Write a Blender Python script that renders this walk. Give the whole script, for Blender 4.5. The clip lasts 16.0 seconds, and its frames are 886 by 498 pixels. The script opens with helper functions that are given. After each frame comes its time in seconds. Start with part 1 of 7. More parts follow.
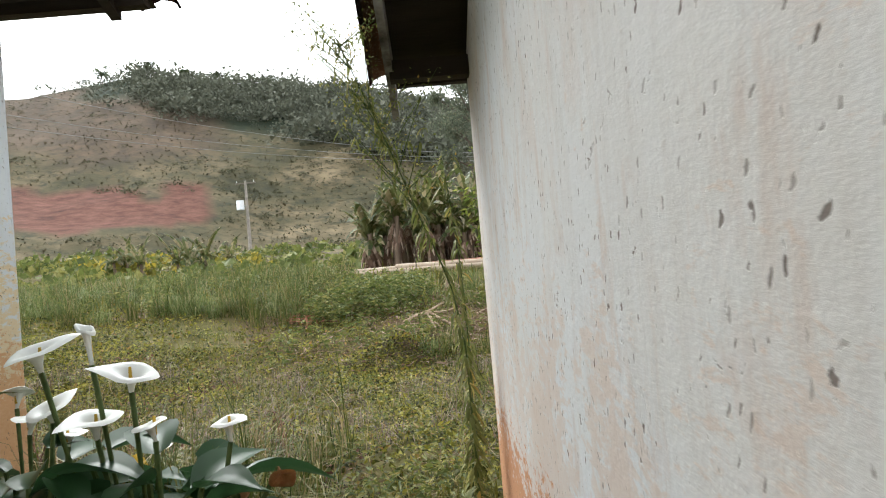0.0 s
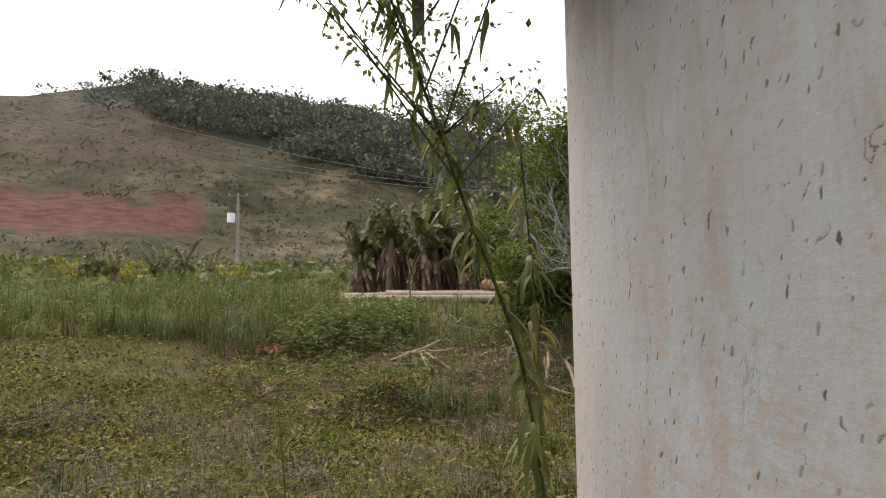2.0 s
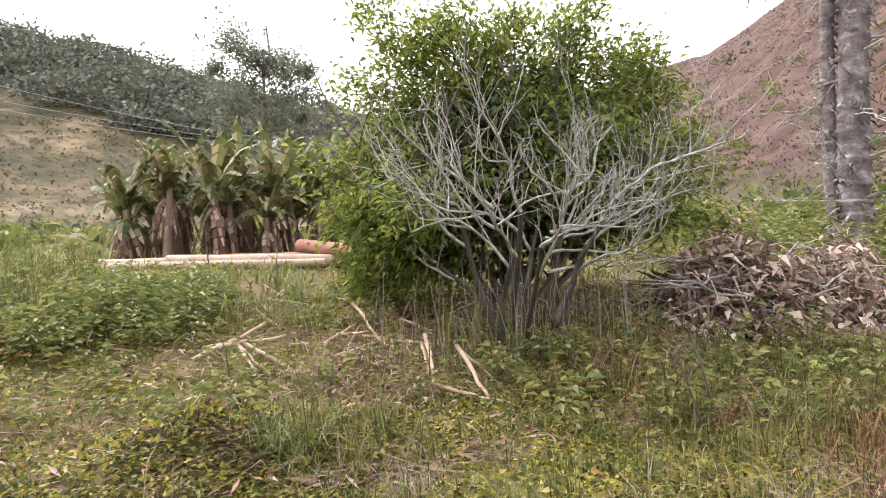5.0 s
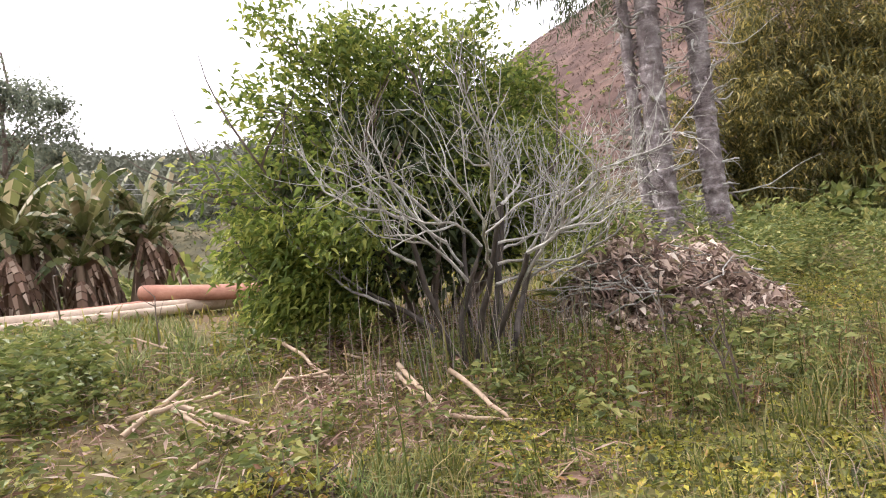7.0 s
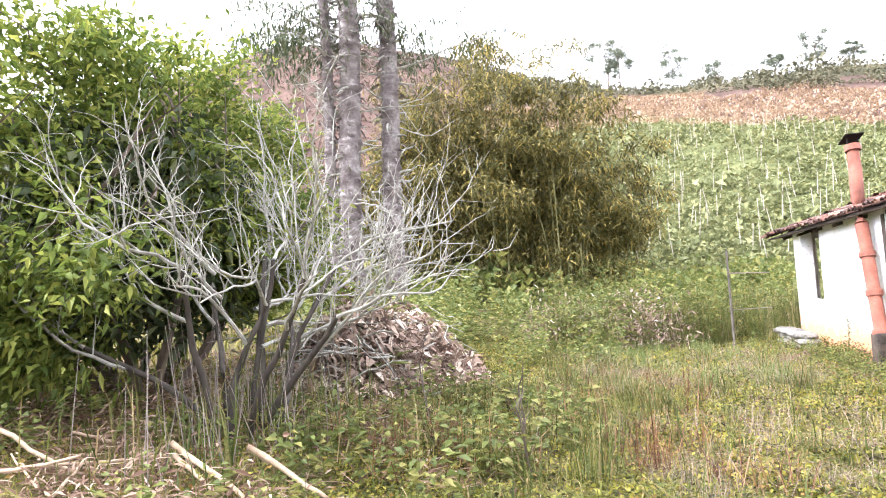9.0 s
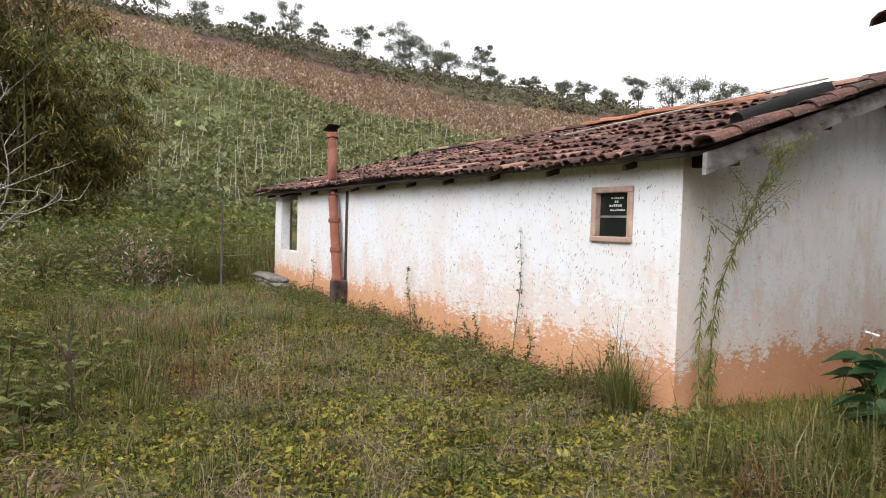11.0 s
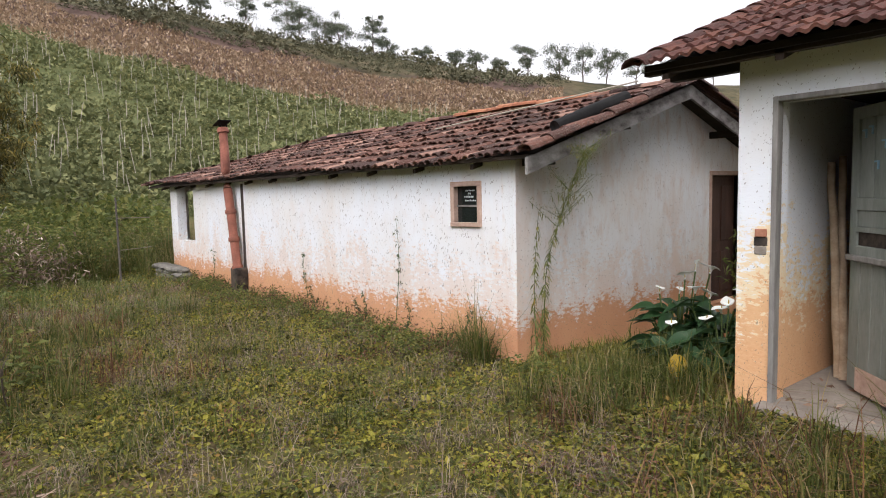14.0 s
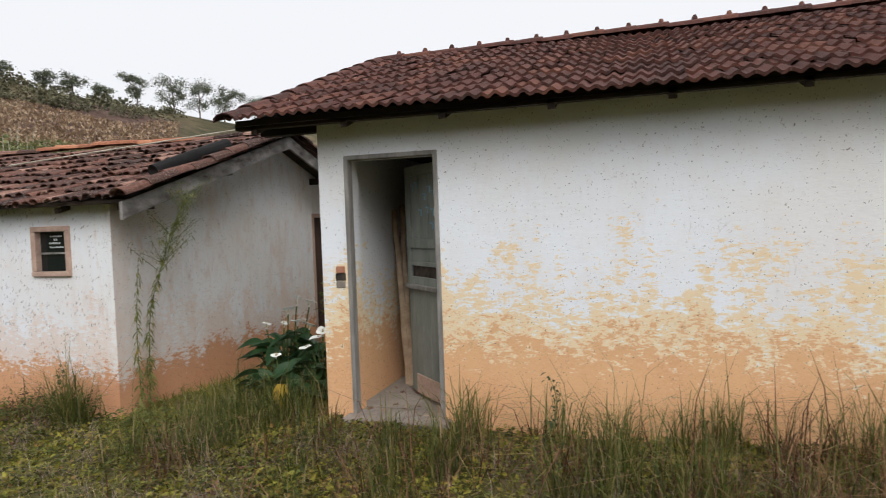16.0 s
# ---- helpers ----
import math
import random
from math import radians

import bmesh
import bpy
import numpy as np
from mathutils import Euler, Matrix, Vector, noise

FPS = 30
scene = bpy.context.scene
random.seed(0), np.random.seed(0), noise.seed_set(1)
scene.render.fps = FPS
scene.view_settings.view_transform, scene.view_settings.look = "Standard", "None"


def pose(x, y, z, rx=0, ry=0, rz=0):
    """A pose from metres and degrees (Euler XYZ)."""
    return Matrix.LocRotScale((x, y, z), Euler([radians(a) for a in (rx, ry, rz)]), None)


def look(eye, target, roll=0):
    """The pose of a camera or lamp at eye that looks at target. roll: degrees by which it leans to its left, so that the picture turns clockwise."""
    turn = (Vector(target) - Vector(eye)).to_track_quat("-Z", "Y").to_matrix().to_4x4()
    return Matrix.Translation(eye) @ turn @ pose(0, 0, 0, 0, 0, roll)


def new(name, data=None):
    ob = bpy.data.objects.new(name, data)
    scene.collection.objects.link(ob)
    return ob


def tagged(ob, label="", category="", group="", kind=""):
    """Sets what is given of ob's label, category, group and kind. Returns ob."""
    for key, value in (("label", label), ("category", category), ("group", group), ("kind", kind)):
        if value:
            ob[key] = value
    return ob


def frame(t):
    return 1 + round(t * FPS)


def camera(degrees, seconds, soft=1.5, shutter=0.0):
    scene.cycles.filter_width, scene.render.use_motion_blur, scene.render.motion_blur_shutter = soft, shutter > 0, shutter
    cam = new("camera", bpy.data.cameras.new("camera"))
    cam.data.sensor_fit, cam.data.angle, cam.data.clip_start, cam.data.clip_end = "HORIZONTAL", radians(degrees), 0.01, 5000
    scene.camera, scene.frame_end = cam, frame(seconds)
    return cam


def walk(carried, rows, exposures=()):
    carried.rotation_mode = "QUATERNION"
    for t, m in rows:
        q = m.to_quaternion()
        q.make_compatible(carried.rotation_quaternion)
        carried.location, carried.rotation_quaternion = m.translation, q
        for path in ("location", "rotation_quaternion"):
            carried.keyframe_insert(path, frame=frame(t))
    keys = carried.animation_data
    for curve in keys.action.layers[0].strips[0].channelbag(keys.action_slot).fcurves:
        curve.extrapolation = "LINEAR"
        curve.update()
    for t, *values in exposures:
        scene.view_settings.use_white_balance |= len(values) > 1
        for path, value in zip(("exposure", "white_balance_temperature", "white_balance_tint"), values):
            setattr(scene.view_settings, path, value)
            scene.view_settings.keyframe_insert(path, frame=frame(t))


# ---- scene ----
cam = camera(70.0, 16.0, soft=1.0, shutter=0.1)
EXPOSURES = [(0, 1.2, 6250, 6), (0.5, 0.82, 6400, 8), (1, 0.5, 6450, 10), (2, 0.5, 6500, 11), (3, 0.52, 6550, 10), (3.5, 1.1, 6550, 11), (4.0, 1.95, 6450, 14), (4.5, 1.65, 6450, 18), (5.2, 1.75, 6450, 19), (7.5, 1.65, 6450, 20), (8.0, 1.72, 6400, 20), (8.5, 2.58, 6050, 21), (9.0, 2.52, 6050, 17), (9.5, 1.85, 6350, 15), (10.0, 1.0, 6450, 12), (12.5, 0.66, 6400, 15), (14.5, 0.6, 6400, 14), (15.0, 0.72, 6350, 13), (15.5, 0.5, 6400, 12), (16, 0.24, 6450, 11)]
PATH = [
    (0, (-0.233, -3.091, 1.16), (-0.205, -1.091, 1.206), -4.9),
    (0.5, (-0.266, -2.577, 1.191), (-0.232, -0.58, 1.302), -2.7),
    (1, (-0.29, -2.275, 1.196), (-0.223, -0.278, 1.276), -1.8),
    (1.5, (-0.3, -1.934, 1.201), (-0.374, 0.058, 1.354), -1.6),
    (2, (-0.363, -1.551, 1.186), (-0.303, 0.444, 1.323), -0.7),
    (2.5, (-0.378, -1.035, 1.207), (-0.22, 0.956, 1.319), -2.7),
    (3, (-0.363, -0.62, 1.186), (-0.175, 1.367, 1.312), -2.4),
    (3.5, (-0.447, -0.206, 1.167), (-0.159, 1.772, 1.232), -2.4),
    (4, (-0.597, 0.154, 1.195), (-0.325, 2.134, 1.286), -2.7),
    (4.5, (-0.599, 0.575, 1.136), (-0.282, 2.549, 1.195), -0.8),
    (5, (-0.757, 0.934, 1.185), (-0.029, 2.797, 1.19), -1.7),
    (5.2, (-0.815, 1.064, 1.207), (-0.022, 2.9, 1.234), -0.9),
    (7.3, (-2.074, 2.413, 1.121), (-0.65, 3.815, 1.2), -4.5),
    (7.5, (-2.16, 2.559, 1.119), (-0.659, 3.877, 1.205), -1.4),
    (8, (-2.275, 2.793, 1.182), (-0.512, 3.735, 1.249), -0.9),
    (8.5, (-2.283, 3.07, 1.212), (-0.415, 3.782, 1.272), -2.5),
    (9, (-2.52, 3.46, 1.318), (-0.593, 3.975, 1.461), -3.2),
    (9.5, (-2.808, 3.723, 1.34), (-0.812, 3.835, 1.392), 0.3),
    (10, (-2.976, 4.013, 1.368), (-1.03, 3.575, 1.513), 0.5),
    (10.2, (-3.033, 4.091, 1.397), (-1.159, 3.395, 1.456), 2.0),
    (12.3, (-3.983, 4.469, 1.639), (-2.401, 3.252, 1.513), 0.0),
    (12.5, (-4.044, 4.538, 1.657), (-2.493, 3.283, 1.514), -0.5),
    (13, (-4.215, 4.596, 1.706), (-2.676, 3.32, 1.632), -0.5),
    (13.5, (-4.37, 4.618, 1.724), (-2.8, 3.391, 1.561), -0.6),
    (14, (-4.461, 4.645, 1.753), (-2.924, 3.377, 1.584), -1.3),
    (14.5, (-4.507, 4.727, 1.769), (-3.114, 3.3, 1.61), -1.9),
    (15, (-4.571, 4.805, 1.782), (-3.38, 3.209, 1.601), -1.5),
    (15.5, (-4.686, 4.835, 1.812), (-3.726, 3.083, 1.719), -1.7),
    (16, (-4.864, 4.834, 1.803), (-4.262, 2.929, 1.719), -2.0),
]
walk(cam, [(t, look(eye, target, roll)) for t, eye, target, roll in PATH], EXPOSURES)

# ---- sky and sun: a bright overcast day ----
world = bpy.data.worlds.new("overcast_sky")
scene.world = world
world.use_nodes = True
wn, wl = world.node_tree.nodes, world.node_tree.links
sky = wn.new("ShaderNodeTexSky")
sky.sky_type = "NISHITA"
sky.sun_disc = False
sky.sun_elevation, sky.sun_rotation = radians(48.5), radians(-29.5)
sky.air_density, sky.dust_density = 1.0, 4.0
soft_sky = wn.new("ShaderNodeHueSaturation")
soft_sky.inputs["Saturation"].default_value = 0.16
wl.new(sky.outputs[0], soft_sky.inputs["Color"])
cloud = wn.new("ShaderNodeMix")
cloud.data_type, cloud.blend_type = "RGBA", "LIGHTEN"
cloud.inputs[0].default_value = 1.0
cloud.inputs[7].default_value = (5.1, 5.2, 5.35, 1)
wl.new(soft_sky.outputs[0], cloud.inputs[6])
wl.new(cloud.outputs[2], wn["Background"].inputs["Color"])
wn["Background"].inputs["Strength"].default_value = 0.15
sun = new("sun", bpy.data.lights.new("sun", "SUN"))
sun.data.energy, sun.data.angle, sun.data.color = 0.78, radians(32), (1.0, 0.975, 0.94)
sun.matrix_world = look((-13, 23, 30), (0, 0, 0))

# ---- small helpers ----
rng = np.random.default_rng(7)


def smooth(u):
    u = np.clip(u, 0.0, 1.0)
    return u * u * (3 - 2 * u)


def wob(x, y, f, s=0.0):
    """A cheap smooth wobble between about -1 and 1."""
    return (np.sin(x * f * 1.3 + y * f * 0.7 + 1.7 + s) + np.sin(x * f * -0.8 + y * f * 1.9 + 4.1 + s * 2) + np.sin(x * f * 2.3 - y * f * 1.1 + s * 3)) / 3


def link(ob, parent, label=""):
    if parent is not None:
        ob.parent = parent
        ob.matrix_parent_inverse = parent.matrix_world.inverted()
    if label:
        ob["label"] = label
    return ob


def thing(name, label, category, at=(0, 0, 0), group="", kind=""):
    ob = new(name)
    ob.empty_display_size = 0.1
    ob.location = at
    ob.matrix_world = Matrix.Translation(at)
    return tagged(ob, label, category, group, kind)


def part(name, bm, material, parent=None, label="", shade=False):
    me = bpy.data.meshes.new(name)
    bmesh.ops.recalc_face_normals(bm, faces=bm.faces[:])
    if shade:
        for f in bm.faces:
            f.smooth = True
    bm.to_mesh(me)
    bm.free()
    me.materials.append(material)
    return link(new(name, me), parent, label)


def quads(name, verts, faces, material, parent=None, label="", shade=False):
    """One mesh from arrays of places and of four-cornered faces."""
    verts, faces = np.asarray(verts, np.float32), np.asarray(faces, np.int32)
    me = bpy.data.meshes.new(name)
    me.vertices.add(len(verts))
    me.vertices.foreach_set("co", verts.ravel())
    me.loops.add(faces.size)
    me.loops.foreach_set("vertex_index", faces.ravel())
    me.polygons.add(len(faces))
    me.polygons.foreach_set("loop_start", np.arange(0, faces.size, 4, dtype=np.int32))
    me.polygons.foreach_set("use_smooth", np.full(len(faces), shade))
    me.update(calc_edges=True)
    me.materials.append(material)
    return link(new(name, me), parent, label)


def join(pieces):
    vs, fs, n = [], [], 0
    for v, f in pieces:
        vs.append(np.asarray(v, np.float32).reshape(-1, 3))
        fs.append(np.asarray(f, np.int64).reshape(-1, 4) + n)
        n += len(vs[-1])
    return np.concatenate(vs), np.concatenate(fs)


def box(bm, a, b, bevel=0.0):
    """A box between two corners, with worn edges."""
    r = bmesh.ops.create_cube(bm, size=1)
    a, b = Vector(a), Vector(b)
    for v in r["verts"]:
        v.co = Vector(((a[i] + b[i]) / 2 + v.co[i] * (b[i] - a[i]) for i in range(3)))
    if bevel:
        edges = list({e for v in r["verts"] for e in v.link_edges})
        bmesh.ops.bevel(bm, geom=edges, offset=bevel, segments=2, affect="EDGES", profile=0.5)
    return bm


def boxed(a, b, bevel=0.0):
    return box(bmesh.new(), a, b, bevel)


def tube(points, radii, segs=6, closed=True):
    """A tapered tube along points."""
    p = np.asarray(points, float)
    r = np.broadcast_to(np.asarray(radii, float), len(p))
    d = np.gradient(p, axis=0)
    d /= np.linalg.norm(d, axis=1, keepdims=True) + 1e-9
    ref = np.where(np.abs(d[:, 2:3]) > 0.9, [[1.0, 0, 0]], [[0, 0, 1.0]])
    u = np.cross(d, ref)
    u /= np.linalg.norm(u, axis=1, keepdims=True) + 1e-9
    w = np.cross(d, u)
    a = np.linspace(0, 2 * math.pi, segs, endpoint=False)
    v = p[:, None] + r[:, None, None] * (np.cos(a)[None, :, None] * u[:, None] + np.sin(a)[None, :, None] * w[:, None])
    n = len(p)
    i, j = np.meshgrid(np.arange(n - 1), np.arange(segs), indexing="ij")
    k = (j + 1) % segs
    f = np.stack([i * segs + j, i * segs + k, (i + 1) * segs + k, (i + 1) * segs + j], -1).reshape(-1, 4)
    v = v.reshape(-1, 3)
    if closed:
        half = segs // 2
        caps = []
        for base in (0, (n - 1) * segs):
            for s in range(half - 1):
                caps.append([base + s, base + s + 1, base + segs - 2 - s, base + segs - 1 - s])
        f = np.concatenate([f, np.array(caps, int).reshape(-1, 4)]) if caps else f
    return v, f


def unit(v):
    return v / (np.linalg.norm(v, axis=-1, keepdims=True) + 1e-9)


def leaves(centres, out, length, width, droop=0.0, fold=0.15):
    """Leaf blades as pointed rhombs, folded a little along the middle rib."""
    c, out = np.asarray(centres, float), unit(np.asarray(out, float))
    n = len(c)
    length, width = np.broadcast_to(length, n)[:, None], np.broadcast_to(width, n)[:, None]
    side = unit(np.cross(out, unit(rng.normal(size=(n, 3)) * 0.6 + [0, 0, 1.0])))
    nor = np.cross(side, out)
    tip = c + out * length + np.array([0, 0, -1.0]) * length * droop
    mid = c + out * length * 0.45
    v = np.stack([c, mid + side * width / 2 + nor * width * fold, tip, mid - side * width / 2 + nor * width * fold], 1).reshape(-1, 3)
    return v, np.arange(4 * n).reshape(-1, 4)


def lances(centres, out, length, width, droop=0.5):
    """Narrow leaves in five bent pieces, widest before the middle."""
    c, out = np.asarray(centres, float), unit(np.asarray(out, float))
    n = len(c)
    length, width = np.broadcast_to(length, n)[:, None], np.broadcast_to(width, n)[:, None]
    side = unit(np.cross(out, np.array([0, 0, 1.0]) + rng.normal(size=(n, 3)) * 0.25))
    rows = []
    for s, w in ((0, 0.12), (0.18, 0.75), (0.42, 1.0), (0.66, 0.72), (0.86, 0.34), (1.0, 0.03)):
        p = c + out * length * s * (1 - 0.25 * s) + np.array([0, 0, -1.0]) * length * droop * s ** 2 + side * length * 0.05 * math.sin(s * 5)
        rows += [p - side * width * w / 2, p + side * width * w / 2]
    v = np.stack(rows, 1).reshape(-1, 3)
    f = np.array([[2 * i, 2 * i + 1, 2 * i + 3, 2 * i + 2] for i in range(5)])
    return v, (np.arange(n)[:, None, None] * 12 + f).reshape(-1, 4)


def blades(roots, height, width, lean, tilt=None):
    """Grass blades in two bent pieces."""
    p = np.asarray(roots, float)
    n = len(p)
    height, width, lean = (np.broadcast_to(q, n)[:, None] for q in (height, width, lean))
    a = rng.uniform(0, 2 * math.pi, n)
    d = np.stack([np.cos(a), np.sin(a), 0 * a], 1)
    s = np.stack([-np.sin(a), np.cos(a), 0 * a], 1)
    up = np.array([0, 0, 1.0])
    m = p + up * height * 0.6 + d * height * lean * 0.35
    t = p + up * height * (1 - 0.35 * np.clip(lean, 0, 1.5)) + d * height * lean
    w = width / 2
    v = np.stack([p - s * w, p + s * w, m - s * w * 0.8, m + s * w * 0.8, t - s * w * 0.12, t + s * w * 0.12], 1).reshape(-1, 3)
    f = np.array([[0, 1, 3, 2], [2, 3, 5, 4]])
    return v, (np.arange(n)[:, None, None] * 6 + f).reshape(-1, 4)


def branch(pos, way, length, radius, depth, sink, tips, kids=(3, 4), spread=0.7, bend=0.25, up=0.1, shrink=0.68, steps=6, segs=5):
    """Grows a bent limb with side limbs: tubes go to sink, outer places to tips."""
    pts, d, p = [np.array(pos, float)], unit(np.array(way, float)), np.array(pos, float)
    for _ in range(steps):
        d = unit(d + rng.normal(size=3) * bend * 0.5 + np.array([0, 0, up]) * 0.3)
        p = p + d * length / steps
        pts.append(p.copy())
    r = np.linspace(radius, radius * (0.5 if depth else 0.25), len(pts))
    sink.append(tube(pts, r, segs, closed=False))
    if depth == 0:
        tips.extend(pts[steps // 2:])
        return
    n = rng.integers(kids[0], kids[1] + 1)
    for k in range(n):
        at = pts[int(np.clip(round((0.35 + 0.65 * (k + 1) / n) * steps), 1, steps))]
        side = unit(d + rng.normal(size=3) * spread)
        branch(at, side, length * shrink * rng.uniform(0.75, 1.2), radius * 0.55, depth - 1, sink, tips, kids, spread, bend, up, shrink, max(3, steps - 1), max(3, segs - 1))


def reseed(k):
    """Keeps a plant's growth the same whatever is built before it."""
    rng.bit_generator.state = np.random.default_rng(k).bit_generator.state


# ---- the lie of the land ----
AZ_KEYS = [-180, -120, -60, -33, -25, -15, -7, 3, 15, 30, 39, 45, 52, 60, 68, 75, 84, 93, 108, 116, 124, 135, 150, 165, 180]
CREST = [8, 8, 12, 15.3, 17.5, 16.9, 16.4, 14.0, 11.2, 12.2, 14.7, 15.6, 19.2, 22.4, 22.8, 21.6, 18.7, 16.7, 15.9, 14.4, 13.1, 11.5, 9, 8, 8]
FOOT_R = [60, 60, 50, 75, 75, 80, 80, 80, 70, 50, 45, 40, 35, 32, 30, 28, 25, 24, 24, 24, 25, 30, 45, 60, 60]
CREST_R = [200, 200, 170, 190, 190, 190, 180, 170, 170, 150, 140, 130, 120, 110, 105, 102, 100, 100, 97, 97, 95, 95, 110, 180, 200]
FOOT_Z = [1, 1, 3, 4.4, 4.4, 4.4, 4.4, 4.2, 4, 3, 2.4, 2, 1.6, 1.4, 1.3, 1.2, 1.1, 1.0, 1.0, 1.0, 1.0, 1.0, 1.0, 1.0, 1.0]


def yard(x, y):
    """The ground close to the houses."""
    z = 1.0 * smooth((y - 4.2) / 8.5) - 0.08 * smooth((y - 0.5) / 1.5) * (1 - smooth((y - 4.5) / 2))
    z = z + 0.36 * smooth((-x - 1.8) / 3.0) * smooth((y - 2.0) / 3.0) * (1 - smooth((y - 7) / 6))
    z = z - 0.18 * smooth((-y - 0.3) / 4.0) * (1 - smooth((x + 0.2) / 1.5)) * (1 - smooth((-x - 2.2) / 2.0))
    z = z + 0.12 * smooth((-x - 1.0) / 1.4) * (1 - smooth((y - 0.3) / 1.8))
    z = z + 0.30 * np.exp(-(((x + 0.72) / 0.6) ** 2 + ((y - 4.9) / 0.45) ** 2))
    z = z + 0.02 * wob(x, y, 1.7) + 0.012 * wob(x, y, 4.3, 2) + 0.006 * wob(x, y, 11, 3)
    return z


def ground_z(x, y):
    x, y = np.asarray(x, float), np.asarray(y, float)
    r, az = np.hypot(x, y - 3), np.degrees(np.arctan2(x, y - 3))
    e, r0, r1, zf = (np.interp(az, AZ_KEYS, k) for k in (CREST, FOOT_R, CREST_R, FOOT_Z))
    base = yard(x, y)
    base = base + (zf - base) * smooth((r - 13) / (r0 - 13))
    u = (r - r0) / (r1 - r0)
    crest = np.tan(np.radians(e)) * r1 + 1.3
    rise = np.clip(u, 0, 1)
    rise = 0.75 * rise + 0.25 * smooth(rise)
    far = (crest - zf) * rise - np.clip(r - r1, 0, None) * 0.25
    rough = np.clip((r - 18) / 60, 0, 1) * np.clip(1.25 - u, 0.25, 1) * (1.2 * wob(x, y, 0.06) + 0.5 * wob(x, y, 0.19, 1) + 0.15 * wob(x, y, 0.6, 2))
    return base + far + rough * 0.9


def on_ground(x, y, dz=0.0):
    x, y = np.asarray(x, float), np.asarray(y, float)
    return np.stack([x, y, ground_z(x, y) + dz], -1)


# ---- materials ----
def material(name, rough=0.8, metal=0.0, spec=0.3):
    m = bpy.data.materials.new(name)
    m.use_nodes = True
    b = m.node_tree.nodes["Principled BSDF"]
    b.inputs["Roughness"].default_value, b.inputs["Metallic"].default_value = rough, metal
    b.inputs["Specular IOR Level"].default_value = spec
    return m


def node(m, kind, **sets):
    n = m.node_tree.nodes.new(kind)
    for k, v in sets.items():
        n.inputs[k.replace("_", " ")].default_value = v
    return n


def wire(m, a, b):
    m.node_tree.links.new(a, b)


def world_pos(m):
    return node(m, "ShaderNodeNewGeometry").outputs["Position"]


def noise_of(m, scale, detail=6, rough=0.6, stretch=(1, 1, 1), distort=0.0):
    mp = node(m, "ShaderNodeMapping")
    mp.inputs["Scale"].default_value = stretch
    wire(m, world_pos(m), mp.inputs["Vector"])
    n = node(m, "ShaderNodeTexNoise", Scale=scale, Detail=detail, Roughness=rough, Distortion=distort)
    wire(m, mp.outputs[0], n.inputs["Vector"])
    return n.outputs["Fac"]


def ramp(m, fac, stops, kind="LINEAR"):
    r = node(m, "ShaderNodeValToRGB")
    r.color_ramp.interpolation = kind
    el = r.color_ramp.elements
    while len(el) < len(stops):
        el.new(0.5)
    for e, (p, c) in zip(el, stops):
        e.position = p
        e.color = (*c, 1) if len(c) == 3 else c
    wire(m, fac, r.inputs[0])
    return r.outputs[0]


def calc(m, op, a, b=None):
    n = m.node_tree.nodes.new("ShaderNodeMath")
    n.operation = op
    for i, v in enumerate((a, b)):
        if v is None:
            continue
        if isinstance(v, (int, float)):
            n.inputs[i].default_value = v
        else:
            wire(m, v, n.inputs[i])
    return n.outputs[0]


def mix(m, fac, a, b, mode="MIX"):
    n = m.node_tree.nodes.new("ShaderNodeMix")
    n.data_type, n.blend_type = "RGBA", mode
    for sock, v in ((n.inputs[0], fac), (n.inputs[6], a), (n.inputs[7], b)):
        if isinstance(v, (int, float)):
            sock.default_value = v
        elif isinstance(v, tuple):
            sock.default_value = (*v, 1)
        else:
            wire(m, v, sock)
    return n.outputs[2]


def finish(m, colour, bump=None, strength=0.3, distance=0.02, rough=None):
    b = m.node_tree.nodes["Principled BSDF"]
    wire(m, colour, b.inputs["Base Color"])
    if bump is not None:
        n = node(m, "ShaderNodeBump", Strength=strength, Distance=distance)
        wire(m, bump, n.inputs["Height"])
        wire(m, n.outputs[0], b.inputs["Normal"])
    if rough is not None:
        wire(m, rough, b.inputs["Roughness"])
    return m


def see_through(m, colour, amount=0.35):
    """Leaves let some light through."""
    nt = m.node_tree
    tr = nt.nodes.new("ShaderNodeBsdfTranslucent")
    wire(m, colour, tr.inputs["Color"])
    mx = nt.nodes.new("ShaderNodeMixShader")
    mx.inputs[0].default_value = amount
    wire(m, nt.nodes["Principled BSDF"].outputs[0], mx.inputs[1])
    wire(m, tr.outputs[0], mx.inputs[2])
    wire(m, mx.outputs[0], nt.nodes["Material Output"].inputs["Surface"])
    return m


def foliage(name, stops, amount=0.35, rough=0.55, patch=None):
    """Leaf colours that differ from leaf to leaf, and from patch to patch."""
    m = material(name, rough)
    rnd = node(m, "ShaderNodeNewGeometry").outputs["Random Per Island"]
    c = ramp(m, rnd, stops)
    if patch:
        c = mix(m, ramp(m, noise_of(m, patch[0], 3), [(0.4, (0, 0, 0)), (0.62, (1, 1, 1))]), c, patch[1], "MULTIPLY")
    finish(m, c)
    return see_through(m, c, amount)


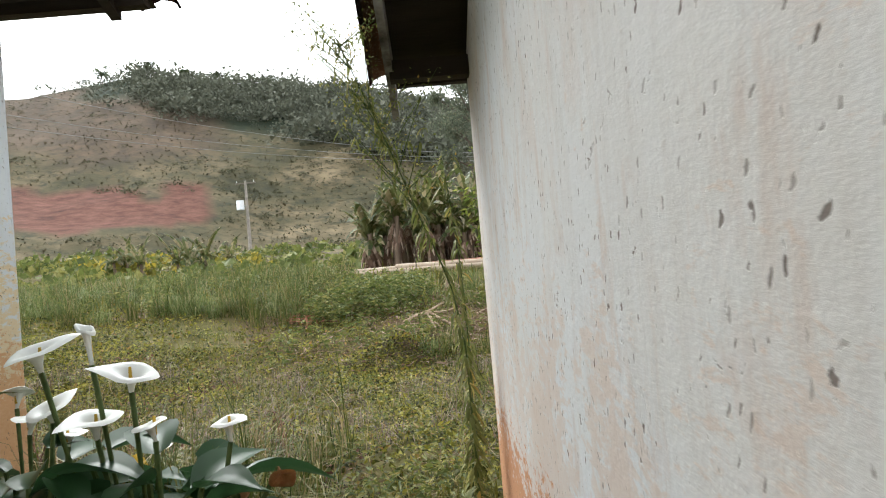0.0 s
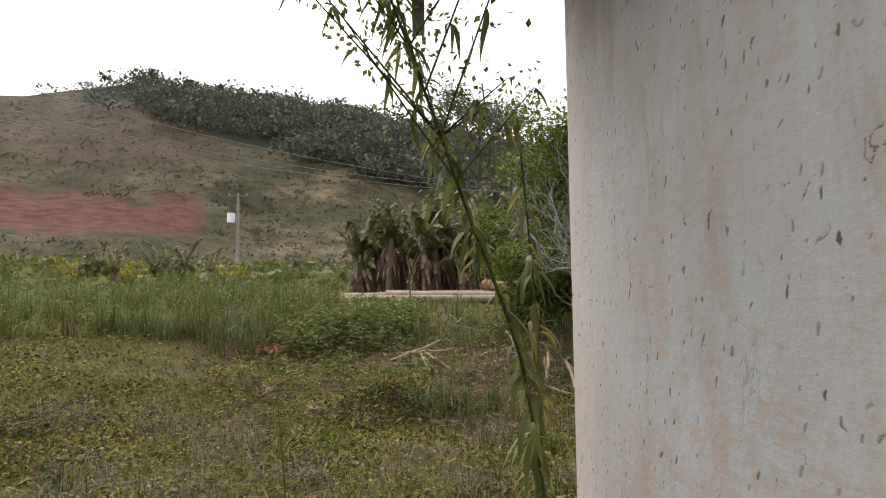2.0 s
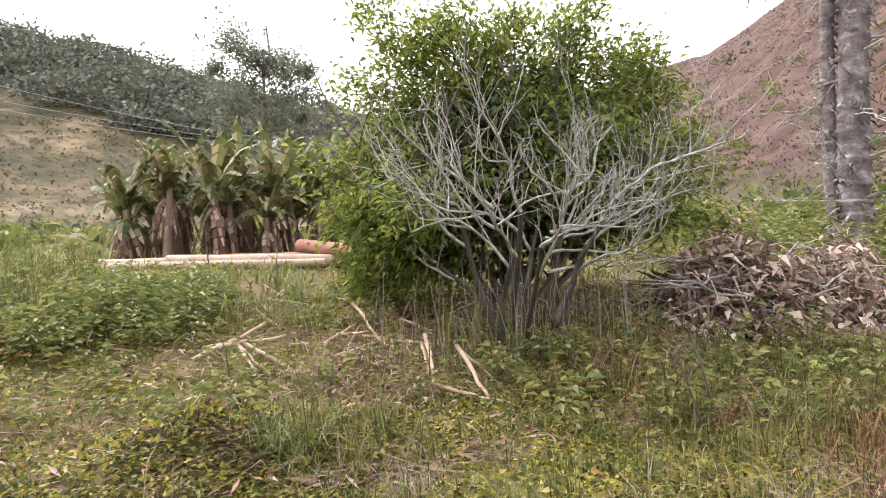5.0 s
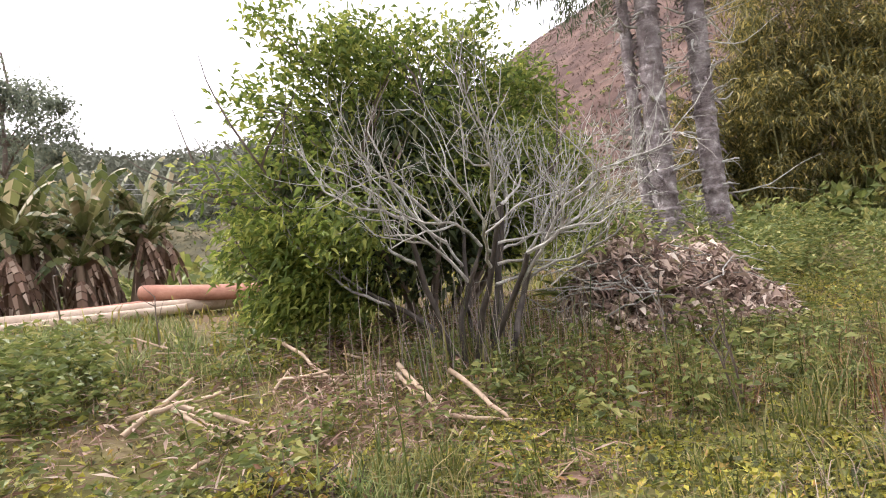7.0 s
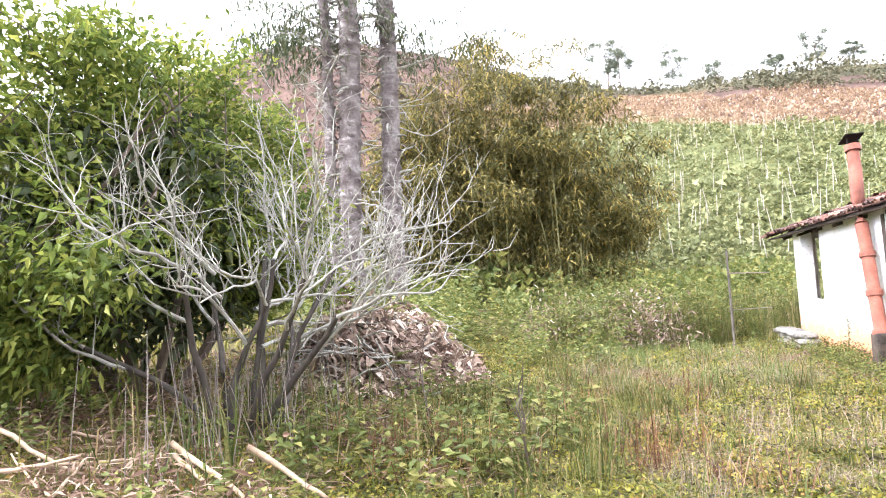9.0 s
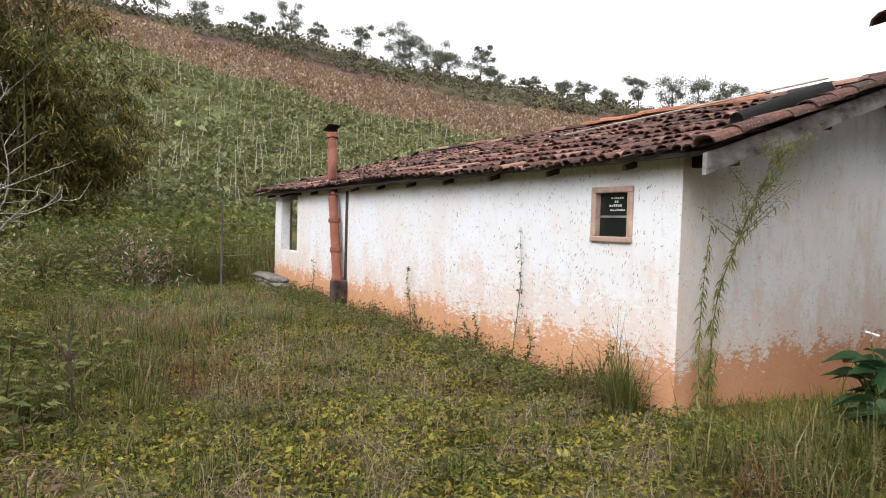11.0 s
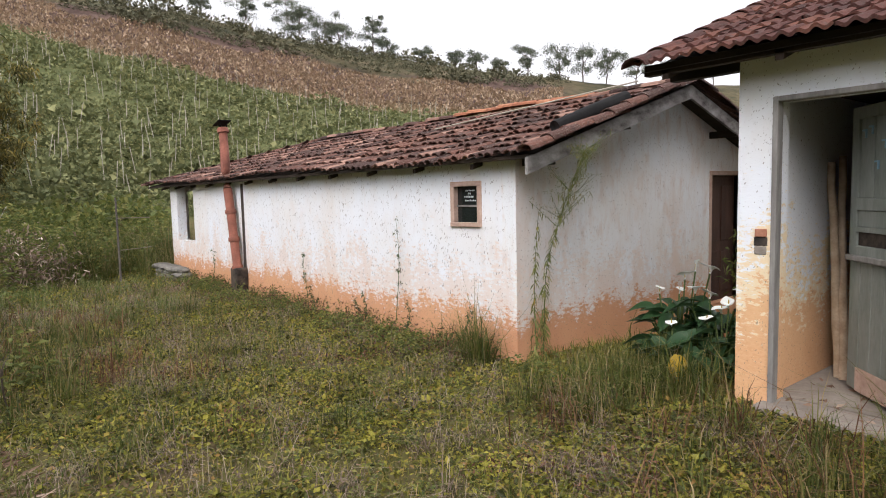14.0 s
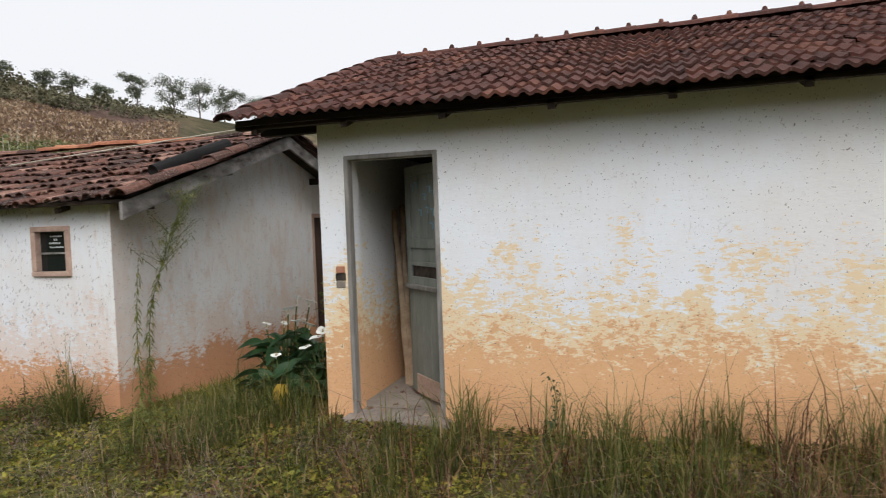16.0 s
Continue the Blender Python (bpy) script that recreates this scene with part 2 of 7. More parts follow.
def speckled(name, stops, scale, rough=0.85, stretch=(1, 1, 1), bump=0.3, distance=0.01, fine=None, metal=0.0):
    """A plain surface with two sizes of variation."""
    m = material(name, rough, metal)
    a = noise_of(m, scale, 6, 0.65, stretch)
    c = ramp(m, a, stops)
    f = noise_of(m, fine or scale * 9, 5, 0.7, stretch)
    c = mix(m, 0.35, c, ramp(m, f, [(0.3, (0.45, 0.45, 0.45)), (0.7, (1, 1, 1))]), "MULTIPLY")
    return finish(m, c, calc(m, "ADD", calc(m, "MULTIPLY", a, 0.6), f), bump, distance)


def plaster(name, low, soft, clay, cream, cream_amount, white=(0.80, 0.82, 0.84), pits=1.0, dirt=1.0, ridged=0.3, slim=1.0, corner=0.0):
    """Old limewash: flaked off over clay near the ground, pitted, cracked and smeared."""
    m = material(name, 0.92, 0, 0.15)
    sep = node(m, "ShaderNodeSeparateXYZ")
    wire(m, world_pos(m), sep.inputs[0])
    z = sep.outputs["Z"]
    grey = lambda v: (v, v, v)
    broad = noise_of(m, 0.9, 4, 0.55)
    mid = noise_of(m, 4.5, 8, 0.72, (1, 1, 0.8))
    blot = noise_of(m, 2.2, 6, 0.68, (1, 1, 0.5))
    fine = noise_of(m, 30, 6, 0.72, (1, 1, 2.0))
    flat_f = noise_of(m, 11, 7, 0.75, (1, 1, 2.6), 0.4)
    streak = noise_of(m, 6.5, 5, 0.65, (1, 1, 0.08))
    smear = noise_of(m, 7.0, 8, 0.7, (1, 1, 0.35), 0.3)
    base = mix(m, ramp(m, broad, [(0.4, grey(0)), (0.62, grey(1))]), white, (white[0] * 0.97, white[1] * 0.93, white[2] * 0.88))
    base = mix(m, ramp(m, streak, [(0.53, grey(0)), (0.74, grey(0.38 * dirt))]), base, (0.52, 0.46, 0.40))
    base = mix(m, ramp(m, blot, [(0.50, grey(0)), (0.66, grey(0.6 * dirt))]), base, (0.69, 0.57, 0.49))
    base = mix(m, ramp(m, smear, [(0.53, grey(0)), (0.66, grey(0.55 * dirt))]), base, (0.62, 0.48, 0.40))
    base = mix(m, ramp(m, fine, [(0.60, grey(0)), (0.70, grey(0.35))]), base, (0.52, 0.46, 0.41))
    if corner:
        # earth splashed and rubbed on near the outer corner
        near = ramp(m, calc(m, "ADD", calc(m, "ADD", sep.outputs["Y"], 1.0), calc(m, "MULTIPLY", calc(m, "SUBTRACT", mid, 0.5), 1.6)), [(0.15, grey(0)), (0.95, grey(corner))])
        base = mix(m, calc(m, "MULTIPLY", near, calc(m, "LESS_THAN", sep.outputs["Y"], -0.002)), base, (0.60, 0.465, 0.39))
    # clay where the wash has gone: height against a ragged line of small flakes
    lift = calc(m, "ADD", calc(m, "MULTIPLY", calc(m, "SUBTRACT", mid, 0.5), soft * 2.6), calc(m, "MULTIPLY", calc(m, "SUBTRACT", blot, 0.5), soft * 2.2))
    edge = calc(m, "ADD", calc(m, "SUBTRACT", low, z), lift)
    flake = calc(m, "ADD", calc(m, "MULTIPLY", calc(m, "SUBTRACT", flat_f, 0.5), 4.2 * soft), calc(m, "MULTIPLY", calc(m, "SUBTRACT", fine, 0.5), 1.8 * soft))
    bare = ramp(m, calc(m, "ADD", calc(m, "ADD", edge, flake), 0.5), [(0.46, grey(0)), (0.56, grey(1))])
    clay_c = mix(m, ramp(m, fine, [(0.35, grey(0)), (0.65, grey(1))]), clay, (clay[0] * 1.1, clay[1] * 1.22, clay[2] * 1.35))
    clay_c = mix(m, ramp(m, blot, [(0.42, grey(0)), (0.62, grey(0.6))]), clay_c, (clay[0] * 1.12, clay[1] * 1.28, clay[2] * 1.35))
    tint = calc(m, "MULTIPLY", ramp(m, calc(m, "ADD", calc(m, "MULTIPLY", calc(m, "SUBTRACT", z, low + 0.42), -0.75), calc(m, "ADD", calc(m, "MULTIPLY", calc(m, "SUBTRACT", flat_f, 0.5), 2.4), calc(m, "ADD", mid, calc(m, "MULTIPLY", calc(m, "SUBTRACT", blot, 0.5), 1.6)))), [(0.44, grey(0)), (0.60, grey(1))]), cream_amount)
    base = mix(m, tint, base, cream)
    c = mix(m, bare, base, clay_c)
    height = calc(m, "SUBTRACT", calc(m, "MULTIPLY", mid, 0.32), calc(m, "MULTIPLY", bare, 0.07))
    height = calc(m, "ADD", height, calc(m, "ADD", calc(m, "MULTIPLY", fine, 0.10), calc(m, "MULTIPLY", broad, 1.2)))
    # trowel ridges
    height = calc(m, "ADD", height, calc(m, "MULTIPLY", noise_of(m, 7.5, 5, 0.6, (1, 1, 4.5), 0.5), ridged))
    # thin cracks where the plaster has moved
    line = calc(m, "ABSOLUTE", calc(m, "SUBTRACT", noise_of(m, 3.4, 5, 0.6, (1, 1, 0.45), 0.6), 0.5))
    crack = calc(m, "MULTIPLY", ramp(m, line, [(0.0, grey(1)), (0.0045, grey(0))]), ramp(m, noise_of(m, 5.0, 3), [(0.56, grey(0)), (0.62, grey(0.8))]))
    c = mix(m, calc(m, "MULTIPLY", crack, 0.4), c, (0.20, 0.15, 0.12))
    height = calc(m, "SUBTRACT", height, calc(m, "MULTIPLY", crack, 0.08))
    # pits and scars in three sizes
    bend, warp = noise_of(m, 16, 4, 0.6), noise_of(m, 13, 3, 0.6, (1, 1, 1.4))
    for scale, most, tall, share, slant in ((5.2, 0.070, 0.62, 0.60, 0.45), (9.0, 0.085, 0.40, 0.42, -0.30), (17.0, 0.15, 0.50, 0.50, 0.5), (27.0, 0.22, 0.34, 0.60, -0.15), (47.0, 0.32, 0.45, 0.45, 0.3)):
        flat = node(m, "ShaderNodeCombineXYZ")
        along = calc(m, "ADD", sep.outputs["X"], calc(m, "MULTIPLY", sep.outputs["Y"], 1.1))
        along = calc(m, "ADD", along, calc(m, "MULTIPLY", calc(m, "SUBTRACT", bend, 0.5), 2.2 / scale))
        wire(m, calc(m, "ADD", along, calc(m, "MULTIPLY", z, slant)), flat.inputs["X"])
        wire(m, calc(m, "MULTIPLY", calc(m, "ADD", z, calc(m, "MULTIPLY", calc(m, "SUBTRACT", warp, 0.5), 1.6 / scale)), tall * slim), flat.inputs["Y"])
        vor = node(m, "ShaderNodeTexVoronoi", Scale=scale, Randomness=1.0)
        vor.voronoi_dimensions = "2D"
        wire(m, flat.outputs[0], vor.inputs["Vector"])
        pick = node(m, "ShaderNodeSeparateColor")
        wire(m, vor.outputs["Color"], pick.inputs[0])
        size = calc(m, "MULTIPLY", calc(m, "SUBTRACT", pick.outputs[0], share), most * pits)
        d = calc(m, "ADD", vor.outputs["Distance"], calc(m, "ADD", calc(m, "MULTIPLY", calc(m, "SUBTRACT", fine, 0.5), 0.12), calc(m, "MULTIPLY", calc(m, "SUBTRACT", flat_f, 0.5), 0.14)))
        pit = ramp(m, calc(m, "ADD", calc(m, "SUBTRACT", size, d), 0.5), [(0.497, grey(0)), (0.515, grey(1))])
        c = mix(m, calc(m, "MULTIPLY", pit, calc(m, "ADD", calc(m, "MULTIPLY", pick.outputs[1], 0.6), 0.3)), c, (0.15, 0.115, 0.095))
        height = calc(m, "SUBTRACT", height, calc(m, "MULTIPLY", pit, 0.5))
    return finish(m, c, height, 0.5, 0.03)


M_WALL = plaster("limewash_small_house", 0.46, 0.26, (0.58, 0.28, 0.15), (0.74, 0.60, 0.51), 0.5, (0.80, 0.825, 0.85), pits=0.95, dirt=0.85, ridged=0.03, corner=0.5)
M_WALL_LONG = plaster("limewash_long_wall", 0.50, 0.28, (0.60, 0.30, 0.16), (0.74, 0.60, 0.51), 0.6, (0.80, 0.83, 0.87), pits=1.2, dirt=0.3, ridged=0.05, slim=0.5)
M_WALL2 = plaster("limewash_main_house", 0.86, 0.46, (0.67, 0.37, 0.19), (0.80, 0.65, 0.42), 0.95, (0.79, 0.83, 0.88), 0.85, dirt=0.12, ridged=0.12)
M_WOOD = speckled("weathered_wood", [(0.3, (0.16, 0.13, 0.11)), (0.7, (0.34, 0.30, 0.26))], 6, stretch=(1, 1, 0.15), fine=60)
M_WOOD_X = speckled("weathered_board", [(0.34, (0.06, 0.05, 0.045)), (0.47, (0.22, 0.205, 0.195)), (0.7, (0.42, 0.41, 0.395))], 7, stretch=(0.5, 0.5, 1), fine=50)
# darker than bare timber: the shade under the roofs is in this colour
M_SHADED_WOOD = speckled("timber_with_roof_shade", [(0.3, (0.016, 0.012, 0.009)), (0.7, (0.05, 0.034, 0.024))], 6, stretch=(0.2, 1, 1), fine=50)
M_DOOR = speckled("faded_green_door_paint", [(0.3, (0.17, 0.19, 0.17)), (0.7, (0.33, 0.35, 0.32))], 5, stretch=(1, 1, 0.2), fine=70, rough=0.7)
M_DOOR_DARK = speckled("dark_brown_door_paint", [(0.3, (0.045, 0.02, 0.015)), (0.7, (0.10, 0.05, 0.035))], 6, stretch=(1, 1, 0.2), rough=0.6)
M_FRAME = speckled("grey_door_frame_paint", [(0.3, (0.15, 0.14, 0.13)), (0.7, (0.36, 0.345, 0.325))], 7, stretch=(1, 1, 0.2), rough=0.7)
M_WINFRAME = speckled("bare_window_frame_wood", [(0.3, (0.42, 0.28, 0.22)), (0.7, (0.62, 0.46, 0.38))], 9, fine=60)
M_CLAYPIPE = speckled("red_clay_pipe", [(0.3, (0.15, 0.052, 0.035)), (0.7, (0.31, 0.115, 0.075))], 5, fine=40, rough=0.7)
M_SOOT_SHADE = speckled("soot_and_shade_black", [(0.35, (0.02, 0.018, 0.016)), (0.7, (0.12, 0.09, 0.07))], 6)
M_BRICK = speckled("red_brick", [(0.3, (0.34, 0.13, 0.08)), (0.7, (0.50, 0.24, 0.15))], 10)
M_CONCRETE = speckled("old_concrete", [(0.3, (0.17, 0.145, 0.12)), (0.7, (0.34, 0.30, 0.26))], 3, fine=40)
M_STONE = speckled("grey_stone", [(0.3, (0.10, 0.095, 0.085)), (0.7, (0.30, 0.285, 0.25))], 5)
M_METAL = speckled("dull_galvanised_metal", [(0.3, (0.35, 0.36, 0.37)), (0.7, (0.55, 0.56, 0.57))], 8, rough=0.5, metal=0.7)
M_WHITE = speckled("white_enamel", [(0.3, (0.70, 0.71, 0.73)), (0.7, (0.82, 0.83, 0.84))], 4, rough=0.45)
M_WIRE = speckled("cable_alloy", [(0.3, (0.30, 0.30, 0.30)), (0.7, (0.42, 0.42, 0.42))], 4)
M_BLACK = speckled("black_tar", [(0.3, (0.008, 0.008, 0.008)), (0.7, (0.02, 0.018, 0.018))], 4, rough=0.95)


def tile_material(name, stops, lichen, scale=14):
    m = material(name, 0.9)
    rnd = node(m, "ShaderNodeObjectInfo").outputs["Random"]
    isl = node(m, "ShaderNodeNewGeometry").outputs["Random Per Island"]
    k = calc(m, "FRACT", calc(m, "ADD", rnd, isl))
    c = ramp(m, k, stops)
    n = noise_of(m, scale, 6, 0.7)
    f = noise_of(m, scale * 6, 4, 0.7)
    c = mix(m, ramp(m, n, [(0.52, (0, 0, 0)), (0.70, (0.8, 0.8, 0.8))]), c, (0.026, 0.021, 0.018))
    c = mix(m, ramp(m, f, [(0.54, (0, 0, 0)), (0.66, (0.65, 0.65, 0.65))]), c, lichen)
    return finish(m, c, calc(m, "ADD", n, f), 0.4, 0.01)


M_TILE = tile_material("barrel_tile_clay", [(0.0, (0.04, 0.02, 0.017)), (0.45, (0.09, 0.04, 0.03)), (0.8, (0.16, 0.07, 0.05)), (1.0, (0.34, 0.20, 0.15))], (0.33, 0.28, 0.24), 11)
M_TILE2 = tile_material("interlocking_tile_clay", [(0.0, (0.06, 0.024, 0.02)), (0.6, (0.10, 0.038, 0.03)), (1.0, (0.15, 0.06, 0.04))], (0.13, 0.10, 0.085), 9)
M_GLASS = material("dusty_window_glass", 0.12, 0, 0.5)
M_GLASS.node_tree.nodes["Principled BSDF"].inputs["Base Color"].default_value = (0.012, 0.016, 0.016, 1)
M_MARK_REFLECTION = material("white_marks_and_reflection", 0.9)
M_MARK_REFLECTION.node_tree.nodes["Principled BSDF"].inputs["Base Color"].default_value = (0.6, 0.62, 0.62, 1)
M_BLUE = speckled("faded_blue_paint_marks", [(0.3, (0.22, 0.38, 0.50)), (0.7, (0.32, 0.46, 0.55))], 30)

M_GRASS = foliage("short_grass", [(0.0, (0.08, 0.10, 0.02)), (0.4, (0.19, 0.20, 0.036)), (0.75, (0.30, 0.285, 0.05)), (0.9, (0.38, 0.31, 0.10)), (1.0, (0.46, 0.36, 0.18))], 0.3, patch=(1.1, (0.66, 0.58, 0.50)))
M_CLOVER = foliage("creeping_ground_leaves", [(0.0, (0.04, 0.045, 0.013)), (0.3, (0.12, 0.125, 0.026)), (0.65, (0.30, 0.28, 0.042)), (0.88, (0.40, 0.36, 0.06)), (1.0, (0.38, 0.21, 0.07))], 0.3, patch=(0.8, (0.52, 0.56, 0.46)))
M_TALL = foliage("tall_grass", [(0.0, (0.045, 0.066, 0.015)), (0.5, (0.105, 0.13, 0.027)), (0.85, (0.21, 0.185, 0.06)), (1.0, (0.37, 0.28, 0.15))], 0.35)
M_WEED = foliage("weed_leaves", [(0.0, (0.08, 0.105, 0.03)), (0.6, (0.16, 0.19, 0.05)), (1.0, (0.29, 0.27, 0.085))], 0.35)
M_STEMLEAF = foliage("corner_weed_leaves", [(0.0, (0.12, 0.14, 0.036)), (0.7, (0.22, 0.235, 0.066)), (0.93, (0.33, 0.30, 0.10)), (1.0, (0.46, 0.29, 0.06))], 0.4)
M_BUSH = foliage("bright_bush_leaves", [(0.0, (0.07, 0.108, 0.022)), (0.6, (0.17, 0.22, 0.042)), (1.0, (0.34, 0.355, 0.08))], 0.45)
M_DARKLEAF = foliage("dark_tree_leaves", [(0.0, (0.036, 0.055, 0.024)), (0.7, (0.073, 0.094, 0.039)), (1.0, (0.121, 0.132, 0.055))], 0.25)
M_BAMBOO = foliage("bamboo_leaves", [(0.0, (0.055, 0.06, 0.02)), (0.55, (0.13, 0.12, 0.036)), (0.85, (0.27, 0.22, 0.06)), (1.0, (0.42, 0.32, 0.09))], 0.35)
M_BANANA = foliage("banana_leaves", [(0.0, (0.05, 0.07, 0.022)), (0.5, (0.12, 0.14, 0.045)), (0.8, (0.21, 0.20, 0.085)), (1.0, (0.36, 0.29, 0.18))], 0.35)
M_DRYLEAF = foliage("dry_brown_leaves", [(0.0, (0.11, 0.066, 0.044)), (0.5, (0.22, 0.135, 0.095)), (0.85, (0.35, 0.245, 0.185)), (1.0, (0.48, 0.38, 0.30))], 0.2, 0.8)
# no haze in the air: it is mixed into these light, greyed greens
M_FOREST = foliage("haze_greyed_forest_leaves", [(0.0, (0.115, 0.122, 0.09)), (0.6, (0.14, 0.148, 0.108)), (1.0, (0.175, 0.178, 0.13))], 0.1, 0.8)
M_CROP = foliage("field_crop_leaves", [(0.0, (0.115, 0.13, 0.058)), (0.6, (0.185, 0.20, 0.088)), (1.0, (0.29, 0.285, 0.125))], 0.2, 0.8)
M_DRYGRASS = foliage("dry_hill_grass", [(0.0, (0.29, 0.20, 0.13)), (0.6, (0.42, 0.305, 0.205)), (1.0, (0.54, 0.42, 0.29))], 0.2, 0.8)
M_LILYLEAF = foliage("calla_leaves", [(0.0, (0.018, 0.05, 0.02)), (0.7, (0.036, 0.085, 0.032)), (1.0, (0.07, 0.13, 0.045))], 0.25, 0.35)
M_DRYTUFT = foliage("dead_grass", [(0.0, (0.12, 0.085, 0.066)), (0.6, (0.25, 0.185, 0.145)), (1.0, (0.42, 0.345, 0.27))], 0.2, 0.9)
M_BLUEGRASS = foliage("lush_meadow_grass", [(0.0, (0.075, 0.11, 0.03)), (0.5, (0.15, 0.20, 0.06)), (0.85, (0.25, 0.28, 0.105)), (1.0, (0.40, 0.37, 0.18))], 0.45)
M_RUSTGRASS = foliage("rusty_seeding_grass", [(0.0, (0.07, 0.03, 0.018)), (0.5, (0.15, 0.072, 0.035)), (1.0, (0.30, 0.18, 0.09))], 0.3)
M_YELLOW = foliage("yellowed_leaves", [(0.0, (0.45, 0.28, 0.03)), (1.0, (0.60, 0.42, 0.06))], 0.35)
M_PETAL = material("white_calla_petal", 0.45)
M_PETAL.node_tree.nodes["Principled BSDF"].inputs["Base Color"].default_value = (0.82, 0.83, 0.79, 1)
M_SPADIX = speckled("brown_spent_flower", [(0.3, (0.28, 0.12, 0.05)), (0.7, (0.42, 0.22, 0.10))], 40)
M_STALK = speckled("green_stalk", [(0.3, (0.06, 0.10, 0.03)), (0.7, (0.12, 0.16, 0.05))], 20)
M_DEADBARK = speckled("lichened_dead_bark", [(0.3, (0.17, 0.155, 0.13)), (0.5, (0.32, 0.31, 0.27)), (0.72, (0.54, 0.545, 0.48))], 12, fine=60)
M_DARKBARK = speckled("dark_shrub_bark", [(0.3, (0.03, 0.024, 0.02)), (0.7, (0.10, 0.085, 0.07))], 9, stretch=(1, 1, 0.3), fine=50)
M_BARK = speckled("brown_bark", [(0.3, (0.09, 0.07, 0.055)), (0.7, (0.20, 0.16, 0.13))], 9, stretch=(1, 1, 0.3), fine=50)
M_TRUNK = speckled("pale_grey_trunk", [(0.32, (0.085, 0.066, 0.062)), (0.48, (0.19, 0.16, 0.155)), (0.6, (0.30, 0.27, 0.26)), (0.7, (0.52, 0.49, 0.46))], 3.4, stretch=(1, 1, 1.3), fine=16, bump=0.8, distance=0.05)
M_LOG = speckled("debarked_log", [(0.3, (0.24, 0.10, 0.065)), (0.7, (0.42, 0.22, 0.15))], 4, stretch=(1, 0.25, 1), fine=30)
M_LOGPALE = speckled("pale_split_log", [(0.3, (0.34, 0.25, 0.18)), (0.7, (0.54, 0.44, 0.34))], 4, stretch=(1, 0.25, 1), fine=30)
M_CUT = speckled("sawn_log_end", [(0.3, (0.55, 0.40, 0.26)), (0.7, (0.70, 0.56, 0.38))], 20)
M_STICK = speckled("peeled_stick", [(0.3, (0.32, 0.225, 0.145)), (0.7, (0.54, 0.42, 0.30))], 12, fine=60)
M_STAKE = speckled("bleached_stake", [(0.3, (0.32, 0.29, 0.23)), (0.7, (0.52, 0.48, 0.40))], 3)
M_REDLEAF = foliage("reddened_weed_leaves", [(0.0, (0.07, 0.035, 0.025)), (0.6, (0.17, 0.085, 0.055)), (1.0, (0.30, 0.16, 0.09))], 0.3)
M_FOOT = foliage("wall_foot_leaves", [(0.0, (0.05, 0.03, 0.022)), (0.35, (0.14, 0.07, 0.045)), (0.6, (0.25, 0.14, 0.09)), (0.62, (0.05, 0.07, 0.02)), (1.0, (0.15, 0.17, 0.045))], 0.3)
M_HEAP = foliage("withered_cut_leaves", [(0.0, (0.11, 0.075, 0.06)), (0.5, (0.27, 0.19, 0.145)), (0.85, (0.47, 0.37, 0.29)), (1.0, (0.64, 0.56, 0.47))], 0.15, 0.85)
M_HILLGRASS = foliage("rough_hill_grass", [(0.0, (0.07, 0.064, 0.036)), (0.5, (0.125, 0.105, 0.06)), (1.0, (0.22, 0.172, 0.105))], 0.1, 0.9, patch=(0.09, (0.50, 0.58, 0.50)))
M_HILLDRY = foliage("dry_mauve_hill_grass", [(0.0, (0.10, 0.068, 0.056)), (0.5, (0.15, 0.10, 0.08)), (1.0, (0.21, 0.145, 0.115))], 0.1, 0.9, patch=(0.15, (0.7, 0.72, 0.66)))
M_TILE_NEW = tile_material("newer_orange_tile", [(0.0, (0.30, 0.11, 0.06)), (1.0, (0.46, 0.20, 0.11))], (0.40, 0.22, 0.14))

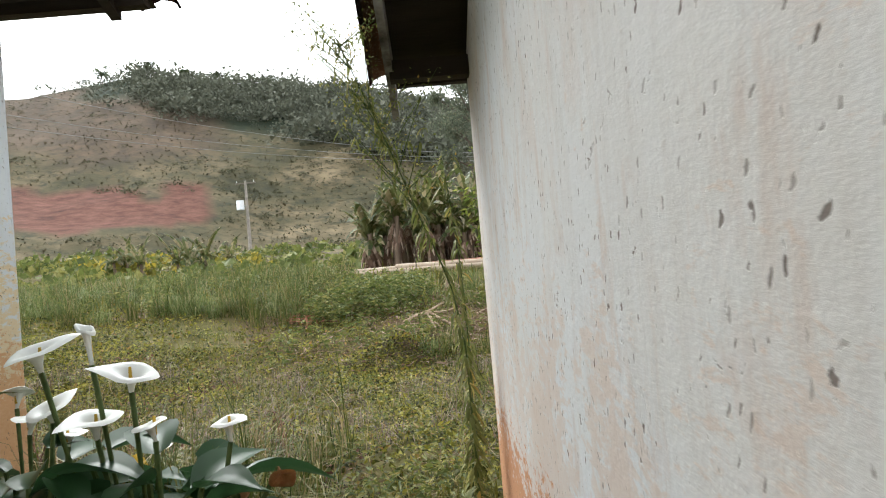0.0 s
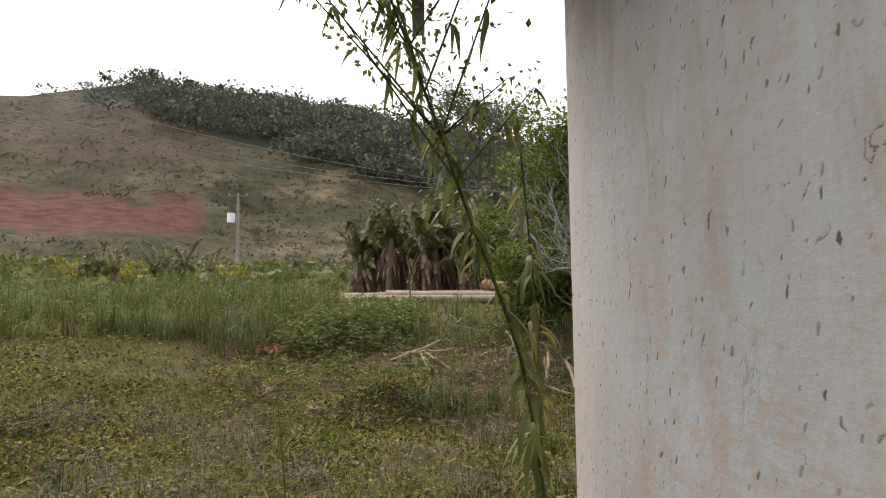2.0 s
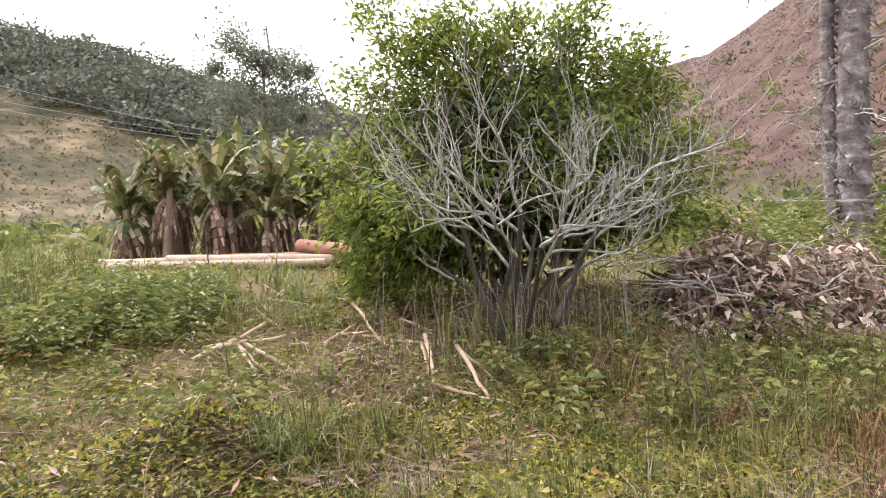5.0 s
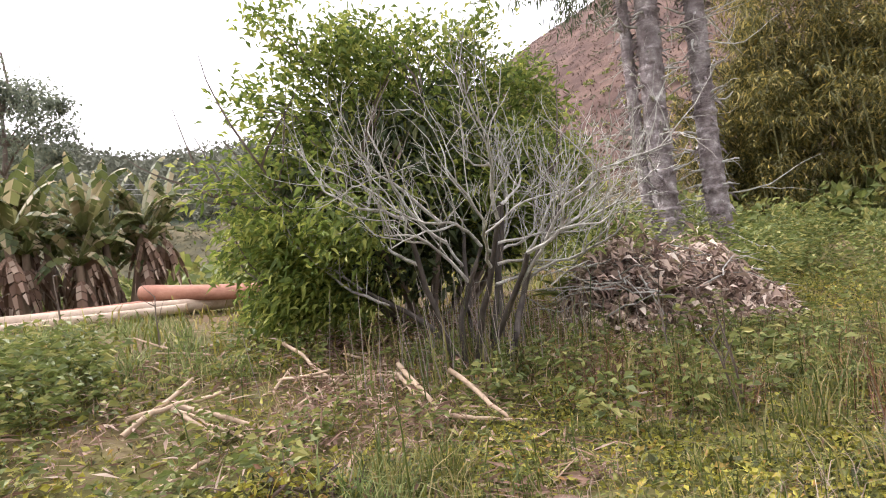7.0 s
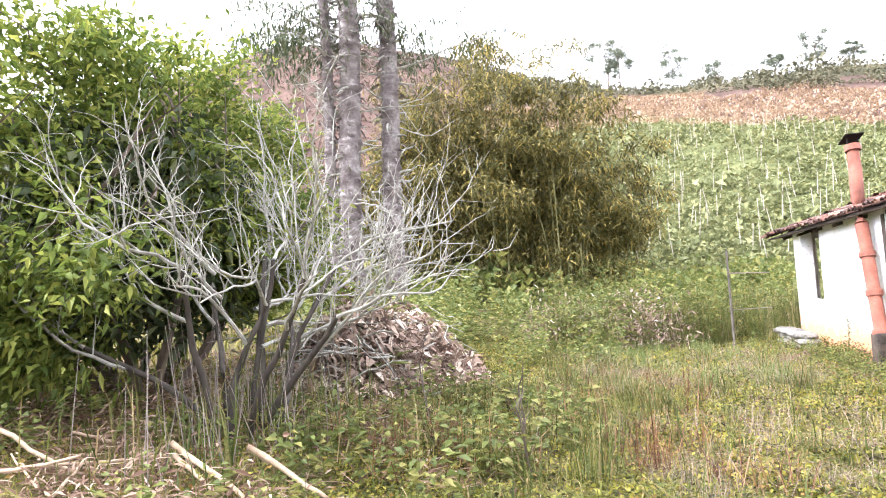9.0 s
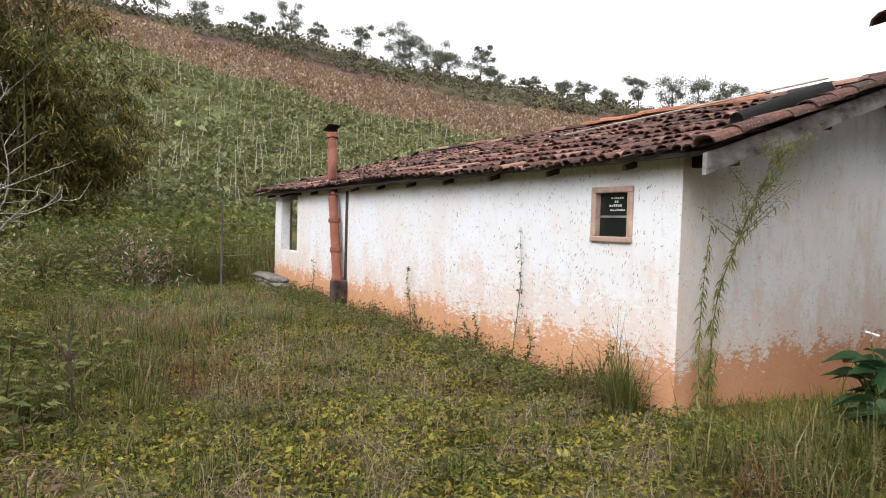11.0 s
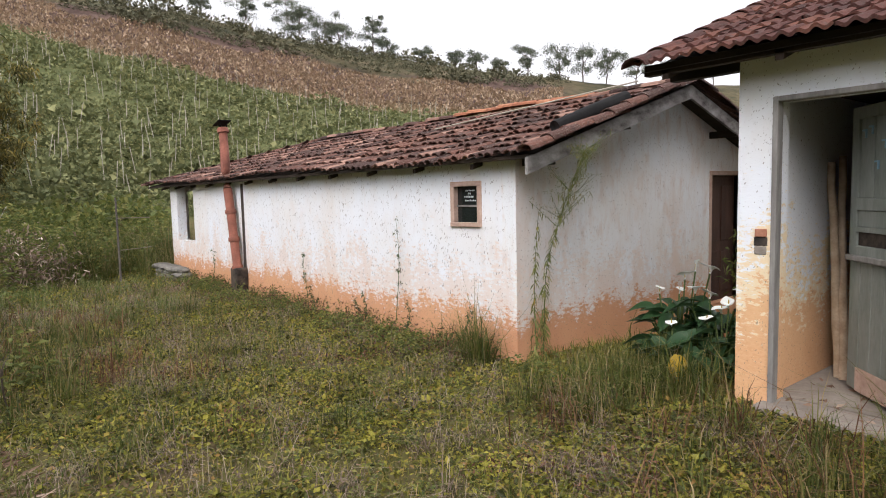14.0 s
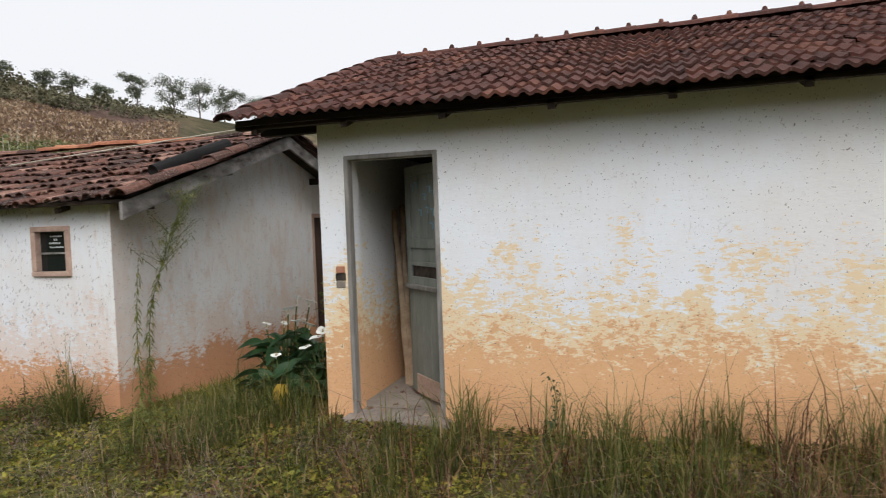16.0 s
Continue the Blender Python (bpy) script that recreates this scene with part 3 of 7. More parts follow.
# ---- the ground: one sheet out to the hills ----
def build_ground():
    az = np.radians(np.arange(0, 360, 0.6))
    r = np.concatenate([np.linspace(0.1, 12, 90), 12 * (420 / 12) ** np.linspace(0.012, 1, 110)])
    A, R = np.meshgrid(az, r)
    X, Y = R * np.sin(A), 3 + R * np.cos(A)
    Z = ground_z(X, Y)
    n, k = len(az), len(r)
    i, j = np.meshgrid(np.arange(k - 1), np.arange(n), indexing="ij")
    f = np.stack([i * n + j, i * n + (j + 1) % n, (i + 1) * n + (j + 1) % n, (i + 1) * n + j], -1).reshape(-1, 4)
    v = np.stack([X, Y, Z], -1).reshape(-1, 3)
    ring = np.arange(n)
    v = np.concatenate([v, [[0, 3, float(ground_z(0, 3))]]])
    c = len(v) - 1
    f = np.concatenate([f, np.stack([np.full(n // 2, c), ring[0::2], ring[1::2], np.roll(ring, -2)[0::2]], -1)])
    m = material("earth_and_grass", 0.95, 0, 0.1)

    def zone(name):
        a = node(m, "ShaderNodeAttribute")
        a.attribute_name = name
        return a.outputs["Fac"]

    big, mid, fine = noise_of(m, 0.5, 4), noise_of(m, 2.5, 7, 0.7), noise_of(m, 22, 6, 0.7)
    near = ramp(m, mid, [(0.3, (0.07, 0.065, 0.025)), (0.5, (0.11, 0.10, 0.035)), (0.62, (0.15, 0.125, 0.06)), (0.72, (0.17, 0.13, 0.085))])
    near = mix(m, ramp(m, big, [(0.52, (0, 0, 0)), (0.64, (0.8, 0.8, 0.8))]), near, (0.16, 0.105, 0.07))
    hill = ramp(m, noise_of(m, 0.07, 8, 0.7), [(0.36, (0.04, 0.04, 0.022)), (0.48, (0.085, 0.074, 0.04)), (0.58, (0.14, 0.112, 0.066)), (0.68, (0.23, 0.18, 0.11))])
    hill = mix(m, ramp(m, noise_of(m, 0.5, 6, 0.75), [(0.5, (0, 0, 0)), (0.62, (0.8, 0.8, 0.8))]), hill, (0.034, 0.037, 0.024))
    dry = ramp(m, noise_of(m, 0.35, 7, 0.7, (1, 1, 0.4)), [(0.35, (0.052, 0.033, 0.028)), (0.5, (0.09, 0.058, 0.047)), (0.65, (0.14, 0.094, 0.073))])
    red = ramp(m, noise_of(m, 0.4, 7, 0.7, (1, 1, 3)), [(0.3, (0.05, 0.028, 0.02)), (0.45, (0.105, 0.045, 0.032)), (0.65, (0.17, 0.08, 0.06))])
    field = ramp(m, noise_of(m, 0.45, 7, 0.75), [(0.35, (0.07, 0.085, 0.036)), (0.55, (0.125, 0.135, 0.056)), (0.68, (0.20, 0.18, 0.085))])
    wood = ramp(m, noise_of(m, 0.3, 7, 0.75), [(0.35, (0.018, 0.026, 0.017)), (0.65, (0.04, 0.05, 0.03))])
    c = mix(m, zone("hill"), near, hill)
    for name, col in (("field", field), ("dry", dry), ("wood", wood), ("red", red)):
        c = mix(m, zone(name), c, col)
    finish(m, c, calc(m, "ADD", mid, calc(m, "MULTIPLY", fine, 0.5)), 0.5, 0.05)
    ob = quads("ground", v, f, m, shade=True)
    tagged(ob, "trampled grassy earth rising to dry hills", "ground", kind="structure")
    x, y, z = v.T
    rr, a = np.hypot(x, y - 3), np.degrees(np.arctan2(x, y - 3))
    el = np.degrees(np.arctan2(z - 1.2, rr)) + 0.7 * wob(x, y, 0.12) + 0.3 * wob(x, y, 0.4, 2)
    g = {}
    g["hill"] = smooth((rr - 22) / 25)
    fa = smooth((a - 76) / 4) * (1 - smooth((a - 139) / 5))
    band = np.interp(a, [76, 93, 108, 124, 140], [14.7, 14.2, 11.8, 8.9, 7.0])
    top = np.interp(a, [76, 93, 108, 124, 140], [17.2, 16.5, 14.6, 11.9, 9.8])
    g["field"] = fa * smooth((rr - 20) / 8) * (1 - smooth((el - band) / 0.6))
    g["dry"] = np.maximum(fa * smooth((el - band) / 0.6) * (1 - smooth((el - top) / 0.5)),
                          smooth((a - 34) / 6) * (1 - smooth((a - 77) / 4)) * smooth((el - 4) / 3))
    la = smooth((a + 55) / 10) * (1 - smooth((a - 24) / 8))
    wl_ = np.interp(a, [-60, -33, -24, -14, -4, 4, 12, 24], [16, 16.5, 15.2, 13.0, 10.2, 9.0, 7, 6])
    g["wood"] = la * smooth((el - wl_) / 0.6)
    g["dry"] = np.maximum(g["dry"], 0.55 * smooth((a + 45) / 6) * (1 - smooth((a + 21) / 5)) * smooth((el - 10) / 2))
    g["red"] = smooth((a + 38) / 3) * (1 - smooth((a + 21.2) / 1.5)) * smooth((el - 5.3) / 0.3) * (1 - smooth((el - 8.2 - 0.7 * wob(x, y, 0.3)) / 0.4))
    for name, val in g.items():
        at = ob.data.attributes.new(name, "FLOAT", "POINT")
        at.data.foreach_set("value", np.asarray(val, np.float32))
    return ob


build_ground()


# ---- walls ----
def wall_x(name, x0, x1, y0, y1, z0, z1, holes, mat, label, parent=None):
    """A wall along x between two faces y0, y1, with holes (x0, x1, z0, z1) through it."""
    return wall_run(name, x0, x1, y0, y1, z0, lambda s: z1, holes, mat, label, parent, False)


def wall_run(name, s0, s1, t0, t1, z0, top, holes, mat, label, parent=None, along_y=False):
    cuts = sorted({s0, s1, *[h[0] for h in holes], *[h[1] for h in holes], *np.arange(s0, s1, 0.45)[1:].tolist()})
    cuts = [c for i, c in enumerate(cuts) if i == 0 or c - cuts[i - 1] > 1e-3]
    bm = bmesh.new()

    def quad(*p):
        bm.faces.new([bm.verts.new(q if not along_y else (q[1], q[0], q[2])) for q in p])

    for a, b in zip(cuts[:-1], cuts[1:]):
        m = (a + b) / 2
        gaps = sorted((h[2], h[3]) for h in holes if h[0] < m < h[1])
        spans, z = [], z0
        for lo, hi in gaps:
            spans.append((z, lo, z, lo))
            z = hi
        spans.append((z, top(a), z, top(b)))
        for la, ha, lb, hb in spans:
            if ha - la < 1e-3 and hb - lb < 1e-3:
                continue
            for t in (t0, t1):
                quad((a, t, la), (b, t, lb), (b, t, hb), (a, t, ha))
            quad((a, t0, ha), (b, t0, hb), (b, t1, hb), (a, t1, ha))
            quad((a, t0, la), (b, t0, lb), (b, t1, lb), (a, t1, la))
    for h in holes:
        for s in h[:2]:
            quad((s, t0, h[2]), (s, t0, h[3]), (s, t1, h[3]), (s, t1, h[2]))
    for s in (s0, s1):
        if not any(abs(h[0] - s) < 1e-3 or abs(h[1] - s) < 1e-3 for h in holes):
            quad((s, t0, z0), (s, t0, top(s)), (s, t1, top(s)), (s, t1, z0))
    bmesh.ops.remove_doubles(bm, verts=bm.verts[:], dist=1e-4)
    ob = part(name, bm, mat, parent)
    return tagged(ob, label, "wall", kind="structure")


# small house: long wall y = 0, gable x = 0
SH_L, SH_W, SH_RIDGE_Y = 11.33, 5.36, -2.68
ROOF_K = 0.335


def small_top(y):
    return 2.13 + ROOF_K * (2.68 - abs(y - SH_RIDGE_Y))


wall_x("wall_north", 0.2, SH_L, -0.2, 0, -0.3, 2.13, [(0.57, 0.95, 1.45, 1.86), (9.72, 10.86, 0.85, 2.13)], M_WALL_LONG, "whitewashed rough wall stained orange with clay below")
wall_run("wall_west", -SH_W, 0, 0, 0.2, -0.3, small_top, [(-4.85, -3.94, 0.12, 1.95)], M_WALL, "whitewashed rough gable wall stained orange below", along_y=True)
wall_run("wall_east", -SH_W, -0.2, SH_L - 0.2, SH_L, -0.3, lambda s: 2.1, [(-3.4, -0.34, 0.8, 2.0)], M_WALL, "whitewashed porch end wall with wide opening", along_y=True)
wall_x("wall_south", 0.2, SH_L - 0.2, -SH_W, -SH_W + 0.2, -0.3, 2.13, [], M_WALL, "whitewashed back wall")
wall_run("wall_inner", -SH_W + 0.2, -0.2, 9.5, 9.65, -0.3, lambda s: 2.13, [], M_WALL, "whitewashed wall between room and porch", along_y=True)
tagged(part("floor", boxed((0.2, -SH_W + 0.2, -0.3), (SH_L - 0.2, -0.2, 0.1)), M_CONCRETE), "dark concrete floor of the small house", "floor", kind="structure")

# main house: front y = -0.04, side x = -2.23
MX, MY, MB = -2.23, -0.04, -6.0
M_RIDGE_Y, M_RIDGE_Z, M_EAVE_Z, M_EAVE_Y = -3.0, 3.90, 2.65, 0.34
M_K = (M_RIDGE_Z - M_EAVE_Z) / (M_EAVE_Y - M_RIDGE_Y)


def main_top(y):
    return M_RIDGE_Z - 0.06 - M_K * abs(y - M_RIDGE_Y)


wall_x("wall_front", -14, MX, MY - 0.2, MY, -0.3, main_top(MY), [(-3.27, -2.50, 0.185, 2.36)], M_WALL2, "white limewashed front wall peeling to cream and orange clay")
wall_run("wall_side", MB, MY - 0.2, MX - 0.2, MX, -0.3, main_top, [], M_WALL2, "white limewashed side wall of the main house", along_y=True)
wall_run("wall_far_side", MB, MY - 0.2, -14, -13.8, -0.3, main_top, [], M_WALL2, "white limewashed far side wall", along_y=True)
wall_x("wall_back", -13.8, MX - 0.2, MB, MB + 0.2, -0.3, main_top(MB), [], M_WALL2, "white limewashed back wall of the main house")
wall_run("wall_room", MB + 0.2, MY - 0.2, -4.55, -4.4, 0.2, main_top, [], M_WALL2, "dim plastered inner wall", along_y=True)
wall_x("wall_room_back", -4.4, MX - 0.2, -2.9, -2.75, 0.2, main_top(-2.9), [], M_WALL2, "dim plastered inner wall")
tagged(part("floor", boxed((-4.4, -2.75, -0.2), (MX - 0.2, MY - 0.2, 0.2)), M_CONCRETE), "worn concrete floor inside the doorway", "floor", kind="structure")
tagged(part("door_sill", boxed((-3.36, MY - 0.198, -0.2), (-2.42, MY + 0.16, 0.196), 0.02), M_CONCRETE), "cracked concrete doorstep with leaf litter", "doorstep", kind="structure")


# ---- roofs ----
def barrel_tile(length=0.42, r0=0.061, r1=0.049, seg=6):
    """A half-round clay tile along +y (downhill), wide end low; thick at its rims."""
    a = np.linspace(0, math.pi, seg + 1)
    vs, fs = [], []
    for (y, r) in ((0, r1), (length, r0)):
        for rr in (r, r - 0.014):
            vs.append(np.stack([np.cos(a) * rr, np.full(seg + 1, y), np.sin(a) * rr * 0.68], 1))
    v = np.concatenate(vs)
    n = seg + 1
    for i in range(seg):
        fs += [[i, i + 1, 2 * n + i + 1, 2 * n + i], [n + i, n + i + 1, 3 * n + i + 1, 3 * n + i], [2 * n + i, 2 * n + i + 1, 3 * n + i + 1, 3 * n + i]]
    return v, np.array(fs)


def wave_tile(width=0.2, length=0.38, seg=12):
    """An interlocking tile: two flutes, thick at the lower edge."""
    x = np.linspace(-width / 2, width / 2 + 0.008, seg + 1)
    h = 0.013 * np.cos(x / width * 4 * math.pi) + 0.005 * np.cos(x / width * 2 * math.pi)
    vs = [np.stack([x, np.full(seg + 1, y), h + dz], 1) for y, dz in ((0, 0.0), (length, 0.0), (length, -0.026))]
    n = seg + 1
    fs = []
    for k in range(2):
        fs += [[k * n + i, k * n + i + 1, (k + 1) * n + i + 1, (k + 1) * n + i] for i in range(seg)]
    return np.concatenate(vs), np.array(fs)


def lay_tiles(parent, name, tile, spots, near, mat):
    """Tiles at poses: those that near() picks are parts of their own on one mesh, the rest one joined part."""
    v, f = tile
    me, rest = None, []
    count = 0
    for m in spots:
        if near(m.translation) and count < 300:
            if me is None:
                ob = quads(name, v, f, mat, shade=False)
                me = ob.data
            else:
                ob = new(name, me)
            ob.parent = parent
            ob.matrix_parent_inverse = parent.matrix_world.inverted()
            ob.matrix_world = m
            count += 1
        else:
            a = np.array(m)
            rest.append((v @ a[:3, :3].T + a[:3, 3], f))
    if rest:
        ob = quads(name + "s_joined", *join(rest), mat, parent)
        ob["kind"] = "stuff"


def slope_pose(x, y, z, pitch, turn=0.0, flip=False, roll=0.0):
    """A tile that runs downhill along +y (or -y)."""
    return pose(x, y, z, 0, 0, 180 if flip else 0) @ pose(0, 0, 0, -math.degrees(pitch), roll, turn)


def small_roof():
    roof = thing("roof", "sagging barrel-tile roof of the small house, mossy and dark", "roof", (5.5, SH_RIDGE_Y, 2.2), kind="structure")
    x0, x1, xr = -0.42, 12.6, 8.9
    ye, ze, zr = 0.2, 2.12, 3.04
    p = math.atan2(zr - ze, ye - SH_RIDGE_Y)
    run = (ye - SH_RIDGE_Y) / math.cos(p)
    spots, caps = [], []
    cols = int((x1 - x0) / 0.122)
    courses = int(run / 0.32) + 1
    for flip in (False, True):
        for c in range(cols):
            x = x0 + 0.08 + c * 0.122
            for k in range(courses):
                s = run - 0.40 - k * 0.32
                if s < -0.12:
                    continue
                if x > xr and (x - xr) / (x1 - xr) * run > s + 0.36:
                    continue
                s = max(s, 0)
                d = s * math.cos(p)
                y = SH_RIDGE_Y + d * (-1 if flip else 1)
                sag = -0.03 * math.sin(x * 0.9) - 0.025 * math.sin(x * 0.37 + 1)
                z = zr - s * math.sin(p) + sag * (s / run) + 0.012 + rng.normal() * 0.009
                spots.append(slope_pose(x + rng.normal() * 0.011, y + rng.normal() * 0.018, z, p - 0.075, rng.normal() * 2.2, flip, rng.normal() * 3))
    lay_tiles(roof, "tile", barrel_tile(), spots, lambda q: q.y > SH_RIDGE_Y and q.x < 6.2, M_TILE)
    # ridge and hip caps
    cap = barrel_tile(0.44, 0.10, 0.085)
    for i in range(int((xr - x0) / 0.36) + 1):
        caps.append(pose(x0 - 0.02 + i * 0.36, SH_RIDGE_Y + rng.normal() * 0.012, zr + 0.05 + rng.normal() * 0.008 - 0.02 * math.sin(i * 0.5), rng.normal() * 2, 0, -90 + rng.normal() * 3))
    for sgn in (1, -1):
        a, b = Vector((xr, SH_RIDGE_Y, zr + 0.04)), Vector((x1, SH_RIDGE_Y + sgn * (ye - SH_RIDGE_Y), ze + 0.04))
        d = (b - a)
        n = int(d.length / 0.36)
        for i in range(n):
            m = d.to_track_quat("Y", "Z").to_matrix().to_4x4()
            m.translation = a + d * (i / n)
            caps.append(m)
        for i in range(9):
            s = i / 9
            y = SH_RIDGE_Y + sgn * (ye - SH_RIDGE_Y) * s
            caps.append(slope_pose(x0 + 0.02, y, zr + 0.05 - s * (zr - ze) + rng.normal() * 0.008, p - 0.02, rng.normal() * 2.5, sgn < 0))
    newer = [m for m in caps if abs(m.translation.y - SH_RIDGE_Y) < 0.1 and 0.7 < m.translation.x < 3.6]
    lay_tiles(roof, "ridge_tile", cap, [m for m in caps if m not in newer], lambda q: True, M_TILE)
    lay_tiles(roof, "newer_ridge_tile", cap, newer, lambda q: True, M_TILE_NEW)
    # hip end, deck boards seen from below
    bm = bmesh.new()
    pts = {k: bm.verts.new(q) for k, q in dict(a=(x0 + 0.03, ye - 0.05, ze), b=(x1 - 0.05, ye - 0.05, ze), c=(xr, SH_RIDGE_Y, zr - 0.01), d=(x0 + 0.03, SH_RIDGE_Y, zr - 0.01), e=(x0 + 0.03, 2 * SH_RIDGE_Y - ye + 0.05, ze), f=(x1 - 0.05, 2 * SH_RIDGE_Y - ye + 0.05, ze)).items()}
    for face in ("abcd", "dcfe", "bfc"):
        bm.faces.new([pts[k] for k in face])
    # soot and the shade under the eaves both sit in this dark colour
    part("deck", bm, M_SHADED_WOOD, roof, "underside darkened for soot and eave shade")
    hips = []
    for k in range(9):
        s = (k + 1) / 9.5
        half = (ye - SH_RIDGE_Y) * s
        for y in np.arange(-half, half, 0.2):
            q = pose(xr + (x1 - xr) * (s - 0.11), SH_RIDGE_Y + y, zr - (zr - ze) * (s - 0.11) + 0.02, 0, 0, -90) @ pose(0, 0, 0, -math.degrees(math.atan2(zr - ze, x1 - xr)), 0, 0)
            hips.append(q)
    lay_tiles(roof, "hip_tile", barrel_tile(), hips, lambda q: False, M_TILE)
    # barge boards, rafters, eave batten
    for sgn in (1, -1):
        a = np.array([x0 + 0.03, SH_RIDGE_Y, zr - 0.05])
        b = np.array([x0 + 0.03, SH_RIDGE_Y + sgn * (ye - SH_RIDGE_Y + 0.04), ze - 0.06])
        bm = bmesh.new()
        vs = [bm.verts.new(q + np.array([dx, 0, dz])) for q in (a, b) for dx in (0, 0.035) for dz in (0.03, -0.13)]
        for face in ((0, 1, 5, 4), (2, 3, 7, 6), (0, 2, 6, 4), (1, 3, 7, 5), (0, 1, 3, 2), (4, 5, 7, 6)):
            bm.faces.new([vs[i] for i in face])
        part("barge_board", bm, M_WOOD_X, roof, "bleached grey barge board")
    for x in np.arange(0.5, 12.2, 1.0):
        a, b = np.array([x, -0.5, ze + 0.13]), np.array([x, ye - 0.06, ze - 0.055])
        part("rafter", box_between(a, b, 0.045, 0.05), M_SHADED_WOOD, roof)
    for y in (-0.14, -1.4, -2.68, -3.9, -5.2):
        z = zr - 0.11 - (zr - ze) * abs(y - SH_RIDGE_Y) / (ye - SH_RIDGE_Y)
        part("purlin", box_between(np.array([x0 + 0.05, y, z]), np.array([0.18, y, z]), 0.08, 0.09), M_SHADED_WOOD, roof)
    part("eave_batten", boxed((x0 + 0.06, ye - 0.07, ze - 0.035), (x1 - 0.1, ye - 0.02, ze + 0.0)), M_SHADED_WOOD, roof)
    # a dark length of pipe lying on the verge
    v = tube([(-0.16, -0.42, 2.42), (-0.22, -0.95, 2.60), (-0.28, -1.48, 2.78)], [0.07, 0.082, 0.085], 10)
    quads("verge_cover", *v, M_BLACK, roof, "black tarred length covering the verge", shade=True)
    lime = [(3.0 - 0.54 * i, -1.4 - 0.24 * i, 2.74 + 0.084 * i) for i in range(6)]
    quads("lime_line", *tube(lime, 0.011, 5), M_STAKE, roof, "pale mortar line across the tiles")


def box_between(a, b, w, h):
    """A bar with its top along a to b."""
    d = b - a
    side = np.cross(d, [0, 0, 1.0])
    side = side / np.linalg.norm(side) * w / 2
    bm = bmesh.new()
    vs = [bm.verts.new(q + s * side + np.array([0, 0, dz])) for q in (a, b) for s in (-1, 1) for dz in (0, -h)]
    for face in ((0, 1, 5, 4), (2, 3, 7, 6), (0, 2, 6, 4), (1, 3, 7, 5), (0, 1, 3, 2), (4, 5, 7, 6)):
        bm.faces.new([vs[i] for i in face])
    return bm


def main_roof():
    roof = thing("roof", "reddish-brown interlocking clay tile roof of the main house", "roof", (-7, M_RIDGE_Y, 3), kind="structure")
    x0, x1 = -14.4, -1.58
    p = math.atan(M_K)
    run = (M_EAVE_Y - M_RIDGE_Y) / math.cos(p)
    spots = []
    for flip in (False, True):
        for c in range(int((x1 - x0) / 0.2)):
            for k in range(int(run / 0.31) + 1):
                s = max(run - 0.38 - k * 0.31, -0.05)
                y = M_RIDGE_Y + s * math.cos(p) * (-1 if flip else 1)
                x = x1 - 0.1 - c * 0.2
                z = M_RIDGE_Z - s * math.sin(p) + 0.035 + rng.normal() * 0.003 - 0.02 * math.sin(x * 0.8)
                spots.append(slope_pose(x + rng.normal() * 0.004, y + rng.normal() * 0.009, z, p - 0.085, rng.normal() * 0.9, flip, rng.normal() * 0.8))
    lay_tiles(roof, "tile", wave_tile(), spots, lambda q: q.y > M_RIDGE_Y and q.x > -9.5, M_TILE2)
    cap = barrel_tile(0.40, 0.11, 0.095)
    caps = []
    for i in range(int((x1 - x0) / 0.36)):
        caps.append(pose(x1 + 0.02 - i * 0.36, M_RIDGE_Y, M_RIDGE_Z + 0.045 + rng.normal() * 0.006, 0, 0, 90 + rng.normal() * 1.5))
    for sgn in (1, -1):
        for i in range(10):
            s = i / 10
            caps.append(slope_pose(x1 - 0.03, M_RIDGE_Y + sgn * (M_EAVE_Y - M_RIDGE_Y) * s, M_RIDGE_Z + 0.04 - s * (M_RIDGE_Z - M_EAVE_Z), p - 0.03, rng.normal() * 1.5, sgn < 0))
    lay_tiles(roof, "ridge_tile", cap, caps, lambda q: q.x > -10, M_TILE2)
    for i in range(22):
        x = x1 - 0.30 - i * 0.36
        bm = bmesh.new()
        bmesh.ops.create_cone(bm, cap_ends=True, segments=7, radius1=0.04, radius2=0.02, depth=0.05, matrix=Matrix.Translation((x, M_RIDGE_Y, M_RIDGE_Z + 0.13)))
        part("ridge_knob", bm, M_TILE2, roof)
    bm = bmesh.new()
    q = [(x0, M_EAVE_Y - 0.06, M_EAVE_Z), (x1 - 0.02, M_EAVE_Y - 0.06, M_EAVE_Z), (x1 - 0.02, M_RIDGE_Y, M_RIDGE_Z - 0.02), (x0, M_RIDGE_Y, M_RIDGE_Z - 0.02), (x0, 2 * M_RIDGE_Y - M_EAVE_Y, M_EAVE_Z), (x1 - 0.02, 2 * M_RIDGE_Y - M_EAVE_Y, M_EAVE_Z)]
    vs = [bm.verts.new(w) for w in q]
    bm.faces.new([vs[i] for i in (0, 1, 2, 3)])
    bm.faces.new([vs[i] for i in (3, 2, 5, 4)])
    part("deck", bm, M_SHADED_WOOD, roof, "dark underside of the tiles")
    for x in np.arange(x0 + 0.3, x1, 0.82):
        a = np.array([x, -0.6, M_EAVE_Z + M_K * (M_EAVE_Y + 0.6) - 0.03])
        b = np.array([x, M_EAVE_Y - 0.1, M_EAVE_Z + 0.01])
        part("rafter", box_between(a, b, 0.055, 0.075), M_SHADED_WOOD, roof)
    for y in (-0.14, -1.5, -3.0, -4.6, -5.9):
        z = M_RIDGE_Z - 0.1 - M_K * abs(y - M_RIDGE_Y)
        part("purlin", box_between(np.array([MX - 0.1, y, z]), np.array([x1 - 0.06, y, z]), 0.09, 0.11), M_SHADED_WOOD, roof)
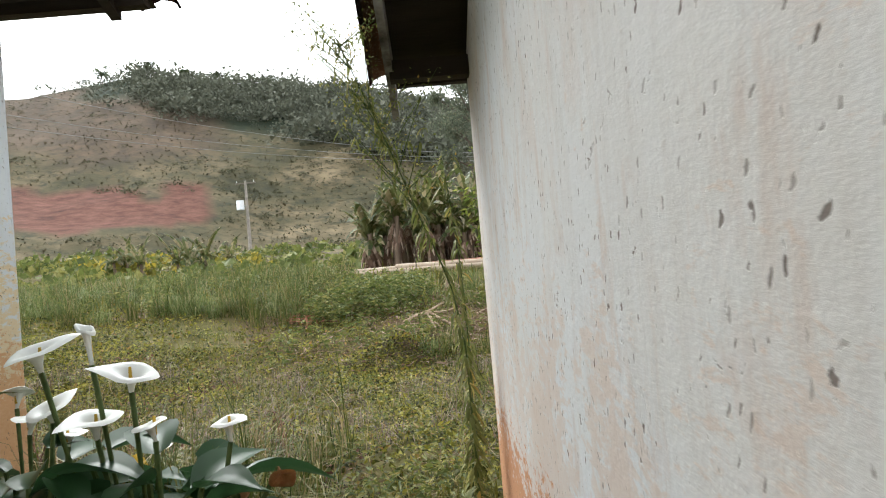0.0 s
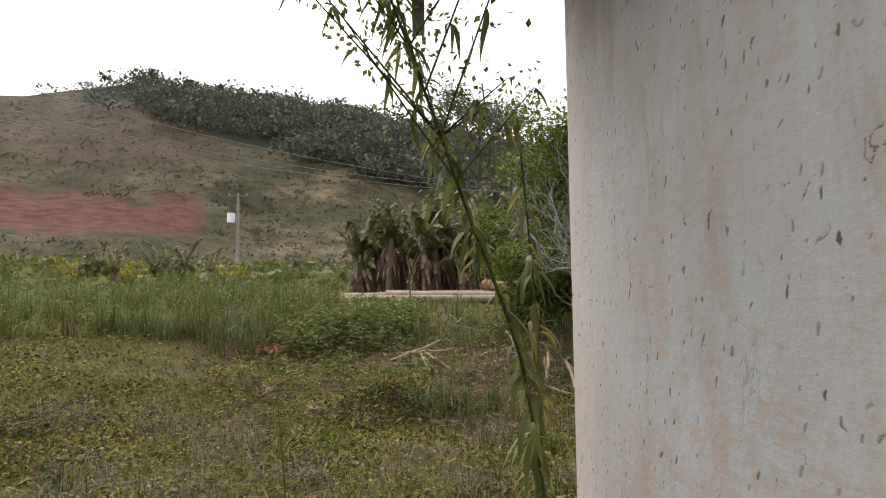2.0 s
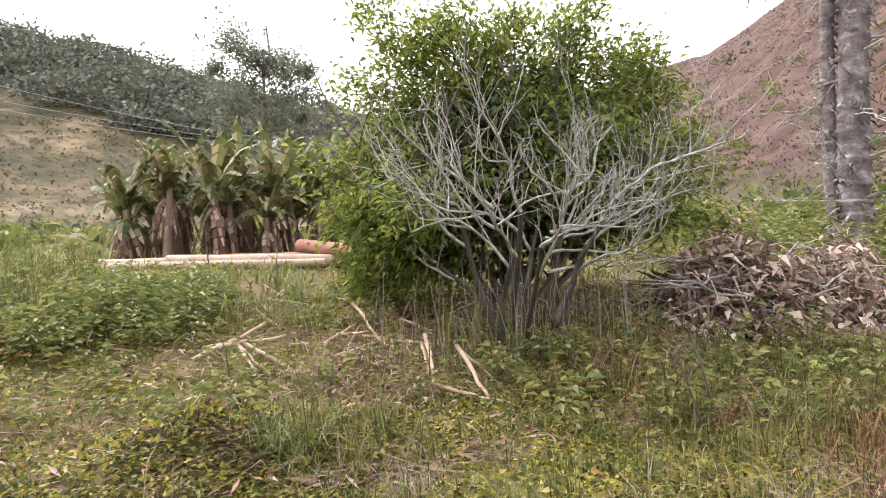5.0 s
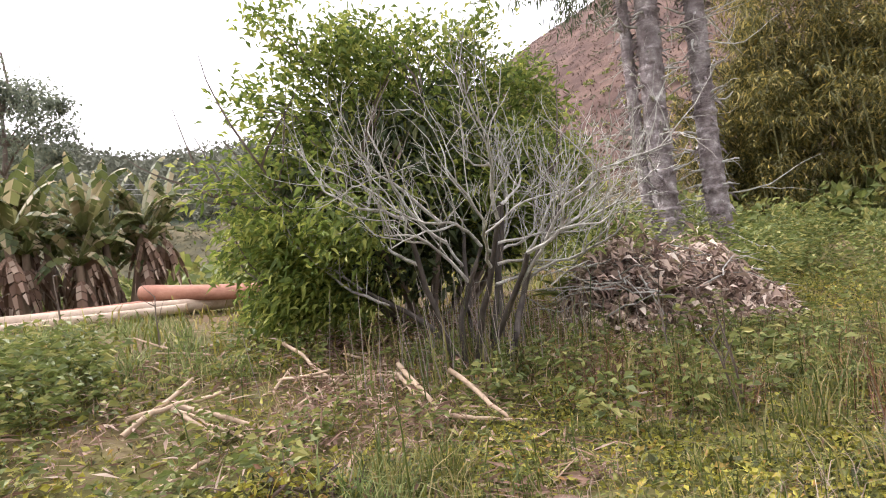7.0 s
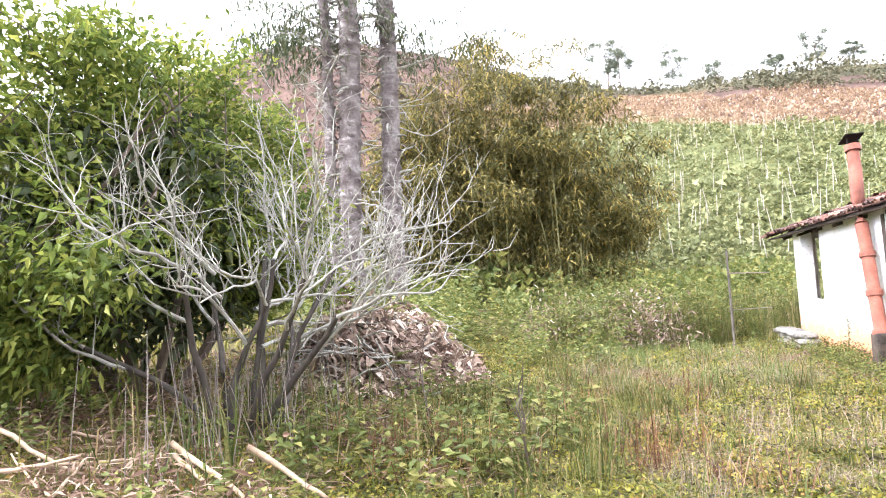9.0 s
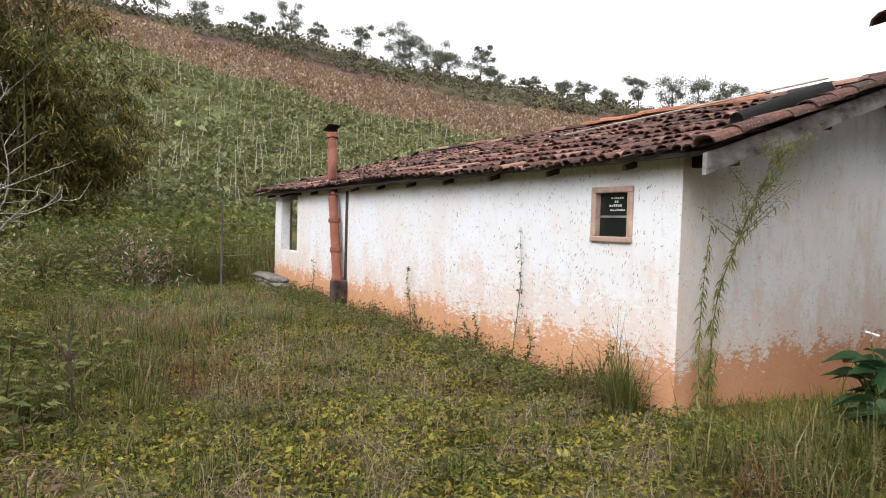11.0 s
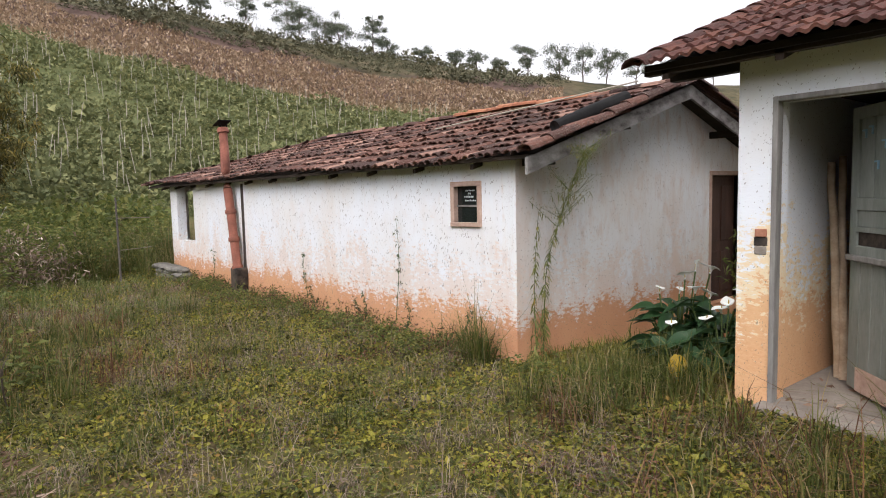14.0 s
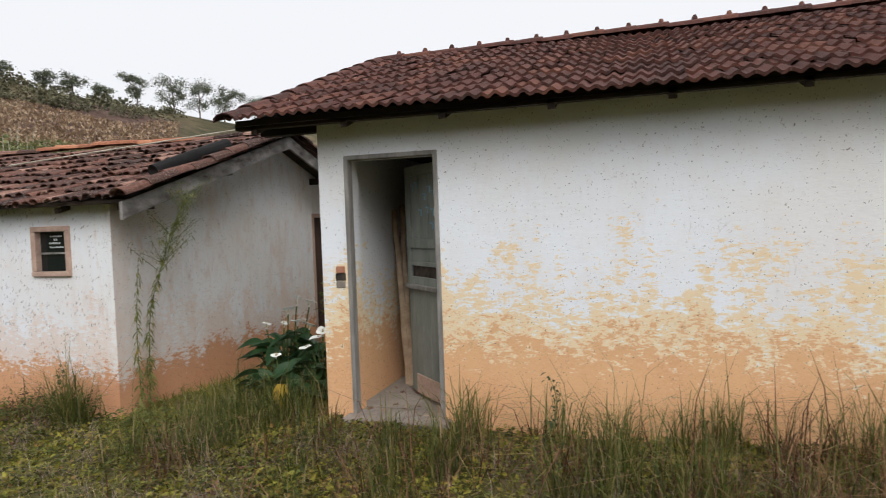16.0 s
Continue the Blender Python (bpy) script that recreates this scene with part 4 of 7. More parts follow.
    # dark strip stands for the eave shadow and closes the gap below the tiles
    part("eave_batten", boxed((x0, M_EAVE_Y - 0.17, M_EAVE_Z - 0.02), (x1 - 0.04, M_EAVE_Y - 0.10, M_EAVE_Z + 0.06)), M_SHADED_WOOD, roof)


small_roof()
main_roof()
tagged(part("ceiling", boxed((-4.4, -2.75, 2.5), (MX - 0.2, MY - 0.2, 2.54)), M_SHADED_WOOD), "dark boarded ceiling", "ceiling", kind="structure")


# ---- doors and windows ----
def small_window():
    w = thing("window_1", "small two-pane window in a crumbling pinkish wooden frame", "window", (0.75, 0, 1.4), kind="structure")
    x0, x1, z0, z1 = 0.50, 1.0, 1.40, 1.90
    for a, b in (((x0, -0.12, z1 - 0.055), (x1, 0.022, z1)), ((x0, -0.12, z0), (x1, 0.028, z0 + 0.05)), ((x0, -0.12, z0 + 0.05), (x0 + 0.06, 0.022, z1 - 0.055)), ((x1 - 0.06, -0.12, z0 + 0.05), (x1, 0.022, z1 - 0.055))):
        part("window_frame", boxed(a, b, 0.008), M_WINFRAME, w)
    part("muntin", boxed((x0 + 0.06, -0.06, 1.62), (x1 - 0.06, -0.03, 1.64)), M_FRAME, w, "grey glazing bar")
    for a, b in ((1.45, 1.62), (1.64, 1.845)):
        part("pane", boxed((x0 + 0.06, -0.05, a), (x1 - 0.06, -0.044, b)), M_GLASS, w, "dark dusty pane")
    for k, (a, b, z) in enumerate(((0.66, 0.80, 1.80), (0.72, 0.75, 1.765), (0.68, 0.82, 1.73), (0.64, 0.80, 1.69))):
        for s in np.arange(a, b, 0.026):
            part("paint_mark", boxed((s, -0.0435, z - 0.009), (s + 0.017, -0.042, z + rng.uniform(0.002, 0.012))), M_MARK_REFLECTION, w, "faint white lettering")
    # pale bar stands for a diagonal reflection on the lower pane
    part("reflection_bar", box_between(np.array([0.66, -0.055, 1.47]), np.array([0.86, -0.055, 1.60]), 0.01, 0.014), M_MARK_REFLECTION, w, "pale bar painted as a reflection in the lower pane")
    # added backing, out of sight: keeps the space behind the panes black
    tagged(part("wall_behind_window", boxed((0.4, -0.6, 1.2), (1.1, -0.55, 2.1)), M_BLACK), "unseen black backing board added behind the window", "shutter", kind="structure")


def main_door():
    d = thing("door_1", "weathered grey-green panelled door standing ajar inward", "door", (-3.27, MY - 0.1, 0.2), kind="structure")
    for a, b in (((-2.51, MY - 0.075, 0.19), (-2.472, MY + 0.015, 2.39)), ((-3.30, MY - 0.075, 0.19), (-3.262, MY + 0.015, 2.39)), ((-2.51, MY - 0.075, 2.352), (-3.262, MY + 0.015, 2.39))):
        part("door_frame", boxed(tuple(map(min, a, b)), tuple(map(max, a, b)), 0.006), M_FRAME, d, "peeling grey door frame")
    m = Matrix.Translation((-3.255, MY - 0.2, 0.215)) @ Matrix.Rotation(radians(-45), 4, "Z")

    def leaf(name, a, b, mat, label="", bevel=0.006):
        bm = boxed(a, b, bevel)
        bmesh.ops.transform(bm, matrix=m, verts=bm.verts[:])
        return part(name, bm, mat, d, label)

    W, H = 0.72, 2.11
    for i in range(5):
        leaf("board", (i * W / 5 + 0.002, -0.03, 0.02), ((i + 1) * W / 5 - 0.002, -0.006, 1.02), M_DOOR)
    leaf("stile", (0, -0.034, 1.02), (0.09, 0.004, H), M_DOOR)
    leaf("stile", (W - 0.09, -0.034, 1.02), (W, 0.004, H), M_DOOR)
    for i in range(3):
        leaf("panel", (0.09 + i * 0.18, -0.026, 1.45), (0.09 + (i + 1) * 0.18 - 0.012, -0.006, H - 0.09), M_DOOR)
    for z0, z1 in ((1.02, 1.10), (1.20, 1.24), (1.36, 1.45), (H - 0.09, H)):
        leaf("rail", (0.09, -0.034, z0), (W - 0.09, 0.006, z1), M_DOOR)
    leaf("panel", (0.09, -0.024, 1.10), (W - 0.09, -0.012, 1.20), M_SOOT_SHADE, "dark rotted slot")
    leaf("panel", (0.09, -0.026, 1.24), (W - 0.09, -0.008, 1.36), M_DOOR)
    leaf("moulding", (0.0, 0.003, 0.985), (W, 0.035, 1.03), M_FRAME, "worn weather bar", 0.01)
    leaf("patch_board", (0.0, 0.002, 0.02), (W * 0.8, 0.014, 0.20), M_WINFRAME, "bare lower patch board")
    for k, (x, z) in enumerate(((0.12, 1.86), (0.20, 1.90), (0.30, 1.84), (0.46, 1.95), (0.54, 1.93), (0.14, 1.70), (0.24, 1.72), (0.38, 1.70), (0.16, 1.58))):
        leaf("paint_mark", (x, -0.004, z), (x + 0.05, 0.0055, z + 0.012), M_BLUE, "faded blue paint scrawl", 0.0)
        leaf("paint_mark", (x, -0.004, z - 0.05), (x + 0.012, 0.0055, z), M_BLUE, "faded blue paint scrawl", 0.0)
    return d


def gable_door():
    d = thing("door_2", "closed dark brown panelled door in the gable wall", "door", (0.1, -4.4, 0.1), kind="structure")
    for a, b in (((-0.015, -4.91, 0.1), (0.2, -4.85, 2.01)), ((-0.015, -3.94, 0.1), (0.2, -3.88, 2.01)), ((-0.015, -4.85, 1.95), (0.2, -3.94, 2.01))):
        part("door_frame", boxed(a, b, 0.006), M_WINFRAME, d, "bare brown door frame")
    part("leaf", boxed((0.12, -4.85, 0.12), (0.16, -3.94, 1.95), 0.004), M_DOOR_DARK, d)
    for y0, y1 in ((-4.76, -4.44), (-4.36, -4.03)):
        for z0, z1 in ((0.25, 0.85), (1.0, 1.8)):
            part("panel", boxed((0.105, y0, z0), (0.125, y1, z1), 0.008), M_DOOR_DARK, d)
    return d


small_window()
main_door()
gable_door()


def lean_pole(at, top, r, label):
    p = np.linspace(at, top, 9)
    p[1:-1] += rng.normal(size=(7, 3)) * 0.006
    ob = quads("leaning_pole", *tube(p, np.linspace(r, r * 0.8, 9), 8), M_STICK, shade=True)
    return tagged(ob, label, "pole", "poles in the doorway")


lean_pole((-2.66, -0.98, 0.2), (-2.50, -1.30, 2.0), 0.036, "bare wooden pole leaning inside the open doorway")
lean_pole((-2.60, -1.05, 0.2), (-2.47, -1.15, 1.95), 0.038, "bare wooden pole leaning beside another in the doorway")


def litter():
    c = np.stack([rng.uniform(-3.1, -2.55, 46), rng.uniform(-0.9, -0.02, 46), np.full(46, 0.203)], 1)
    keep = (wob(c[:, 0], c[:, 1], 6) > -0.1)
    out = rng.normal(size=(len(c), 3)) * [1, 1, 0.1]
    ob = quads("dead_leaf_litter", *leaves(c[keep], out[keep], 0.07, 0.04), M_DRYLEAF)
    tagged(ob, "dry brown leaves scattered on the doorstep", "leaf litter", kind="stuff")


litter()


def brick_patch():
    t = thing("broken_plaster_patch", "broken plaster hole showing red bricks beside the doorframe", "wall damage", (-2.4, MY, 1.3), kind="structure")
    part("brick", boxed((-2.445, MY - 0.02, 1.40), (-2.36, MY + 0.012, 1.46), 0.008), M_BRICK, t)
    part("brick", boxed((-2.445, MY - 0.02, 1.27), (-2.355, MY + 0.006, 1.335), 0.01), M_CONCRETE, t, "grey broken mortar block")
    # no real recess: a filled block whose dark colour gives the hollow's shade
    part("hollow", boxed((-2.449, MY - 0.02, 1.335), (-2.352, MY + 0.003, 1.40), 0.004), M_SOOT_SHADE, t, "dark block painted as the hollow's shade")


brick_patch()


# ---- chimney ----
def chimney():
    t = thing("chimney_pipe", "leaning red clay stovepipe against the white wall", "chimney", (7.05, 0.15, 0.4))
    pts = [(7.02, 0.14, 0.46), (7.12, 0.14, 0.98), (7.22, 0.14, 1.50), (7.32, 0.14, 1.96)]
    for a, b in zip(pts[:-1], pts[1:]):
        quads("pipe_section", *tube([a, b], 0.082, 14), M_CLAYPIPE, t, shade=True)
        d = np.subtract(b, a)
        quads("collar", *tube([a, np.add(a, d * 0.06), np.add(a, d * 0.16)], [0.098, 0.106, 0.098], 14), M_CLAYPIPE, t, shade=True)
    quads("pipe_section", *tube([(7.32, 0.14, 1.96), (7.48, 0.10, 2.3), (7.70, 0.02, 2.80)], 0.085, 14), M_CLAYPIPE, t, shade=True)
    quads("pipe_section", *tube([(7.70, 0.02, 2.78), (7.78, 0.0, 3.10)], 0.08, 14), M_CLAYPIPE, t, shade=True)
    quads("collar", *tube([(7.765, 0.0, 3.05), (7.785, 0.0, 3.14)], 0.105, 14), M_CLAYPIPE, t, shade=True)
    for k in range(3):
        a = k * 2.1
        quads("cap_prop", *tube([(7.785 + 0.08 * math.cos(a), 0.08 * math.sin(a), 3.12), (7.80 + 0.08 * math.cos(a), 0.08 * math.sin(a), 3.24)], 0.012, 5), M_BLACK, t)
    bm = boxed((7.64, -0.12, 3.24), (7.98, 0.12, 3.252))
    bmesh.ops.rotate(bm, cent=(7.8, 0, 3.24), matrix=Matrix.Rotation(radians(14), 3, "Y"), verts=bm.verts[:])
    part("rain_cap", bm, M_BLACK, t, "dark bent metal cap")
    part("boot", boxed((6.86, 0.005, -0.15), (7.14, 0.24, 0.50), 0.03), M_SOOT_SHADE, t, "soot-blackened base")
    # dark strip paints the pipe's shadow on the wall together with its soot
    part("soot_shadow_streak", boxed((6.93, 0.001, 0.45), (7.05, 0.006, 2.05), 0.002), M_SOOT_SHADE, t, "black streak of soot and painted pipe shadow")


chimney()


def stone_edge():
    t = thing("stone_footing", "rough grey stones stacked at the porch corner", "stone footing", (10.9, 0.3, 0))
    for i in range(24):
        bm = bmesh.new()
        bmesh.ops.create_icosphere(bm, subdivisions=2, radius=1)
        s = Vector((rng.uniform(0.16, 0.3), rng.uniform(0.12, 0.2), rng.uniform(0.05, 0.09)))
        off = Vector((9.75 + (i % 8) * 0.22 + 0.06 * (i // 8), 0.28 + rng.uniform(-0.06, 0.08), 0.04 + 0.10 * (i // 8)))
        for v in bm.verts:
            q = v.co.copy()
            v.co = Vector((q.x * s.x, q.y * s.y, q.z * s.z)) * (1 + 0.18 * noise.noise(q * 2 + off * 9)) + off
        part("stone", bm, M_STONE, t)


stone_edge()


# ---- plants ----
def stuff(name, pieces, mat, label, category):
    ob = quads(name, *join(pieces), mat)
    return tagged(ob, label, category, kind="stuff")


def open_ground(x, y):
    """Off the houses and the doorstep."""
    small = (x > -0.03) & (x < SH_L + 0.1) & (y < 0.02) & (y > -SH_W - 0.1)
    big = (x < MX + 0.02) & (y < MY + 0.02)
    step = (x > -3.38) & (x < -2.40) & (y < 0.14) & (y > -0.3)
    return ~(small | big | step)


def scatter(n, x0, x1, y0, y1, keep=None):
    x, y = rng.uniform(x0, x1, n), rng.uniform(y0, y1, n)
    ok = open_ground(x, y)
    if keep is not None:
        ok &= rng.random(n) < keep(x, y)
    return x[ok], y[ok]


def lush(x, y):
    return smooth(0.55 + 0.55 * wob(x, y, 0.9) + 0.25 * wob(x, y, 2.6, 1))


def clover(x, y):
    return smooth((0.45 + 1.0 * wob(x, y, 1.1, 3) + 0.6 * wob(x, y, 3.1, 4)) * 1.5)


def grass():
    pieces = []
    x, y = scatter(105000, -9, 13, -0.1, 9, lambda x, y: (0.25 + 0.75 * lush(x, y)) * (1 - 0.65 * clover(x, y) * (y < 5.5)))
    pieces.append(blades(on_ground(x, y, -0.01), rng.gamma(3, 0.017, len(x)) + 0.03, rng.uniform(0.005, 0.011, len(x)), rng.uniform(0.2, 1.4, len(x))))
    x, y = scatter(16000, MX, 0, -5.5, 0.2)
    pieces.append(blades(on_ground(x, y, -0.01), rng.gamma(4, 0.02, len(x)) + 0.03, rng.uniform(0.004, 0.009, len(x)), rng.uniform(0.2, 1.2, len(x))))
    x, y = scatter(24000, -14, 18, 8, 22)
    pieces.append(blades(on_ground(x, y, -0.02), rng.gamma(4, 0.035, len(x)) + 0.06, rng.uniform(0.018, 0.034, len(x)), rng.uniform(0.2, 1.2, len(x))))
    stuff("short_grass", pieces, M_GRASS, "short yellow-green grass and moss over the yard", "grass")
    pieces = []
    for n, b, lo, hi in ((215000, (-7.5, 6, -0.1, 5.6), 0.024, 0.055), (70000, (-9, 13, -0.1, 9), 0.035, 0.08)):
        x, y = scatter(n, *b, lambda x, y: 0.22 + 0.78 * clover(x, y))
        out = rng.normal(size=(len(x), 3)) * [1, 1, 0.35] + [0, 0, 0.25]
        pieces.append(leaves(on_ground(x, y, rng.uniform(0.008, 0.06, len(x))), out, rng.uniform(lo, hi, len(x)), rng.uniform(lo * 0.6, hi * 0.6, len(x))))
    stuff("creeping_weeds", pieces, M_CLOVER, "creeping yellowish-green clover-like leaves", "weeds")
    x, y = scatter(26000, 0.3, 10.5, 0.02, 0.9, lambda x, y: np.exp(-y / 0.4) * (0.25 + 0.75 * smooth(0.6 + wob(x, y, 1.9, 5))))
    out = rng.normal(size=(len(x), 3)) * [1, 1, 0.6] + [0, 0, 0.4]
    foot = leaves(on_ground(x, y, rng.uniform(0.01, 0.30, len(x)) * np.exp(-y / 0.5)), out, rng.uniform(0.02, 0.06, len(x)), rng.uniform(0.008, 0.026, len(x)))
    stuff("wall_foot_weeds", [foot], M_FOOT, "rusty and green weeds crowding the wall foot", "weeds")
    # reddened weeds in patches and along the wall foot
    x, y = scatter(90000, -7, 10.5, 0.02, 5, lambda x, y: smooth(1.1 * wob(x, y, 1.5, 8) + 0.6 * wob(x, y, 4.1, 2) - 0.35 + 0.9 * np.exp(-y / 0.5) * (x > 0)) * 0.8)
    out = rng.normal(size=(len(x), 3)) * [1, 1, 0.5] + [0, 0, 0.3]
    stuff("reddened_weeds", [leaves(on_ground(x, y, rng.uniform(0.01, 0.09, len(x)) + 0.20 * np.exp(-y / 0.35) * (x > 0) * rng.random(len(x))), out, rng.uniform(0.02, 0.06, len(x)), rng.uniform(0.006, 0.025, len(x)))], M_REDLEAF, "reddish-brown low weeds in patches and by the wall", "weeds")


def tuft_places(n, x0, x1, y0, y1, per, spread):
    x, y = scatter(n, x0, x1, y0, y1)
    k = rng.integers(per // 2, per, len(x))
    X = np.repeat(x, k) + rng.normal(size=k.sum()) * spread
    Y = np.repeat(y, k) + rng.normal(size=k.sum()) * spread
    ok = open_ground(X, Y)
    return X[ok], Y[ok]


def tall_grass():
    pieces = []
    # along the foot of the main house, thick and overgrown
    for n, box_, per, h in ((150, (-13, -3.5, 0.05, 1.2), 60, 0.36), (14, (-3.4, -2.3, 0.5, 1.3), 40, 0.2), (28, (-1.9, -0.9, -0.4, 0.9), 45, 0.24), (26, (0.1, 11.2, 0.05, 0.5), 40, 0.20), (7, (0.22, 0.5, 0.12, 0.38), 60, 0.42), (20, (-2.1, -1.0, -0.6, 0.2), 50, 0.32),
                            (110, (-9, -2.2, 6.8, 12), 70, 0.42), (60, (2.0, 6.0, 3.0, 5.4), 40, 0.26), (50, (-14, -4, 10, 18), 60, 0.5), (10, (-0.4, 0.5, 4.4, 5.4), 60, 0.2), (170, (-0.2, 6, 0.9, 5.0), 26, 0.13),
                            (60, (5, 12, 1.2, 5), 40, 0.24), (110, (11.4, 15, -1.5, 5), 60, 0.9), (60, (-7, -1.5, 1.0, 3.8), 26, 0.14)):
        x, y = tuft_places(n, *box_, per, 0.07)
        pieces.append(blades(on_ground(x, y, -0.02), rng.gamma(6, h / 6, len(x)) + 0.08, rng.uniform(0.005, 0.011, len(x)), np.clip(rng.gamma(2, 0.3, len(x)), 0.05, 1.6)))
    for name, mat, label, sets in (("rusty_grass", M_RUSTGRASS, "rust-brown seeding grass along the house foot", ((90, (-13, -3.5, 0.15, 1.35), 36, 0.40), (30, (-7, -2.4, 0.6, 2.2), 20, 0.22), (70, (1.5, 7, 2.5, 6), 24, 0.30), (16, (-3.2, -1.0, 0.3, 1.2), 24, 0.24))),
                                   ("meadow_grass", M_BLUEGRASS, "lush blue-green meadow grass in a deep sward", ((300, (-11, -2.6, 7.2, 13.5), 60, 0.30), (120, (-2.6, 0.6, 7.6, 11), 30, 0.2), (4, (-0.4, -0.1, 4.5, 4.8), 70, 0.14), (40, (6, 11, 1.0, 4.5), 50, 0.24)))):
        more = []
        for n, box_, per, h in sets:
            x, y = tuft_places(n, *box_, per, 0.08)
            more.append(blades(on_ground(x, y, -0.02), rng.gamma(6, h / 6, len(x)) + 0.08, rng.uniform(0.004, 0.010, len(x)), np.clip(rng.gamma(3, 0.3, len(x)), 0.05, 1.6)))
        stuff(name, more, mat, label, "grass")
    stuff("tall_grass", pieces, M_TALL, "tall green and straw-coloured grass in tufts", "grass")


def leafy_stems(places, height, leaf, per, spread=0.09):
    """Low leafy plants: short stems with leaves all round."""
    pieces = []
    for (x, y), h in zip(places, height):
        z = float(ground_z(x, y))
        n = int(per * rng.uniform(0.6, 1.3))
        t = rng.uniform(0.1, 1, n)
        a = rng.uniform(0, 2 * math.pi, n)
        rad = spread * (0.4 + t)
        c = np.stack([x + np.cos(a) * rad * rng.uniform(0.2, 1, n), y + np.sin(a) * rad * rng.uniform(0.2, 1, n), z + h * t], 1)
        out = np.stack([np.cos(a), np.sin(a), rng.uniform(-0.2, 0.6, n)], 1)
        pieces.append(leaves(c, out, leaf * rng.uniform(0.6, 1.3, n), leaf * 0.5 * rng.uniform(0.6, 1.2, n), 0.2))
    return pieces


def weeds():
    sets = []
    for n, b, h, leaf, per, sp in ((90, (-2.5, 3.5, 5.0, 9.5), 0.26, 0.085, 40, 0.16), (55, (1.5, 5.5, 3.8, 6.2), 0.34, 0.10, 50, 0.2), (70, (-2.4, -0.6, 7.4, 9.6), 0.42, 0.10, 60, 0.25), (120, (0.3, 10.0, 0.05, 0.7), 0.2, 0.05, 60, 0.16),
                               (60, (-9, -2, 7, 11), 0.4, 0.09, 40, 0.2), (26, (-1.6, -0.2, -0.2, 0.5), 0.16, 0.05, 40, 0.12), (60, (8, 14, 3.5, 8), 0.8, 0.11, 90, 0.4), (60, (6.5, 15, 6, 11), 1.0, 0.13, 100, 0.5), (36, (11.6, 16, -2, 8), 1.2, 0.13, 120, 0.5), (30, (12.5, 15, 1, 5), 1.5, 0.10, 120, 0.6)):
        x, y = scatter(n, *b)
        sets += leafy_stems(list(zip(x, y)), h * rng.uniform(0.6, 1.4, len(x)), leaf, per, sp)
    x, y = scatter(2600, -8, 12, 0.2, 6.5, lambda x, y: 0.25 + 0.75 * smooth(0.5 + wob(x, y, 1.4, 6)))
    sets += leafy_stems(list(zip(x, y)), rng.uniform(0.04, 0.12, len(x)), 0.04, 26, 0.07)
    stuff("leafy_weeds", sets, M_WEED, "low leafy green weeds across the rough ground", "weeds")


def dry_litter():
    x, y = tuft_places(300, -8, 10, 0.5, 4.4, 60, 0.085)
    stuff("dry_tufts", [blades(on_ground(x, y, -0.01), rng.gamma(4, 0.042, len(x)) + 0.03, rng.uniform(0.002, 0.005, len(x)), rng.uniform(0.4, 1.8, len(x)))], M_DRYTUFT, "small dead brownish grass tufts", "grass")
    x, y = scatter(15000, -3, 6.5, 4.2, 9.0, lambda x, y: (0.1 + 0.9 * smooth(0.5 + wob(x, y, 1.1, 4))) * (0.3 + 0.7 * smooth(x + 0.8)))
    out = rng.normal(size=(len(x), 3)) * [1, 1, 0.12]
    a = leaves(on_ground(x, y, rng.uniform(0.01, 0.07, len(x))), out, rng.uniform(0.06, 0.30, len(x)), rng.uniform(0.006, 0.03, len(x)), 0.02)
    x, y = scatter(5000, -8, 8, 0.1, 5)
    out = rng.normal(size=(len(x), 3)) * [1, 1, 0.1]
    b = leaves(on_ground(x, y, rng.uniform(0.01, 0.03, len(x))), out, rng.uniform(0.03, 0.12, len(x)), rng.uniform(0.004, 0.012, len(x)), 0.02)
    x, y = scatter(22000, -2.2, 4.2, 5.2, 8.4, lambda x, y: (0.1 + 0.9 * smooth(0.5 + 1.1 * wob(x, y, 1.3, 7) + 0.5 * wob(x, y, 3.3, 1))) * (0.2 + 0.8 * smooth(x + 0.5)))
    out = rng.normal(size=(len(x), 3)) * [1, 1, 0.4]
    cutter = leaves(on_ground(x, y, rng.gamma(2, 0.05, len(x))), out, rng.uniform(0.04, 0.17, len(x)), rng.gamma(2, 0.004, len(x)) + 0.004, 0.1, 0.3)
    stuff("cut_stalks", [cutter], M_DRYLEAF, "brown cut stalks and withered leaves over the ground", "litter")
    stuff("dry_straw_litter", [a, b], M_DRYLEAF, "dry straw and cut stalks strewn on the ground", "litter")


